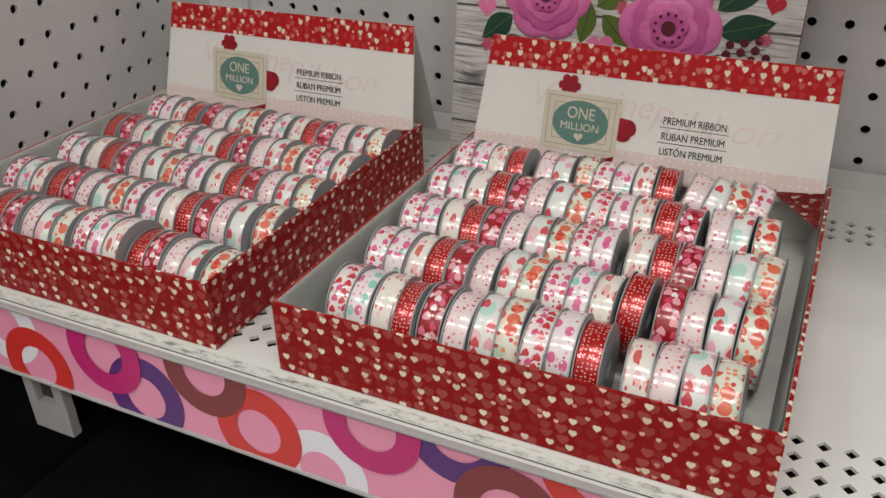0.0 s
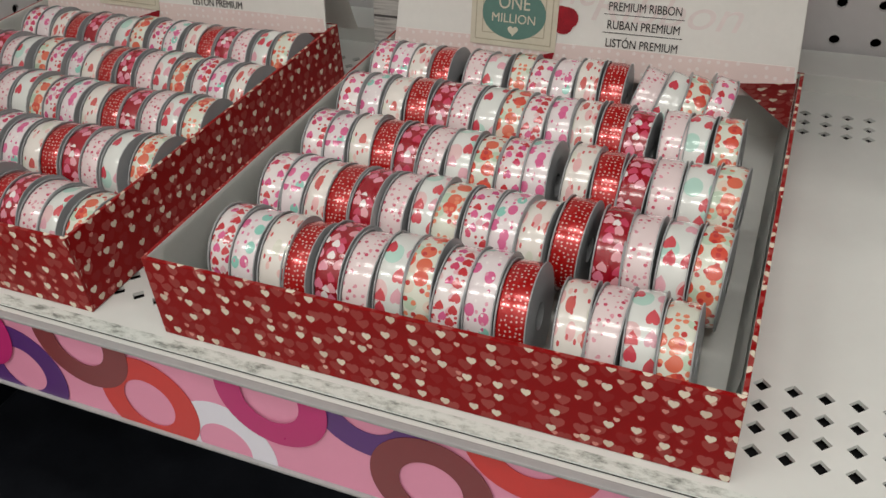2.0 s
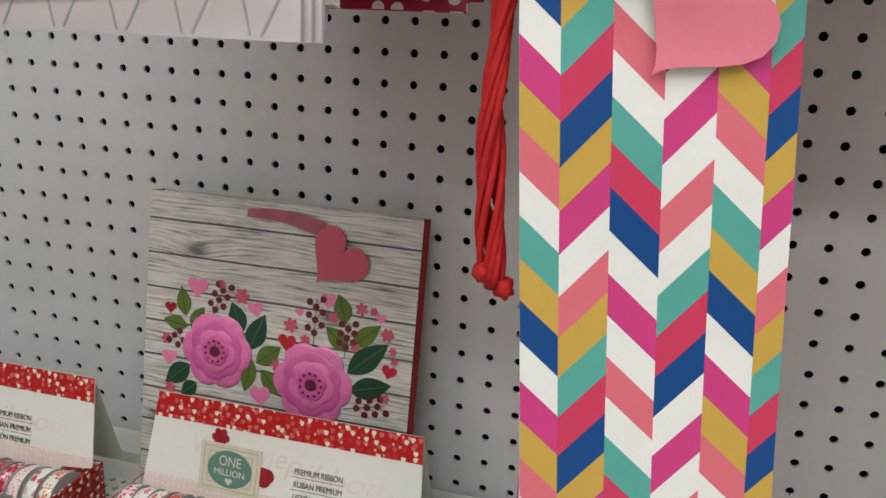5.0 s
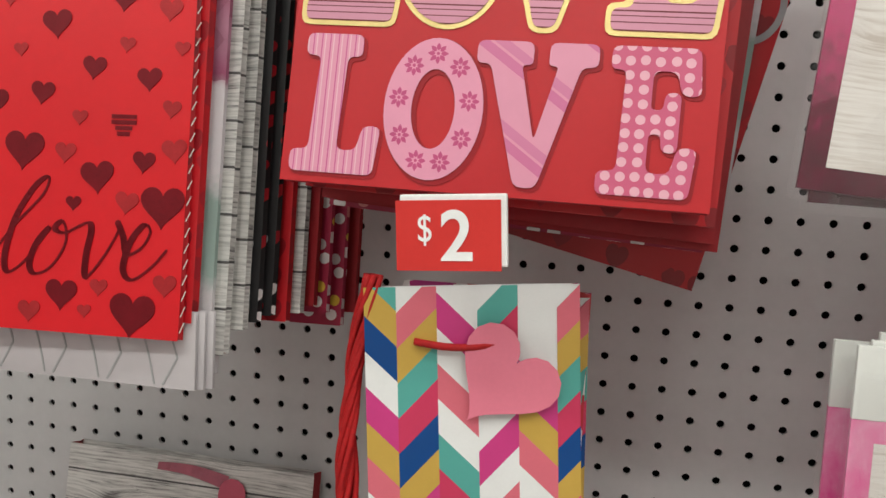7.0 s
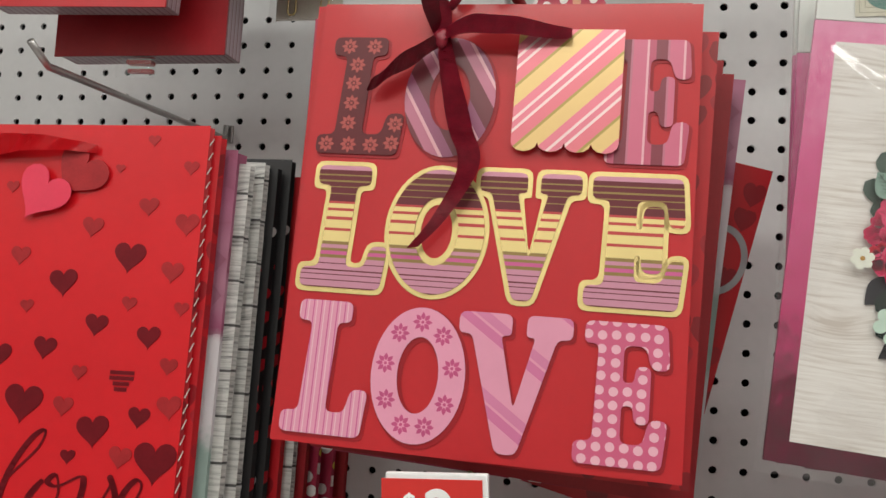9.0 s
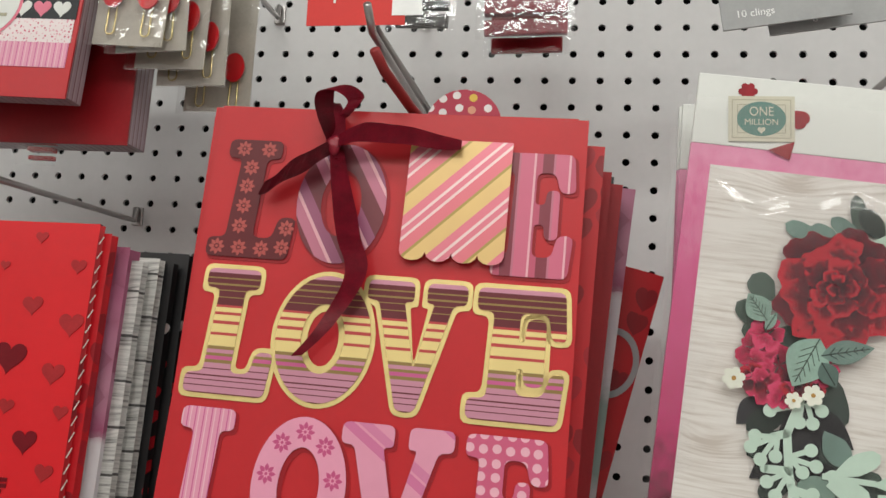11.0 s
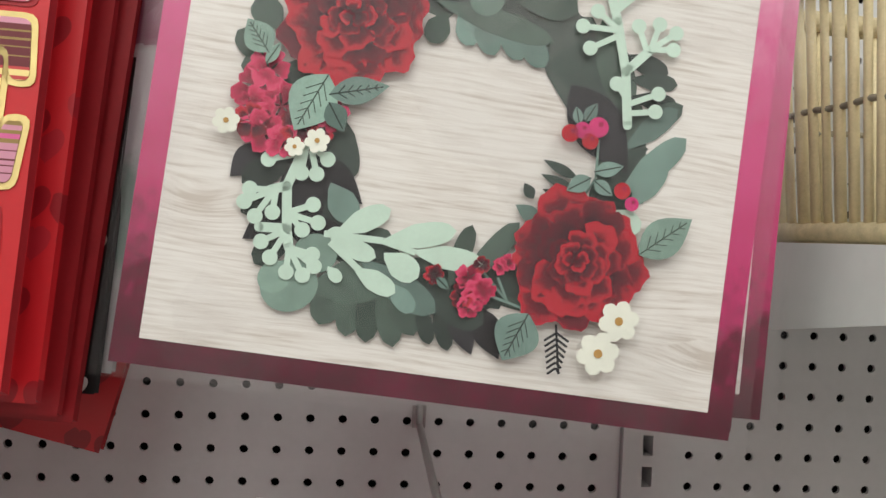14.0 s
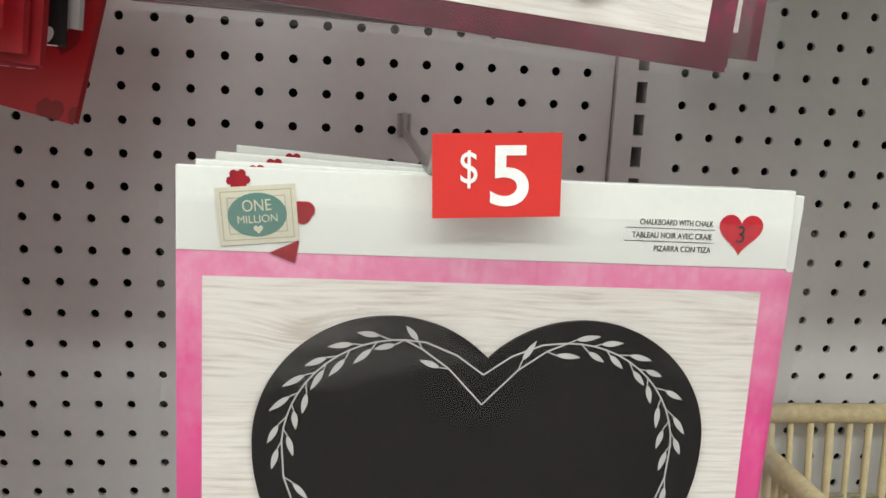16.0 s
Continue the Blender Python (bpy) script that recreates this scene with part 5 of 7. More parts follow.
    part("stitching", bm, CARD_CREAM, ob)


love_script_bag()
STACK = ((0.501, -0.268, 1.4345, 0.29, RED_HEART_PRINT, "red gift bag with dark hearts"), (0.505, -0.255, 1.398, 0.32, FLOWER_PRINT, "pale gift bag with rose petals and grey lines"),
         (0.508, -0.243, 1.41, 0.3, GREY_WOOD, "grey board-printed gift bag"), (0.511, -0.225, 1.423, 0.29, GREY_WOOD, "grey board-printed gift bag"),
         (0.513, -0.213, 1.427, 0.285, BLACK_PRINT, "black gift bag with small hearts"), (0.515, -0.2, 1.43, 0.29, BLACK_PRINT, "black gift bag with small hearts"),
         (0.519, -0.185, 1.423, 0.285, RED_HEART_PRINT, "red gift bag with dark hearts"), (0.523, -0.17, 1.427, 0.28, GREY_WOOD, "grey board-printed gift bag"),
         (0.528, -0.155, 1.431, 0.28, DEEP_RED, "deep red gift bag"), (0.532, -0.14, 1.423, 0.275, DOT_PRINT, "wine red gift bag with coloured dots"),
         (0.537, -0.12, 1.41, 0.28, DOT_PRINT, "wine red gift bag with coloured dots"), (0.541, -0.1, 1.418, 0.27, DEEP_RED, "deep red gift bag"))
for q, (sx, sy, sz, sh, mat, lab) in enumerate(STACK):
    plain_bag(0.2885 + 0.0046 * q, sy - 0.0155, sz, 0.2, sh, 0.016 if mat is FLOWER_PRINT else 0.009, mat, mat, lab, 6.0, 0.1 * (q % 3), yaw=2.9)
for q in range(3):
    ob = plain_bag(0.29 + 0.004 * q, -0.272 + 0.004 * q, 1.392, 0.2, 0.05, 0.003, FLOWER_PRINT, FLOWER_PRINT, "pale gift bag with thin grey rose stems", 1, 0.3)
    for k in range(9):
        u = 0.02 + 0.02 * k
        bm = bmesh.new()
        strip_line(bm, [(u, 0.045), (u + 0.008, 0.02), (u + (0.012 if k % 2 else -0.002), 0.002)], 0.0012, 0.0003, 0.0002)
        part("printed_stem", bm, GREY_PLASTIC, ob)


# the large LOVE bag
def offset_poly(pts, d):
    """Grow a counter-clockwise outline by d."""
    n, out = len(pts), []
    for i in range(n):
        p, q, r = Vector(pts[i - 1]), Vector(pts[i]), Vector(pts[(i + 1) % n])
        a, b = (q - p).normalized(), (r - q).normalized()
        na, nb = Vector((a.y, -a.x)), Vector((b.y, -b.x))
        m = (na + nb)
        k = max(0.45, m.length_squared / 2)
        out.append(tuple(q + m * d / k))
    return out


def rounded(pts, r=0.0022):
    """Cut each corner of an outline with a short arc."""
    n, out = len(pts), []
    for i in range(n):
        p, q, s = Vector(pts[i - 1]), Vector(pts[i]), Vector(pts[(i + 1) % n])
        k = min(r, (p - q).length * 0.45, (s - q).length * 0.45)
        a, b = q + (p - q).normalized() * k, q + (s - q).normalized() * k
        for t in (0.0, 0.33, 0.67, 1.0):
            out.append(tuple((1 - t) ** 2 * a + 2 * t * (1 - t) * q + t * t * b))
    return out


def slab_letter(ch, u, v, w, h):
    """Slab-serif outline scaled to a box."""
    shapes = {
        "L": [(0, 0), (0.95, 0), (1, 0.35), (0.8, 0.35), (0.74, 0.17), (0.52, 0.17), (0.56, 0.84), (0.72, 0.84), (0.72, 1), (0.08, 1), (0.08, 0.84), (0.25, 0.84), (0.2, 0.16), (0, 0.16)],
        "V": [(0.4, 0), (0.58, 0), (0.87, 0.84), (1, 0.84), (1, 1), (0.6, 1), (0.6, 0.84), (0.68, 0.84), (0.53, 0.32), (0.38, 0.84), (0.47, 0.84), (0.47, 1), (0, 1), (0, 0.84), (0.12, 0.84)],
        "E": [(0, 0), (0.95, 0), (1, 0.34), (0.8, 0.34), (0.74, 0.16), (0.5, 0.16), (0.5, 0.42), (0.62, 0.42), (0.64, 0.3), (0.8, 0.3), (0.8, 0.7), (0.64, 0.7), (0.62, 0.58), (0.5, 0.58), (0.5, 0.84), (0.74, 0.84), (0.8, 0.68), (1, 0.68), (0.96, 1), (0.06, 1), (0.06, 0.84), (0.22, 0.84), (0.2, 0.16), (0, 0.16)],
        # the foil E, whose middle serif is tall and nearly meets the corners
        "N": [(0, 0), (0.95, 0), (1, 0.38), (0.86, 0.38), (0.78, 0.2), (0.5, 0.2), (0.5, 0.4), (0.56, 0.4), (0.58, 0.27), (0.78, 0.27), (0.78, 0.78), (0.58, 0.78), (0.56, 0.6), (0.5, 0.6), (0.5, 0.82), (0.8, 0.82), (0.84, 0.62), (1, 0.62), (0.96, 1), (0.03, 1), (0.03, 0.82), (0.22, 0.82), (0.2, 0.16), (0, 0.16)]}
    return [(u + w * a, v + h * b) for a, b in shapes[ch]]


def ring_shape(bm, cu, cv, ro, ri, squash, w, t=0.0003, n=44):
    for k in range(n):
        a0, a1 = 2 * math.pi * k / n, 2 * math.pi * (k + 1) / n
        o = [(cu + ro * math.cos(a), cv + ro * squash * math.sin(a)) for a in (a0, a1)]
        i = [(cu + ri * math.cos(a), cv + (ro * squash - (ro - ri) * 1.1) * math.sin(a)) for a in (a0, a1)]
        vs = [bm.verts.new((p[0], -w - t, p[1])) for p in (o[0], o[1], i[1], i[0])]
        bm.faces.new(vs)


PINKS = (0.72, 0.3, 0.42)
STRIPE_PINK = stripes("pink pinstripes", [(4, PINKS), (1, (0.55, 0.08, 0.25)), (2, PINKS), (1, (0.78, 0.5, 0.56))], 0.0052, 0)
SWIRL_PINK = stripes("pink swirl", [(9, PINKS), (2, (0.6, 0.16, 0.32)), (0.5, PINKS), (2, (0.62, 0.2, 0.35))], 0.045, 1, slant=0.7)
DOT_PINK = printed("pink with pale dots", (0.58, 0.1, 0.2), [("dot", 125, 0.12, 0.34, 1.0, [(0.78, 0.42, 0.5)])])
FLOWER_PINK, PINK_CARD, ROSETTE_PINK = "rosettes", plain("pink letter card", PINKS, 0.4, vary=0.03), plain("rosette ink", (0.5, 0.08, 0.2), 0.4)
WINE, OLIVE, MAUVE, FOIL, BRICK = (0.12, 0.02, 0.025), (0.28, 0.2, 0.06), (0.58, 0.27, 0.36), (0.84, 0.68, 0.28), (0.5, 0.06, 0.06)
BAND_GOLD = stripes("gold and wine stripes", [(6, WINE), (1, OLIVE), (5, WINE), (1, OLIVE), (4, WINE), (1.5, OLIVE), (4, WINE), (1, OLIVE), (4, WINE), (5, MAUVE), (0.8, WINE), (4, MAUVE), (0.8, WINE), (3, MAUVE), (1, WINE),
                    (5, MAUVE), (0.8, WINE), (4, MAUVE), (3, OLIVE), (3, (0.6, 0.12, 0.3)), (2.5, OLIVE), (3, MAUVE), (3, OLIVE), (9, FOIL), (2.5, BRICK), (7, FOIL), (3, BRICK), (5, FOIL), (2.5, BRICK), (4, FOIL), (2, BRICK)], 0.0765, 1, 0.28, 0.3)
DARK_FLOWER, DARK_CARD, ROSETTE_BRICK = "dark rosettes", plain("wine letter card", (0.11, 0.011, 0.015), 0.4, vary=0.1), plain("brick rosette ink", (0.42, 0.08, 0.07), 0.4)
DARK_SWIRL = stripes("dark swirl", [(5, (0.14, 0.015, 0.025)), (3, (0.5, 0.16, 0.24)), (1, (0.75, 0.4, 0.45)), (3, (0.3, 0.08, 0.16))], 0.03, 0, slant=0.6)
DARK_STRIPE = stripes("wine pinstripes", [(5, (0.2, 0.02, 0.04)), (1, (0.5, 0.15, 0.22)), (6, (0.6, 0.13, 0.22)), (1, (0.75, 0.4, 0.45)), (3, (0.5, 0.08, 0.15))], 0.022, 0)
TAG_STRIPE = stripes("gold and pink slant stripes", [(5, (0.72, 0.5, 0.2)), (1, (0.4, 0.3, 0.08)), (4, (0.7, 0.18, 0.22)), (1, (0.8, 0.6, 0.58)), (2, (0.7, 0.2, 0.26)), (1, (0.8, 0.6, 0.58)), (3, (0.72, 0.2, 0.26))], 0.042, 1, 0.3, 0.2, slant=-1.0)


def rosette(parent, u, v, r, material, w):
    """A printed flower of eight thin petals round a dot."""
    bm = bmesh.new()
    for k in range(8):
        a = math.pi * k / 4
        shape(bm, leaf(u + 0.25 * r * math.cos(a), v + 0.25 * r * math.sin(a), r * 0.72, r * 0.42, a, 5), w, 0.0001)
    shape(bm, circle(u, v, r * 0.16, 8), w, 0.0001)
    part("rosette", bm, material, parent)


def love_bag():
    w, h = 0.247, 0.2905
    ob = thing("love_gift_bag", hang(0.546, -0.275, 1.5275, 8.0, 1.7), "red gift bag with three rows of ornate letters, wine bow", "gift bag")
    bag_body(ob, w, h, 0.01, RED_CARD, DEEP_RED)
    rows = ((0.006, 0.0825, (STRIPE_PINK, FLOWER_PINK, SWIRL_PINK, DOT_PINK), None), (0.0968, 0.08, (BAND_GOLD,) * 4, GOLD), (0.185, 0.081, (DARK_FLOWER, DARK_SWIRL, DARK_STRIPE, DARK_STRIPE), None))
    for v, lh, mats, rim in rows:
        boxes = {0.006: (("L", 0.0052, 0.0545), ("O", 0.0604, 0.0586), ("V", 0.1126, 0.0687), ("E", 0.185, 0.0525)),
                 0.0968: (("L", 0.0065, 0.0555), ("O", 0.0618, 0.061), ("V", 0.1176, 0.063), ("E", 0.1852, 0.0573)),
                 0.185: (("L", 0.0057, 0.058), ("O", 0.0625, 0.0595), ("V", 0.122, 0.066), ("E", 0.192, 0.05))}[v]
        for (ch, u, lw), mat in zip(boxes, mats):
            if ch == "V" and v > 0.15:
                continue
            letter = new("letter_" + ch.lower())
            letter.parent = ob
            if ch == "O":
                if rim:
                    bm = bmesh.new()
                    ring_shape(bm, u + lw / 2, v + lh / 2, lw / 2 + 0.003, lw / 2 - 0.0205, (lh / 2 + 0.003) / (lw / 2 + 0.003), 0.0004, 0.0003)
                    part("gold_rim", bm, rim, letter, "gold foil edge")
                else:
                    bm = bmesh.new()
                    ring_shape(bm, u + lw / 2 + 0.0015, v + lh / 2 - 0.0015, lw / 2 + 0.001, lw / 2 - 0.018, lh / lw, 0.0004, 0.0002)
                    part("shadow_print", bm, DEEP_RED, letter)
                bm = bmesh.new()
                ring_shape(bm, u + lw / 2, v + lh / 2, lw / 2, lw / 2 - 0.0165, lh / lw, 0.001, 0.0003)
                part("face", bm, PINK_CARD if mat is FLOWER_PINK else mat, letter)
                if mat is FLOWER_PINK:
                    for k in range(9):
                        a = 2 * math.pi * (k + 0.25) / 9
                        rosette(letter, u + lw / 2 + (lw / 2 - 0.0082) * math.cos(a), v + lh / 2 + (lh / 2 - 0.009) * math.sin(a), 0.0064, ROSETTE_PINK, 0.0013)
                continue
            raw = ccw(slab_letter("N" if rim and ch == "E" else ch, u, v, lw, lh))
            bm = bmesh.new()
            if rim:
                shape(bm, rounded(offset_poly(raw, 0.003), 0.006), 0.0004, 0.0004)
                part("gold_rim", bm, rim, letter, "gold foil edge")
            else:
                shape(bm, [(a + 0.0015, b - 0.0015) for a, b in rounded(offset_poly(raw, 0.0006), 0.0045)], 0.0003, 0.0002)
                part("shadow_print", bm, DEEP_RED, letter)
            bm = bmesh.new()
            shape(bm, rounded(raw, 0.0045), 0.001, 0.0003)
            part("face", bm, DARK_CARD if mat is DARK_FLOWER else mat, letter)
            if mat is DARK_FLOWER:
                for a, b in ((0.26, 0.92), (0.56, 0.92), (0.38, 0.76), (0.36, 0.6), (0.36, 0.43), (0.35, 0.26), (0.12, 0.08), (0.38, 0.08), (0.64, 0.08), (0.88, 0.1), (0.9, 0.26)):
                    rosette(letter, u + a * lw, v + b * lh, 0.0058, ROSETTE_BRICK, 0.0013)
    # scalloped tag
    n = 4
    tw = 0.066
    pts = [(0.1345, 0.271), (0.1345, 0.196)]
    for i in range(n):
        for k in range(1, 7):
            a = math.pi * k / 6
            pts.append((0.1345 + tw * (i + 0.5) / n - math.cos(a) * tw / n / 2, 0.196 - 0.006 * math.sin(a)))
    pts.append((0.1345 + tw, 0.271))
    decal(ob, "scalloped_tag", pts, 0.004, TAG_STRIPE, "gold and pink striped card tag", 0.0006)
    # satin bow
    bows = (("bow_loop", [(0.084, -0.006, 0.264), (0.076, -0.012, 0.284), (0.076, -0.016, 0.297), (0.088, -0.014, 0.3), (0.096, -0.012, 0.293), (0.088, -0.008, 0.284), (0.083, -0.007, 0.28)], (0.0058, 0.002, 0.003)),
            ("bow_tail", [(0.08, -0.008, 0.292), (0.083, -0.009, 0.275), (0.086, -0.01, 0.258)], (0.0075, 0.001, 0.0005)),
            ("bow_tail", [(0.086, -0.012, 0.263), (0.105, -0.015, 0.27), (0.125, -0.013, 0.27), (0.148, -0.011, 0.268), (0.168, -0.009, 0.266)], (0.0, 0.0015, 0.0075)),
            ("bow_tail", [(0.085, -0.01, 0.26), (0.074, -0.013, 0.252), (0.06, -0.012, 0.244), (0.048, -0.01, 0.235), (0.04, -0.009, 0.23)], (0.003, 0.001, 0.0095)),
            ("bow_tail", [(0.087, -0.01, 0.26), (0.095, -0.014, 0.23), (0.104, -0.015, 0.2), (0.111, -0.014, 0.182), (0.107, -0.013, 0.163), (0.095, -0.011, 0.143), (0.08, -0.009, 0.124)], (0.0072, 0.0015, 0.0015)))
    for name, pts, half in bows:
        bm = bmesh.new()
        fine = []
        for i in range(len(pts) - 1):
            q = [Vector(pts[max(0, min(len(pts) - 1, i + k))]) for k in (-1, 0, 1, 2)]
            for k in range(6):
                t = k / 6
                fine.append(tuple(0.5 * (2 * q[1] + (q[2] - q[0]) * t + (2 * q[0] - 5 * q[1] + 4 * q[2] - q[3]) * t * t + (3 * q[1] - q[0] - 3 * q[2] + q[3]) * t ** 3)))
        fine.append(pts[-1])
        ribbon_band(bm, [(p[0], p[1] - 0.0012 * math.sin(i * 0.55), p[2], tuple(c * (0.55 + 0.45 * min(1.0, 4 * i / len(fine))) * (1 - 0.6 * (i / len(fine)) ** 3) for c in half)) for i, p in enumerate(fine)], half)
        part(name, bm, SATIN_WINE, ob, "wine satin ribbon", smooth=True)
    bm = bmesh.new()
    bmesh.ops.create_uvsphere(bm, u_segments=10, v_segments=8, radius=0.006)
    for v in bm.verts:
        v.co = Vector((v.co.x * 0.95, v.co.y * 0.6, v.co.z * 1.25)) * (0.85 + 0.5 * noise.noise(v.co * 260)) + Vector((0.086, -0.011, 0.261))
    part("bow_knot", bm, SATIN_WINE, ob, smooth=True)


love_bag()
for q, (dx, dy, dz, lean, mat, lab) in enumerate(((-0.004, 0.014, 0.004, 1.2, RED_CARD, "red gift bag behind the lettered one"), (0.006, 0.026, -0.004, 2.8, RED_HEART_PRINT, "red gift bag with dark hearts behind the lettered one"),
                                                   (-0.008, 0.036, 0.003, -0.2, DOT_PRINT, "wine gift bag with coloured dots"), (0.008, 0.05, -0.012, 3.6, DEEP_RED, "deep red gift bag in the stack"),
                                                   (0.012, 0.062, -0.014, 4.5, DEEP_RED, "deep red gift bag in the stack"), (0.004, 0.075, -0.018, 4.0, DOT_PRINT, "wine gift bag with coloured dots"),
                                                   (0.014, 0.088, -0.01, 3.0, BLACK_PRINT, "black gift bag with small hearts"))):
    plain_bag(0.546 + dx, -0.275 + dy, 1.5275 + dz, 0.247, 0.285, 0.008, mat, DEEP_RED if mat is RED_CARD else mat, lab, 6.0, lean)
askew = plain_bag(0.5585, -0.14, 1.5185, 0.245, 0.268, 0.01, RED_HEART_PRINT, DEEP_RED, "dark red patterned gift bag hanging askew", 2, 14.0)
bm = bmesh.new()
ring_shape(bm, 0.224, 0.196, 0.021, 0.0165, 1.25, 0.0006, 0.0003)
part("printed_loop", bm, GREY_PLASTIC, askew, "grey printed loop")
for q in range(2):
    plain_bag(0.6115 - 0.012 * q, -0.17 + 0.012 * q, 1.533, 0.2, 0.265, 0.008, FLOWER_PRINT, FLOWER_PRINT, "pale gift bag with mauve petals behind the stack", 1, 5.6)
bm = bmesh.new()
shape(bm, circle(0, 0, 0.027, 32), 0, 0.0008)
dot_tag = part("round_tag", bm, DOT_TAG, m=hang(0.7155, -0.2, 1.812, 4, 0))
tagged(dot_tag, "round wine tag with yellow and white dots behind the red bag", "tag")


# ---- wreath and chalkboard kits ----
IW, IH = 0.2765, 0.23


def kit_body(ob, iw, ih, border, head, front=True, sleeve=True):
    """Backing card: wash border, pale board picture, white header, clear sleeve. The picture's lower left corner is the origin."""
    b = 0.0125
    bm = bmesh.new()
    box(bm, -b, iw + b, 0.0, 0.0035, -b, ih + b)
    part("backing_card", bm, border, ob, "card with a pink watercolour border")
    bm = bmesh.new()
    prism(bm, [(0, 0), (iw, 0), (iw, ih), (0, ih)], 0.0001, 0.0004)
    part("picture", bm, PALE_WOOD, ob, "pale wood-grain print")
    bm = bmesh.new()
    box(bm, -b, iw + b, -0.0005, 0.004, ih + b, ih + b + head, 0.0006)
    hd = part("header", bm, CARD_WHITE, ob, "white header card")
    if sleeve:
        bm = bmesh.new()
        n = 84 if front else 8

        def crease(i, k):
            u, v = i / n, k / n
            big = max(0, v - 0.72) * 0.022 * (0.5 + noise.noise(Vector((u * 4, v * 9, head * 50))))
            line = 0.775 + 0.05 * math.sin(19 * u + 1.2) * math.exp(-6 * u) + 0.035 * noise.noise(Vector((u * 11, 3.0, head)))
            fold = 0.0085 * math.exp(-((v - line) / 0.032) ** 2) * (0.06 + 0.8 * math.exp(-((u - 0.24) / 0.17) ** 2) + 0.3 * math.exp(-((u - 0.86) / 0.09) ** 2))
            return 0.0072 + fold + 0.0011 * math.sin(9 * u + 5 * v) + 0.0012 * noise.noise(Vector((u * 7, v * 5, 2.0))) + max(0, big)
        g = [[bm.verts.new((-b - 0.006 + (iw + 2 * b + 0.012) * i / n, -crease(i, k), -b - 0.006 + (ih + 2 * b + 0.006 + head * 0.6) * k / n)) for i in range(n + 1)] for k in range(n + 1)]
        for k in range(n):
            for i in range(n):
                bm.faces.new((g[k][i], g[k][i + 1], g[k + 1][i + 1], g[k + 1][i]))
        part("clear_sleeve", bm, FILM, ob, "clear plastic sleeve", smooth=True)
    return hd


def blunt_leaf(cx, cy, length, width, turn, n=9):
    """A leaf with a round end that starts narrow at cx, cy."""
    side = [(i / n, min(1.0, 2.1 * i / n + 0.1) * math.sqrt(max(0.0, 1 - max(0.0, (i / n - 0.62) / 0.38) ** 2))) for i in range(n + 1)]
    pts = [(t * length, k * width / 2) for t, k in side] + [(t * length, -k * width / 2) for t, k in side[-2:0:-1]]
    c, s = math.cos(turn), math.sin(turn)
    return [(cx + c * x - s * y, cy + s * x + c * y) for x, y in pts]


def fan_petal(bm, u, v, r0, r1, turn, spread, rng, w):
    """One cupped petal from r0 to r1 out of a flower's middle, its UVs running from root to rim."""
    lay = bm.loops.layers.uv.verify()
    n = 12
    p1, p2 = rng.uniform(0, 6), rng.uniform(0, 6)
    rows = []
    for j in range(5):
        t = j / 4
        row = []
        for i in range(n + 1):
            q = 2 * i / n - 1
            reach = r0 + (r1 - r0) * t * (1 - 0.32 * q ** 4 - 0.06 * math.sin(5 * q + p1) - 0.04 * math.sin(11 * q + p2))
            a = turn + q * spread * (0.45 + 0.55 * t)
            row.append(bm.verts.new((u + reach * math.cos(a), -w - 0.0003 * t, v + reach * math.sin(a))))
        rows.append(row)
    for j in range(4):
        for i in range(n):
            f = bm.faces.new((rows[j][i], rows[j][i + 1], rows[j + 1][i + 1], rows[j + 1][i]))
            for l, (jj, ii) in zip(f.loops, ((j, i), (j, i + 1), (j + 1, i + 1), (j + 1, i))):
                l[lay].uv = (ii / n, jj / 4)


def ragged_rose(ob, u, v, r, seed, w):
    rng = random.Random(seed)
    rose = new("printed_rose")
    rose.parent = ob
    bm = bmesh.new()
    shape(bm, circle(u, v, r * 0.75, 40), w - 0.0002, 0.0001)
    part("rose_shade", bm, ROSE_DEEP, rose)
    step = 0
    for count, r0, r1, spread in ((9, 0.3, 1.0, 0.52), (8, 0.25, 0.84, 0.5), (7, 0.18, 0.66, 0.55), (6, 0.12, 0.48, 0.62), (5, 0.06, 0.32, 0.7), (3, 0.0, 0.2, 0.9)):
        a0 = rng.uniform(0, 6)
        for k in range(count):
            bm = bmesh.new()
            fan_petal(bm, u + r * rng.uniform(-0.03, 0.03), v + r * rng.uniform(-0.03, 0.03), r * r0, r * r1 * rng.uniform(0.9, 1.06), a0 + 2 * math.pi * (k + rng.uniform(-0.2, 0.2)) / count, spread * rng.uniform(0.8, 1.15), rng, w + 0.00003 * step)
            part("petal", bm, ROSE_PETAL, rose, uv=False)
            step += 1


def blossom(ob, u, v, r, kind, w, rng):
    """A small five-petalled printed flower."""
    fl = new("printed_blossom")
    fl.parent = ob
    a0 = rng.uniform(0, 6)
    for k in range(5):
        bm = bmesh.new()
        fan_petal(bm, u, v, 0.0, r * rng.uniform(0.85, 1.1), a0 + 2 * math.pi * k / 5, 0.66, rng, w + 0.00003 * k)
        part("petal", bm, (BLOOM_PETAL, ROSE_PETAL, BLOOM_PETAL)[kind], fl, uv=False)


def daisy(ob, u, v, r, w):
    d = new("printed_daisy")
    d.parent = ob
    for i in range(6):
        a = i * math.pi / 3 + 0.3
        bm = bmesh.new()
        shape(bm, blunt_leaf(u, v, r, r * 0.72, a), w + 0.00003 * i, 0.0001)
        part("petal", bm, DAISY, d)
    bm = bmesh.new()
    shape(bm, circle(u, v, r * 0.2, 12), w + 0.0004, 0.0001)
    part("eye", bm, DAISY_EYE, d)


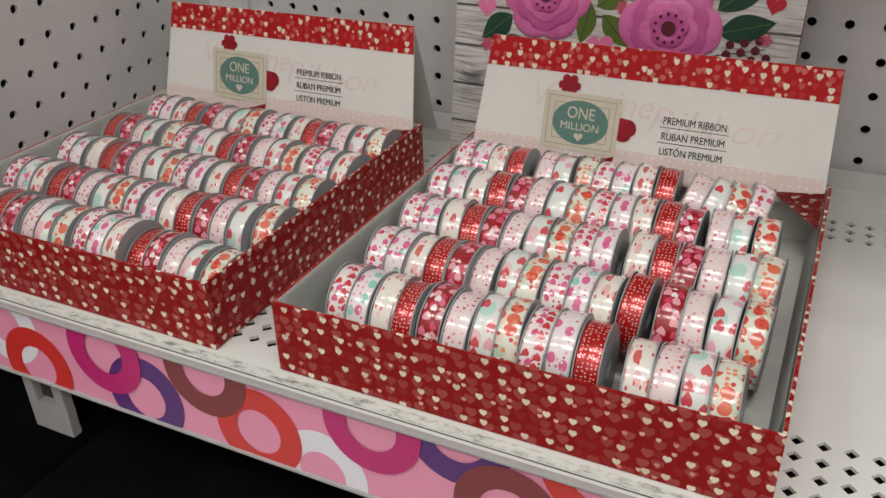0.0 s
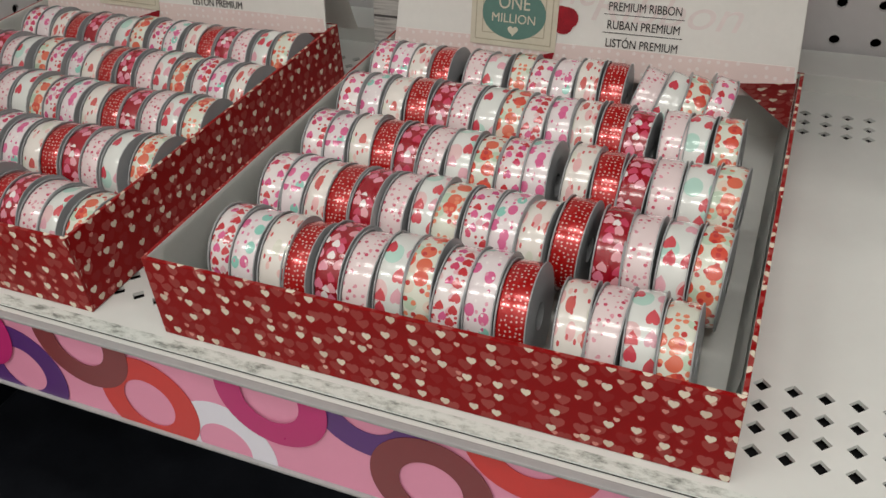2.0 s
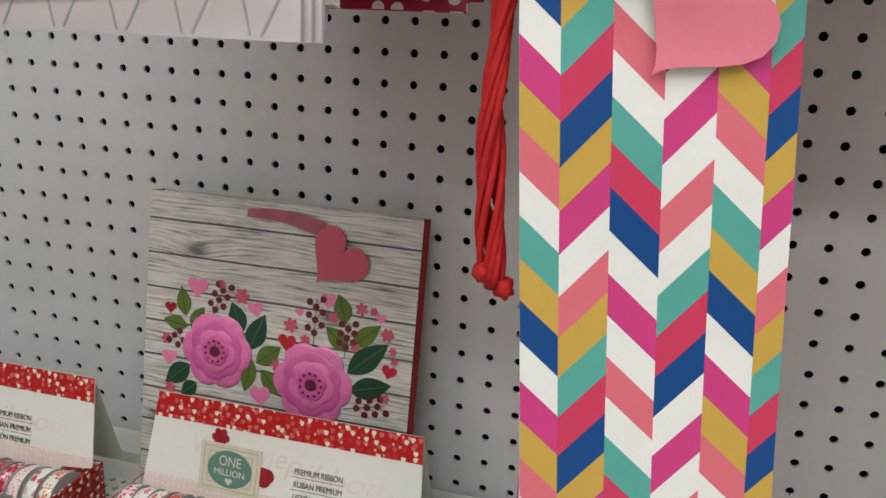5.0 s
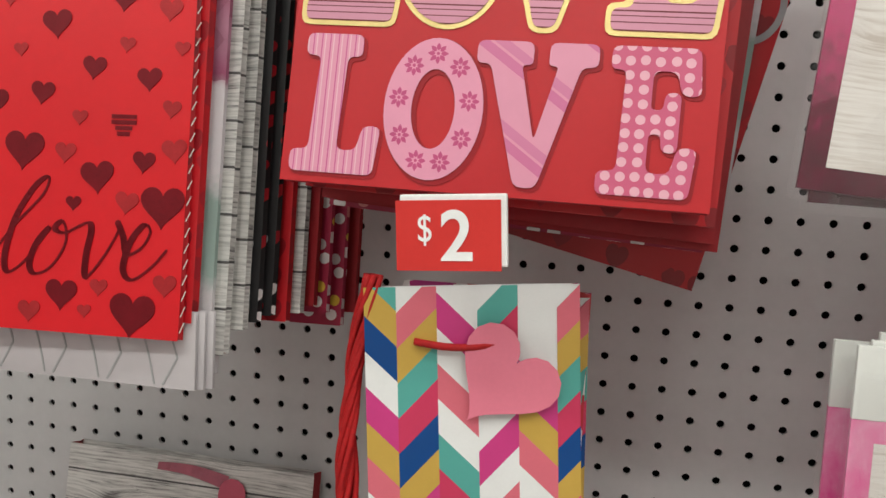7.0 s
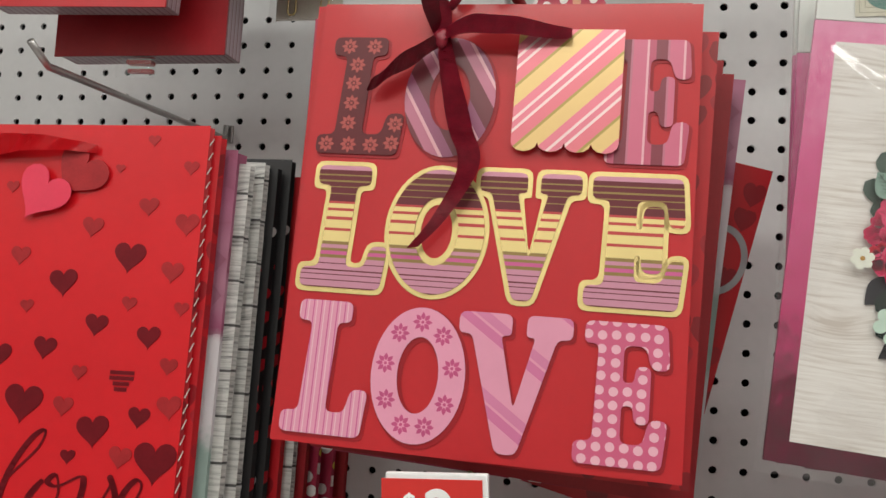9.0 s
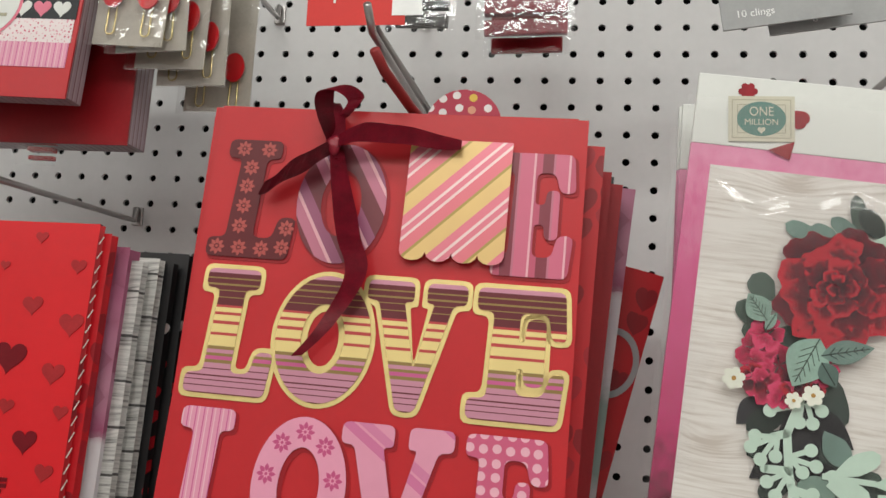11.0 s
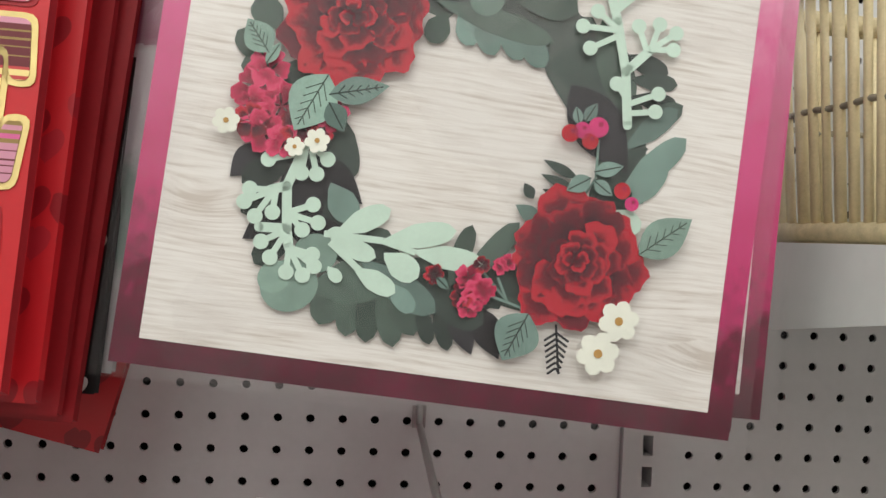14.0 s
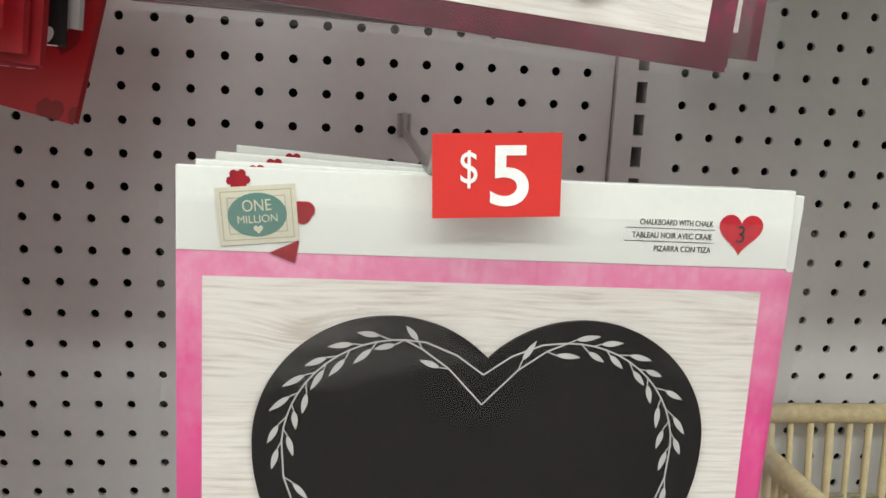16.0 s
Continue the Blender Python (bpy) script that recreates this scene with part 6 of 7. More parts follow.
def twig(ob, stems, tips, w):
    """A berried twig: thick stems, then side branches that end in round berries."""
    tw = new("printed_twig")
    tw.parent = ob
    for a, b, c, d in stems:
        bm = bmesh.new()
        strip_line(bm, [(a, b), (c, d)], 0.0046, w, 0.0001)
        shape(bm, circle(c, d, 0.0023, 12), w, 0.0001)
        shape(bm, circle(a, b, 0.0023, 12), w, 0.0001)
        part("stem", bm, W_SAGE, tw)
    for i, (a, b, c, d) in enumerate(tips):
        bm = bmesh.new()
        strip_line(bm, [(a, b), (c, d)], 0.0029, w + 0.000004 * i, 0.0001)
        shape(bm, circle(c, d, 0.0037, 16), w + 0.0001 + 0.000004 * i, 0.0001)
        part("berry_branch", bm, W_SAGE, tw)


GREENS = (W_DARK, W_MID, W_GREY, W_BLACK, W_PALE, W_SAGE)
# leaves: root u, v, length, width, turn, tone
CROWN_LEAVES = ((0.0898, 0.1903, 0.0319, 0.0109, 103, 1), (0.0698, 0.1898, 0.0262, 0.0126, 158, 2), (0.0782, 0.1912, 0.0204, 0.0114, 155, 2), (0.0894, 0.1931, 0.0230, 0.0115, 146, 2), (0.1007, 0.1951, 0.0230, 0.0144, 128, 0), (0.1045, 0.1987, 0.0271, 0.0110, 90, 0), (0.1173, 0.2008, 0.0262, 0.0128, 73, 0), (0.132, 0.2004, 0.0273, 0.0122, 69, 1), (0.1263, 0.1994, 0.0239, 0.0116, 77, 1), (0.1476, 0.1942, 0.0288, 0.0123, 79, 1), (0.1571, 0.1898, 0.0291, 0.0123, 75, 1), (0.167, 0.1826, 0.0336, 0.0135, 76, 1), (0.1406, 0.2019, 0.0469, 0.0263, -20, 1))
INNER_LEAVES = ((0.121, 0.175, 0.0170, 0.0144, -112, 1), (0.1267, 0.1759, 0.0174, 0.0133, -57, 2), (0.1353, 0.1773, 0.0224, 0.0134, -59, 2), (0.1472, 0.1764, 0.0226, 0.0134, -55, 2), (0.1562, 0.1749, 0.0245, 0.0146, -50, 2), (0.1145, 0.1798, 0.0612, 0.0150, -10, 1))
EAST_LEAVES = ((0.1559, 0.1985, 0.1038, 0.0352, -51, 0), (0.1966, 0.1845, 0.0457, 0.0207, -65, 1), (0.2107, 0.1689, 0.0240, 0.0119, -13, 0), (0.2152, 0.1578, 0.0242, 0.0107, 2, 0), (0.2164, 0.149, 0.0243, 0.0106, -1, 0), (0.2161, 0.1283, 0.0344, 0.0141, 37, 1), (0.217, 0.0992, 0.0454, 0.0158, 48, 2), (0.2169, 0.1226, 0.0342, 0.0129, 45, 2), (0.2236, 0.0943, 0.0295, 0.0146, 60, 2), (0.1863, 0.1502, 0.0514, 0.0264, -49, 3))
WEST_LEAVES = ((0.0441, 0.1536, 0.0194, 0.0174, 136, 1), (0.0439, 0.1364, 0.0246, 0.0157, 146, 1), (0.0467, 0.1368, 0.0193, 0.0140, -171, 1), (0.0712, 0.1235, 0.0400, 0.0190, -68, 0), (0.0442, 0.0981, 0.0220, 0.0144, -129, 3), (0.0644, 0.094, 0.0338, 0.0195, -30, 3), (0.0585, 0.096, 0.0283, 0.0167, -142, 0), (0.0579, 0.0817, 0.0263, 0.0155, -140, 0), (0.0623, 0.0711, 0.0288, 0.0155, -140, 3), (0.0635, 0.0629, 0.0267, 0.0155, -127, 0), (0.0589, 0.0932, 0.0450, 0.0223, -74, 3), (0.077, 0.0846, 0.0215, 0.0167, -50, 2), (0.0686, 0.0664, 0.0278, 0.0139, -29, 3))
FOOT_LEAVES = ((0.0883, 0.0467, 0.0301, 0.0183, -103, 1), (0.0942, 0.0447, 0.0312, 0.0145, -89, 1), (0.1029, 0.0431, 0.0312, 0.0139, -87, 1), (0.1085, 0.0438, 0.0336, 0.0145, -74, 1), (0.1113, 0.0442, 0.0303, 0.0157, -59, 1), (0.0736, 0.0335, 0.0392, 0.0248, 16, 1), (0.1268, 0.0351, 0.0216, 0.0095, -68, 0), (0.1352, 0.0362, 0.0245, 0.0101, -69, 0), (0.144, 0.0345, 0.0246, 0.0124, -62, 3), (0.1553, 0.036, 0.0271, 0.0147, -60, 3), (0.1288, 0.041, 0.0331, 0.0197, -23, 0), (0.0962, 0.0506, 0.0445, 0.0178, -27, 2), (0.1117, 0.0415, 0.0180, 0.0112, -43, 2), (0.14, 0.0425, 0.0332, 0.0113, 77, 1), (0.1456, 0.0432, 0.0437, 0.0130, 56, 1))
VEINED_LEAVES = ((0.0694, 0.1353, 0.0314, 0.0237, -113, 4), (0.0709, 0.1258, 0.0289, 0.0135, 17, 2), (0.0404, 0.141, 0.0187, 0.0151, 130, 4), (0.0398, 0.1357, 0.0122, 0.0056, 64, 4), (0.1798, 0.0364, 0.0258, 0.0228, -112, 2), (0.2296, 0.0719, 0.0321, 0.0193, 41, 4), (0.0714, 0.1221, 0.0157, 0.0112, -55, 2), (0.2012, 0.1056, 0.0138, 0.0087, -145, 2), (0.2023, 0.1087, 0.0151, 0.0076, 19, 2), (0.2029, 0.1044, 0.0114, 0.0070, -31, 2), (0.1946, 0.1324, 0.0107, 0.0064, 64, 2), (0.1919, 0.1305, 0.0088, 0.0053, 107, 2), (0.1336, 0.0473, 0.0080, 0.0045, -37, 2))
FERN_LEAVES = ((0.1954, 0.1048, 0.0192, 0.0052, 160, 0), (0.1947, 0.0989, 0.0183, 0.0052, 163, 0), (0.194, 0.093, 0.0158, 0.0052, 165, 0), (0.1751, 0.0917, 0.0088, 0.0058, 128, 0), (0.181, 0.081, 0.0156, 0.0081, 155, 2), (0.1876, 0.0862, 0.0106, 0.0058, 172, 2))
SAGE_LEAVES = ((0.087, 0.1898, 0.0507, 0.0224, 7, 5), (0.0791, 0.0617, 0.0070, 0.0039, 12, 5), (0.0833, 0.0615, 0.0286, 0.0111, 32, 5), (0.106, 0.061, 0.0356, 0.0118, 16, 5), (0.1206, 0.0579, 0.0347, 0.0112, -2, 5), (0.1069, 0.0549, 0.0203, 0.0129, -26, 5), (0.081, 0.0583, 0.0235, 0.0094, -14, 5), (0.094, 0.0461, 0.0231, 0.0100, -23, 5), (0.0816, 0.0452, 0.0096, 0.0061, -41, 5), (0.2135, 0.0914, 0.0178, 0.0117, -26, 5))
ROUND_LEAVES = ((0.1328, 0.1952, 0.0122), (0.1395, 0.1845, 0.0087), (0.1433, 0.1934, 0.0076), (0.0652, 0.0338, 0.0137), (0.0752, 0.0505, 0.0105), (0.0578, 0.037, 0.0082))
SAGE_STEMS = ((0.0779, 0.0604, 0.106, 0.061), (0.106, 0.061, 0.1221, 0.0576), (0.0812, 0.0569, 0.0969, 0.0456))
EAST_TWIG, EAST_TIPS = ((0.2162, 0.1343, 0.2119, 0.1602), (0.2119, 0.1602, 0.2045, 0.1843), (0.2045, 0.1843, 0.1953, 0.2082), (0.2132, 0.1619, 0.2229, 0.1733)), ((0.1994, 0.1999, 0.1787, 0.206), (0.1976, 0.2041, 0.1843, 0.2138), (0.1957, 0.2068, 0.1946, 0.215), (0.1994, 0.1999, 0.1835, 0.1993), (0.2043, 0.1902, 0.2077, 0.2103), (0.2043, 0.1902, 0.2162, 0.2033), (0.2048, 0.1799, 0.1877, 0.1792), (0.204, 0.1812, 0.1941, 0.1877), (0.2052, 0.177, 0.1927, 0.169), (0.2209, 0.1721, 0.2154, 0.1837), (0.2229, 0.1733, 0.2257, 0.1863), (0.2229, 0.1733, 0.2346, 0.1833), (0.2229, 0.1733, 0.2342, 0.1748), (0.2146, 0.1443, 0.2296, 0.152), (0.2152, 0.14, 0.2292, 0.143), (0.2128, 0.1485, 0.2082, 0.1537))
WEST_TWIG, WEST_TIPS = ((0.0633, 0.1009, 0.0575, 0.0803), (0.0575, 0.0803, 0.0604, 0.0596), (0.0604, 0.0596, 0.0625, 0.0515), (0.0575, 0.0803, 0.0502, 0.0773), (0.0603, 0.0602, 0.0474, 0.0592)), ((0.0586, 0.0954, 0.0472, 0.0914), (0.0638, 0.0982, 0.0632, 0.0873), (0.0665, 0.0986, 0.0704, 0.0878), (0.0668, 0.1, 0.0746, 0.0955), (0.0516, 0.0774, 0.0406, 0.0764), (0.0503, 0.0767, 0.0389, 0.07), (0.0516, 0.0769, 0.0448, 0.0639), (0.0528, 0.0782, 0.0526, 0.0669), (0.06, 0.068, 0.0709, 0.0732), (0.0601, 0.0674, 0.0744, 0.065), (0.0601, 0.0674, 0.0675, 0.0606), (0.0591, 0.0589, 0.0493, 0.0525), (0.0601, 0.0582, 0.0545, 0.0457), (0.0625, 0.0515, 0.0739, 0.0498), (0.0633, 0.0516, 0.0755, 0.0444), (0.0635, 0.0503, 0.0707, 0.0395), (0.0625, 0.0515, 0.0629, 0.0399))
BLOSSOMS = ((0.0375, 0.124, 0.0122, 0), (0.0416, 0.1332, 0.0101, 2), (0.036, 0.1152, 0.0094, 0), (0.0496, 0.1173, 0.0112, 2), (0.0432, 0.1044, 0.0111, 0), (0.0371, 0.1083, 0.0083, 1), (0.0535, 0.1009, 0.0089, 0), (0.0593, 0.1089, 0.0095, 1), (0.0721, 0.1174, 0.0095, 0), (0.0703, 0.1105, 0.0073, 1), (0.1491, 0.0494, 0.0068, 0), (0.1531, 0.0414, 0.0074, 0), (0.1467, 0.04, 0.0062, 1), (0.151, 0.0355, 0.0062, 0), (0.1569, 0.0447, 0.0057, 0), (0.1319, 0.0487, 0.0051, 1), (0.1547, 0.0564, 0.0043, 1), (0.1633, 0.057, 0.0043, 0), (0.167, 0.0592, 0.0046, 0))
BERRIES = ((0.1881, 0.1256, 0.0044, 1), (0.1983, 0.1233, 0.0041, 1), (0.1938, 0.1279, 0.0041, 0), (0.2015, 0.1305, 0.0050, 0), (0.2173, 0.1016, 0.0041, 1), (0.2228, 0.0959, 0.0035, 0))
DAISIES = ((0.0255, 0.1062, 0.0066), (0.0686, 0.1032, 0.0062), (0.0586, 0.0988, 0.0050), (0.2241, 0.0386, 0.0104), (0.216, 0.0218, 0.0109))
BUD_STEMS = ((0.1557, 0.0531, 0.169, 0.0407), (0.1632, 0.0513, 0.169, 0.0407), (0.1601, 0.0423, 0.1796, 0.0378), (0.2031, 0.1249, 0.2041, 0.1061), (0.2041, 0.1061, 0.1971, 0.0919))


def wreath_print(ob):
    rng = random.Random(21)
    cu, cv = 0.1385, 0.116
    for lo, hi, mat, ragged, seed in ((0.066, 0.09, W_MID, 0.008, 1), (0.07, 0.088, W_DARK, 0.01, 2)):
        bm = bmesh.new()
        m = 120
        for i in range(m):
            q = []
            for k in (i, i + 1):
                a = 2 * math.pi * k / m
                e = ragged * noise.noise(Vector((5 * math.cos(a), 5 * math.sin(a), seed)))
                o = hi + ragged * noise.noise(Vector((16 * math.cos(a), 16 * math.sin(a), seed + 4)))
                q.append(((lo + e) * math.cos(a), (lo + e) * 0.93 * math.sin(a), o * math.cos(a), o * 0.93 * math.sin(a)))
            shape(bm, [(cu + q[0][0], cv + q[0][1]), (cu + q[0][2], cv + q[0][3]), (cu + q[1][2], cv + q[1][3]), (cu + q[1][0], cv + q[1][1])], 0.00045 + 0.0001 * seed, 0.00005)
        part("printed_foliage", bm, mat, ob)
    level = 0.0009
    for group in (EAST_LEAVES, WEST_LEAVES, CROWN_LEAVES, INNER_LEAVES, FOOT_LEAVES):
        for u, v, le, wi, turn, tone in group:
            bm = bmesh.new()
            shape(bm, blunt_leaf(u, v, le, wi * 0.84, math.radians(turn), 11) if tone != 3 else leaf(u, v, le, wi, math.radians(turn)), level, 0.0002)
            part("printed_leaf", bm, GREENS[tone], ob)
            level += 0.00003
    for u, v, r in ROUND_LEAVES:
        decal(ob, "round_leaf", circle(u, v, r, 28, 0.9, rng.random()), level, W_PALE, t=0.0001)
        level += 0.00003
    for u, v, le, wi, turn, tone in FERN_LEAVES + SAGE_LEAVES:
        decal(ob, "printed_leaf", leaf(u, v, le, wi, math.radians(turn), 11) if tone < 5 else blunt_leaf(u, v, le, wi, math.radians(turn), 11), level, GREENS[tone], t=0.0001)
        level += 0.00003
    for a, b, c, d in SAGE_STEMS:
        bm = bmesh.new()
        strip_line(bm, [(a, b), (c, d)], 0.0032, level, 0.0001)
        part("stem", bm, W_SAGE, ob)
    twig(ob, EAST_TWIG, EAST_TIPS, level + 0.0002)
    twig(ob, WEST_TWIG, WEST_TIPS, level + 0.0002)
    for a, b, c, d in BUD_STEMS:
        bm = bmesh.new()
        strip_line(bm, [(a, b), (c, d)], 0.0012, level + 0.0002, 0.0001)
        part("stem", bm, W_GREY, ob)
    level += 0.0004
    for u, v, r, kind in BLOSSOMS:
        blossom(ob, u, v, r, kind, level, rng)
        level += 0.00004
    ragged_rose(ob, 0.0763, 0.1653, 0.0347, 5, level)
    ragged_rose(ob, 0.2003, 0.0644, 0.0346, 6, level)
    level += 0.0013
    for u, v, le, wi, turn, tone in VEINED_LEAVES:
        t = math.radians(turn)
        decal(ob, "printed_leaf", leaf(u, v, le, wi, t), level, GREENS[tone], t=0.0001)
        bm = bmesh.new()
        strip_line(bm, [(u, v), (u + le * 0.9 * math.cos(t), v + le * 0.9 * math.sin(t))], 0.0007, level + 0.0001, 0.00005)
        if wi > 0.012:
            for k in range(1, 6):
                bu, bv = u + le * 0.15 * k * math.cos(t), v + le * 0.15 * k * math.sin(t)
                for sgn in (-0.7, 0.7):
                    q = wi * (0.42 - 0.05 * k)
                    strip_line(bm, [(bu, bv), (bu + q * math.cos(t + sgn), bv + q * math.sin(t + sgn))], 0.0005, level + 0.00012, 0.00004)
        part("leaf_vein", bm, W_MID if tone != 2 else W_DARK, ob)
        level += 0.00003
    for u, v, r, kind in BERRIES:
        decal(ob, "printed_berry", circle(u, v, r, 18), level, (HOT_BERRY, ROSE_BRIGHT)[kind], t=0.0001)
        decal(ob, "berry_eye", petals(u + 0.2 * r, v + 0.3 * r, r * 0.3, 5, 0.4, n=20), level + 0.0001, BLOSSOM_DEEP, t=0.0001)
    for u, v, r in DAISIES:
        daisy(ob, u, v, r, level)
    bm = bmesh.new()
    for k in range(7):
        strip_line(bm, [(0.1945 + 0.0003 * k, 0.029 - 0.0028 * k), (0.189 + 0.0006 * k, 0.0245 - 0.0026 * k)], 0.0011, level, 0.0001)
        strip_line(bm, [(0.1945 + 0.0003 * k, 0.029 - 0.0028 * k), (0.201 - 0.0004 * k, 0.0255 - 0.0026 * k)], 0.0011, level, 0.0001)
    strip_line(bm, [(0.1937, 0.033), (0.1981, 0.0096)], 0.0011, level, 0.0001)
    part("printed_sprig", bm, W_BLACK, ob)


def heading(ob, iw, ih, lines, number):
    one_million_bill(ob, 0.026, ih + 0.031, 0.0007, 0.038, 0.1)
    for i, s in enumerate(lines):
        v = ih + 0.0335 - 0.0068 * i
        letters("writing", s, 0.0042, INK, ob, iw - 0.03, v, 0.00065, 0.0017 * len(s) + 0.003, "RIGHT")
        if i:
            bm = bmesh.new()
            strip_line(bm, [(iw - 0.076, v + 0.0051), (iw - 0.029, v + 0.0051)], 0.0003, 0.0007, 0.0001)
            part("rule", bm, INK, ob)
    bm = bmesh.new()
    shape(bm, heart(iw - 0.015, ih + 0.03, 0.0118), 0.0007, 0.0002)
    part("number_heart", bm, ROSE_BRIGHT, ob, "red printed heart")
    letters("number", number, 0.0125 if len(number) < 2 else 0.0075, INK, ob, iw - 0.015, ih + 0.026, 0.0012, None, "CENTER")


def wreath_kit(x, y, z, tilt, lean, full):
    ob = thing("wreath_kit", hang(x, y, z, tilt, lean), "paper flower wreath kit in a clear sleeve, pink bordered card", "craft kit", "wreath kits")
    kit_body(ob, IW, IH, BORDER, 0.044, full)
    heading(ob, IW, IH, ("WREATH KIT", "TROUSSE DE COURONNE", "KIT DE GUIRNALDA"), "175")
    if full:
        wreath_print(ob)
    return ob


wreath_kit(0.8505, -0.2655, 1.5475, 2.5, 5.7, True)
for q, (dx, dz, lean) in enumerate(((0.004, -0.001, 5.0), (0.024, -0.004, 3.6), (0.028, -0.008, 2.6), (0.014, -0.008, 2.0), (0.018, -0.006, 1.0))):
    wreath_kit(0.8505 + dx, -0.2575 + 0.012 * q, 1.5475 + dz, 2.0, lean, False)


def chalk_kit(x, y, z, tilt, lean, full):
    ob = thing("chalkboard_kit", hang(x, y, z, tilt, lean), "heart chalkboard kit on pink bordered card in clear sleeve", "craft kit", "chalkboard kits")
    iw, ih = 0.285, 0.25
    kit_body(ob, iw, ih, BORDER_CHALK, 0.041, full)
    heading(ob, iw, ih, ("CHALKBOARD WITH CHALK", "TABLEAU NOIR AVEC CRAIE", "PIZARRA CON TIZA"), "3")
    if full:
        cu = 0.1428

        def half(k, n=40):
            """Right half of the heart from the dip over the lobe to the tip, shrunk by k."""
            pts = []
            for i in range(n + 1):
                a = math.radians(137) - math.radians(137) * i / n
                pts.append((0.05 + 0.068 * math.cos(a), 0.1665 + 0.066 * math.sin(a)))
            for i in range(1, 15):
                t = i / 14
                pts.append((0.118 * (1 - t ** 2.2) ** 0.95, 0.1665 - 0.135 * t))
            return [(k * u, 0.145 + k * (v - 0.145)) for u, v in pts]
        bm = bmesh.new()
        rim = half(1.0)
        shape(bm, [(cu + u, v) for u, v in rim] + [(cu - u, v) for u, v in rim[-2:0:-1]], 0.0005, 0.0025)
        part("heart_board", bm, CHALK_BLACK, ob, "black heart chalkboard")
        for side in (-1, 1):
            line = half(0.865, 60)[20:76:3]
            stem = [(cu - 0.002, 0.187), (cu - 0.002 + side * 0.018, 0.206), (cu - 0.002 + side * 0.032, 0.216)] + [(cu - 0.001 + side * u, v) for u, v in line]
            bm = bmesh.new()
            strip_line(bm, stem, 0.0008, 0.0031, 0.0001)
            strip_line(bm, [(cu - 0.002, 0.203), (cu - 0.002 + side * 0.014, 0.213), (cu - 0.002 + side * 0.03, 0.2195), stem[3]], 0.0008, 0.0031, 0.0001)
            part("chalk_stem", bm, CHALK_GREY, ob)
            rng = random.Random(4 + side)
            for i in range(1, len(stem) - 1):
                (a, b), (c, d) = stem[i], stem[i + 1]
                t = math.atan2(d - b, c - a)
                for k in ((-1,), (1,))[i % 2]:
                    q = t + k * rng.uniform(0.45, 0.75)
                    st = rng.uniform(0.003, 0.006)
                    e = (a + st * math.cos(q), b + st * math.sin(q))
                    bm = bmesh.new()
                    strip_line(bm, [(a, b), e], 0.0006, 0.0031, 0.0001)
                    shape(bm, leaf(*e, rng.uniform(0.01, 0.0135), 0.0031, q - k * 0.25), 0.0031 + 0.00001 * i, 0.0001)
                    part("chalk_leaf", bm, CHALK_GREY, ob)
    return ob


chalk_kit(0.887, -0.262, 1.1485, 1.5, 0.6, True)
for q, (dx, dz, lean) in enumerate(((0.003, 0.002, 1.6), (0.004, 0.0045, 2.8), (0.005, 0.007, 4.2), (-0.001, -0.006, 0.4))):
    chalk_kit(0.887 + dx, -0.2535 + 0.013 * q, 1.1485 + dz, 1.0, lean, False)


# ---- packs above ----
def paper_pad(x, y, z, w, h, d, tilt, lean, top):
    ob = thing("paper_pad", hang(x, y, z, tilt, lean), "thick pad of patterned pink craft paper with scalloped dark band", "paper pad", "paper pads")
    bm = bmesh.new()
    box(bm, 0, w, 0.002, d, 0, h, 0.0008)
    part("page_block", bm, stripes("stacked sheets", [(3, (0.36, 0.27, 0.3)), (1, (0.16, 0.05, 0.08)), (2, (0.42, 0.34, 0.36))], 0.006, 0), ob)
    # the rear pad's cover is a deeper red, with its shade painted in
    bm = bmesh.new()
    box(bm, -0.0005, w + 0.0005, 0.0, 0.0016, -0.002, h + 0.001)
    part("cover", bm, RED_CARD if top else DEEP_RED, ob)
    if top:
        decal(ob, "stripe_panel", [(0.0, 0.022), (w - 0.004, 0.022), (w - 0.004, 0.042), (0, 0.042)], 0.0002, STRIPE_PINK)
        decal(ob, "dot_panel", [(0.0, 0.042), (w - 0.003, 0.042), (w - 0.003, 0.061), (0, 0.061)], 0.0002, RIBBONS[5])
        decal(ob, "dark_band", [(0.0, 0.061), (w - 0.002, 0.061), (w - 0.002, 0.079), (0, 0.079)], 0.0002, BLACK_DECK)
        for i in range(6):
            decal(ob, "paper_heart", heart(w - 0.015 - 0.0165 * i, 0.069, 0.0074), 0.0005, (CARD_WHITE, PINK_TAG)[i % 2])
        decal(ob, "rose_panel", [(0.0, 0.079), (w, 0.079), (w, h), (0, h)], 0.0002, RIBBONS[7])
        decal(ob, "oval_label", circle(0.06, 0.075, 0.042, 36, 0.8), 0.0008, CARD_WHITE, "white oval label")
        bm = bmesh.new()
        ring_shape(bm, 0.06, 0.075, 0.0445, 0.04, 0.8, 0.0007, 0.0002)
        part("oval_rim", bm, PINK_TAG, ob)
        for i in range(3):
            decal(ob, "label_bar", [(0.062, 0.09 - 0.014 * i), (0.093, 0.09 - 0.014 * i), (0.093, 0.0925 - 0.014 * i), (0.062, 0.0925 - 0.014 * i)], 0.0012, BILL_LINE)


paper_pad(0.262, -0.205, 1.835, 0.153, 0.15, 0.022, 4, 2.0, True)
paper_pad(0.29, -0.16, 1.807, 0.152, 0.15, 0.03, 2, 0.5, False)


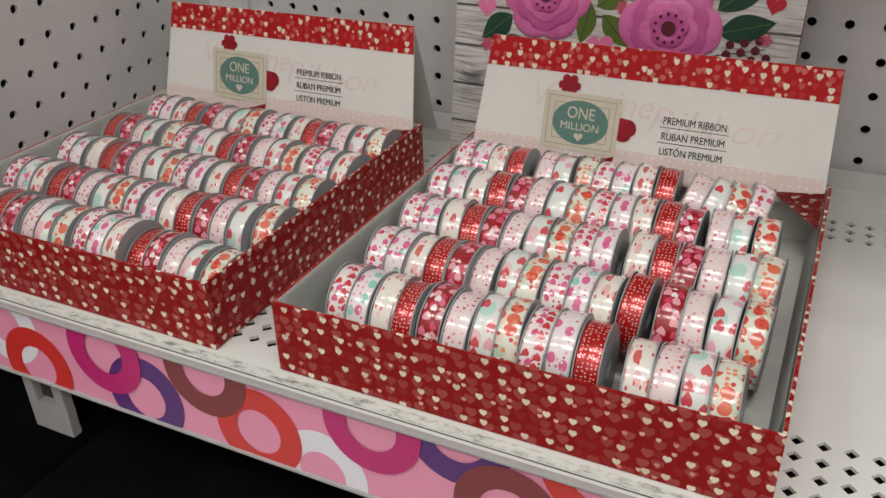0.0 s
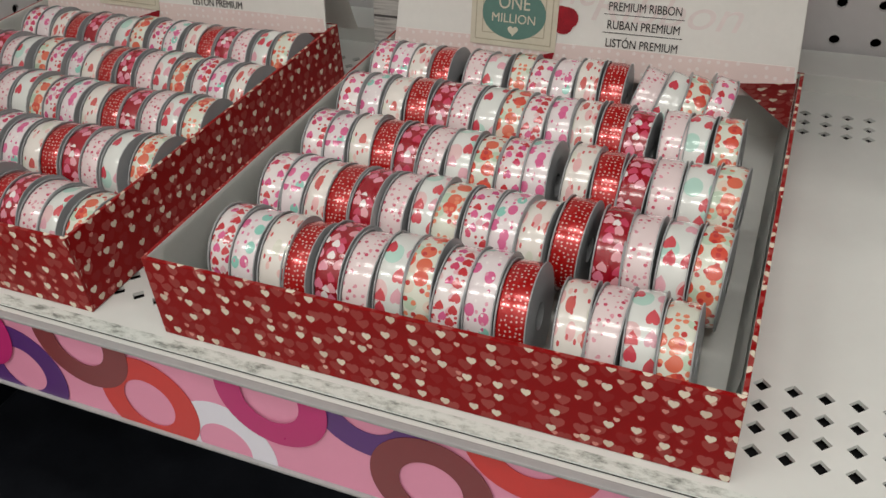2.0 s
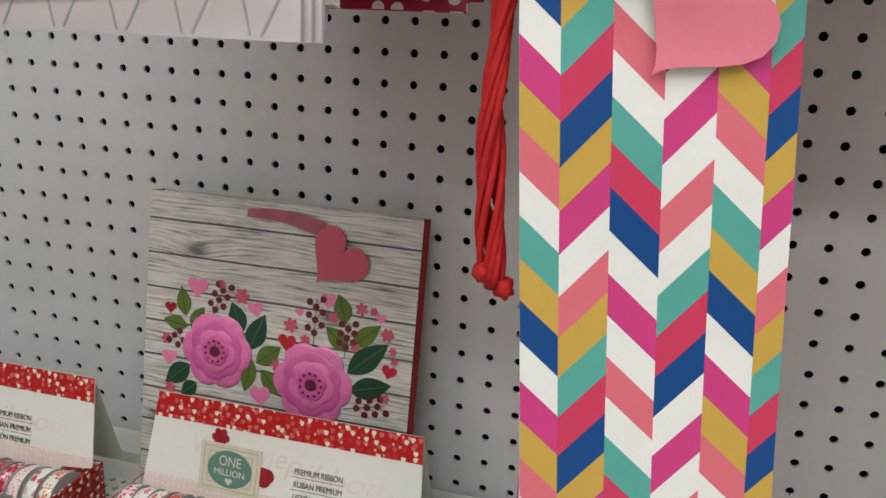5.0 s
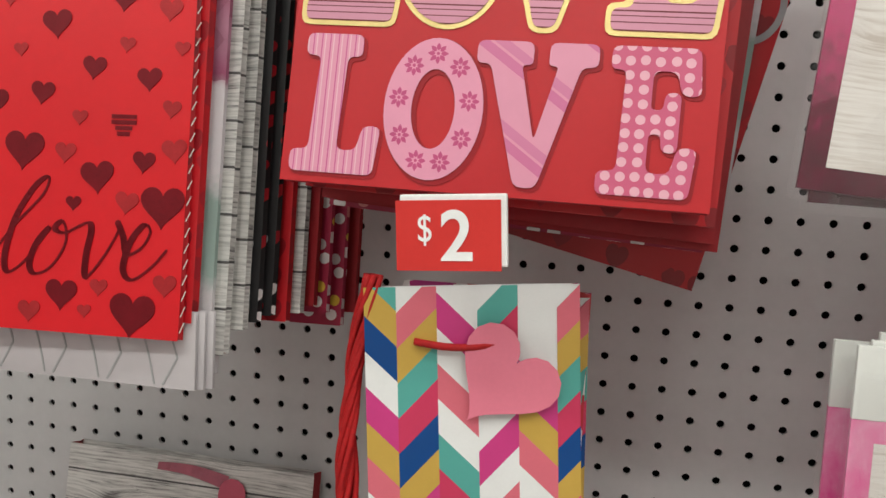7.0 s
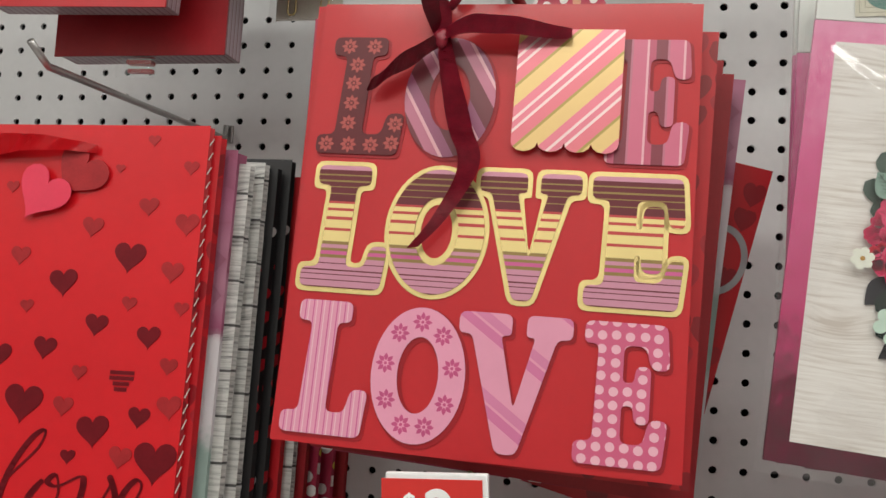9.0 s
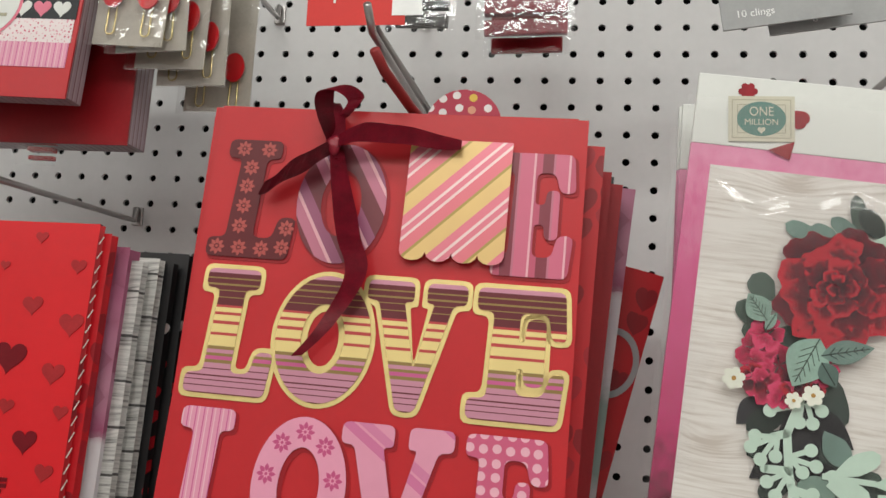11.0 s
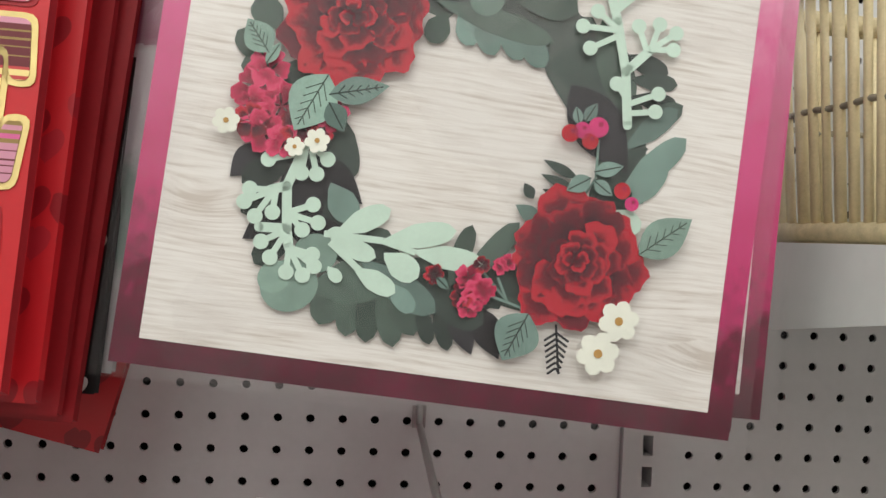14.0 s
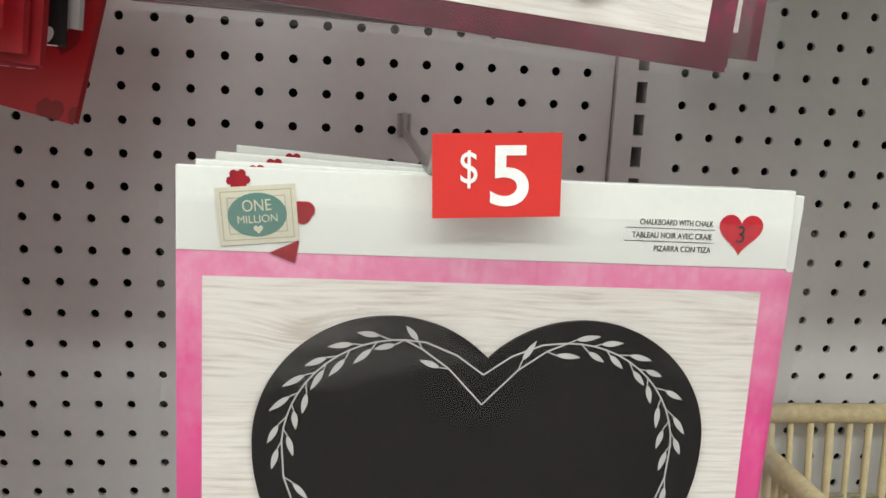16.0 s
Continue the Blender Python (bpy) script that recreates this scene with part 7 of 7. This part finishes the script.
def paper_clip_pack(x, y, z, w, h, tilt, lean, seed):
    rng = random.Random(seed)
    ob = thing("paper_clip_pack", hang(x, y, z, tilt, lean), "clear bag of brass paper clips with red felt hearts", "craft pack", "paper clip packs")
    bm = bmesh.new()
    box(bm, 0.004, w - 0.004, 0.002, 0.0028, 0.004, h)
    part("card", bm, PACK_CARD, ob)
    bm = bmesh.new()
    n = 6
    g = [[bm.verts.new((w * i / n, -0.005 - 0.002 * math.sin(2.3 * i + 1.1 * k + seed), h * k / n)) for i in range(n + 1)] for k in range(n + 1)]
    for k in range(n):
        for i in range(n):
            bm.faces.new((g[k][i], g[k][i + 1], g[k + 1][i + 1], g[k + 1][i]))
    part("clear_bag", bm, FILM_SOFT, ob, "clear plastic bag", smooth=True)
    for i in range(2):
        u = w * (0.28 + 0.44 * i)
        v = 0.006 + rng.uniform(0, 0.006)
        bm = bmesh.new()
        pts = [(u - 0.003, 0, v + 0.028)]
        for s in range(9):
            a = math.pi + math.pi * s / 8
            pts.append((u + 0.0035 * math.cos(a), 0, v + 0.004 + 0.0035 * math.sin(a)))
        pts.append((u + 0.003, 0, v + 0.03))
        tube(bm, pts, 0.0007, 6)
        part("clip", bm, GOLD, ob, "brass wire clip", smooth=True)
        decal(ob, "felt_shape", circle(u, v + 0.034, 0.009, 20, 1.4), 0.002, BRIGHT_RED, "red felt shape", 0.0015)


for q, (px, py, pz, lean) in enumerate(((0.417, -0.19, 1.873, 3), (0.432, -0.18, 1.869, -2), (0.44, -0.165, 1.862, 1), (0.452, -0.15, 1.852, -1), (0.462, -0.12, 1.84, 0))):
    paper_clip_pack(px, py, pz, 0.066, 0.12, 2, lean, q)


def soft_pack(x, y, z, w, h, mat, label, seed):
    rng = random.Random(seed)
    ob = thing("craft_pack", hang(x, y, z, 3, rng.uniform(-3, 3)), label, "craft pack", "dark red packs")
    for i in range(5):
        bm = bmesh.new()
        box(bm, 0.006, w - 0.006, -0.001 - 0.003 * (i % 2), 0.004, 0.006 + i * h / 6, 0.004 + (i + 0.9) * h / 6, 0.0015)
        part("folded_piece", bm, mat, ob)
    bm = bmesh.new()
    n = 6
    g = [[bm.verts.new((w * i / n, -0.007 - 0.0025 * math.sin(2.7 * i + 1.9 * k + seed), h * k / n)) for i in range(n + 1)] for k in range(n + 1)]
    for k in range(n):
        for i in range(n):
            bm.faces.new((g[k][i], g[k][i + 1], g[k + 1][i + 1], g[k + 1][i]))
    part("clear_bag", bm, FILM_SOFT, ob, "clear plastic bag", smooth=True)


soft_pack(0.712, -0.125, 1.9, 0.078, 0.1, SATIN_WINE, "clear bag of folded wine red glitter pieces", 3)
soft_pack(0.716, -0.105, 1.893, 0.07, 0.1, DEEP_RED, "clear bag of folded deep red pieces", 4)
soft_pack(0.64, -0.13, 1.906, 0.055, 0.09, INK, "clear bag with dark strips", 5)
soft_pack(0.345, -0.15, 1.787, 0.035, 0.04, RED_CARD, "small clear bag of red pieces", 6)
for q in range(2):
    ob = thing("cling_pack", hang(0.897 + 0.035 * q, -0.15 + 0.01 * q, 1.9, 2, -8), "hanging grey header card of window clings", "craft pack", "cling packs")
    bm = bmesh.new()
    box(bm, 0, 0.09, 0, 0.002, 0, 0.06)
    part("card", bm, GREY_PLASTIC, ob)
    letters("writing", "10 clings", 0.008, SIGN_WHITE, ob, 0.01, 0.008, 0.0002)


# ---- the next bay: shelf with cane baskets ----
def side_shelf():
    x0, z = 1.2165, 1.607
    ob = thing("steel_shelf", pose(0, 0, 0), "white steel shelf with folded front edge in the next bay", "shelf", "steel shelves")
    bm = bmesh.new()
    box(bm, x0, x0 + 0.86, -0.3, -0.004, z - 0.004, z, 0.001)
    part("deck", bm, SHELF_STEEL, ob)
    bm = bmesh.new()
    for xa in (x0 - 0.0045, x0 - 0.0015):
        bm.faces.new([bm.verts.new(c) for c in ((xa, -0.302, z), (xa, -0.004, z), (xa, -0.004, z - 0.075), (xa, -0.302, z - 0.036))])
    part("side_bracket", bm, SHELF_STEEL, ob)
    bm = bmesh.new()
    box(bm, x0, x0 + 0.86, -0.304, -0.3, z - 0.035, z, 0.001)
    part("front_lip", bm, SHELF_STEEL, ob)


side_shelf()


def cane_basket(x, y, z, w, d, h, turn, label):
    ob = thing("cane_basket", pose(x, y, z, 0, 0, turn), label, "basket", "cane baskets")
    for zz, name, r, mat in ((0.006, "base_rim", 0.0065, BAMBOO_RIM), (h, "top_rim", 0.0085, BAMBOO_RIM), (h * 0.5, "twine_ring", 0.0022, TWINE)):
        bm = bmesh.new()
        k = 1 + 0.1 * zz / h
        ring = [(-w / 2 * k, -d / 2 * k), (w / 2 * k, -d / 2 * k), (w / 2 * k, d / 2 * k), (-w / 2 * k, d / 2 * k)]
        pts = []
        for a, b in zip(ring, ring[1:] + ring[:1]):
            for s in range(8):
                pts.append((a[0] + (b[0] - a[0]) * s / 8, a[1] + (b[1] - a[1]) * s / 8, zz + (0.0015 * math.sin(3 * s) if "twine" in name else 0)))
        tube(bm, pts + pts[:1], r, 8)
        part(name, bm, mat, ob, smooth=True)
    n = 17
    for side in range(4):
        for i in range(n):
            s = (i + 0.5) / n - 0.5
            px, py = ((s * w, -d / 2), (w / 2, s * d), (s * w, d / 2), (-w / 2, s * d))[side]
            bm = bmesh.new()
            tube(bm, [(px, py, 0.004), (px * 1.05, py * 1.05, h * 0.5), (px * 1.1, py * 1.1, h)], 0.0027 + 0.0005 * ((i * 7) % 3), 7)
            part("cane_stick", bm, BAMBOO, ob, smooth=True)


cane_basket(1.36, -0.16, 1.6085, 0.24, 0.2, 0.165, 8, "open basket of upright pale cane sticks tied with twine")
block("shelf_low_east", (1.2165, 2.08, -0.3, -0.004, 1.07, 1.076), SHELF_STEEL, "white steel shelf in the next bay under a basket", "shelf", 0.001)
cane_basket(1.43, -0.13, 1.0775, 0.28, 0.2, 0.15, 0, "wide open basket of pale cane sticks on the lower shelf")
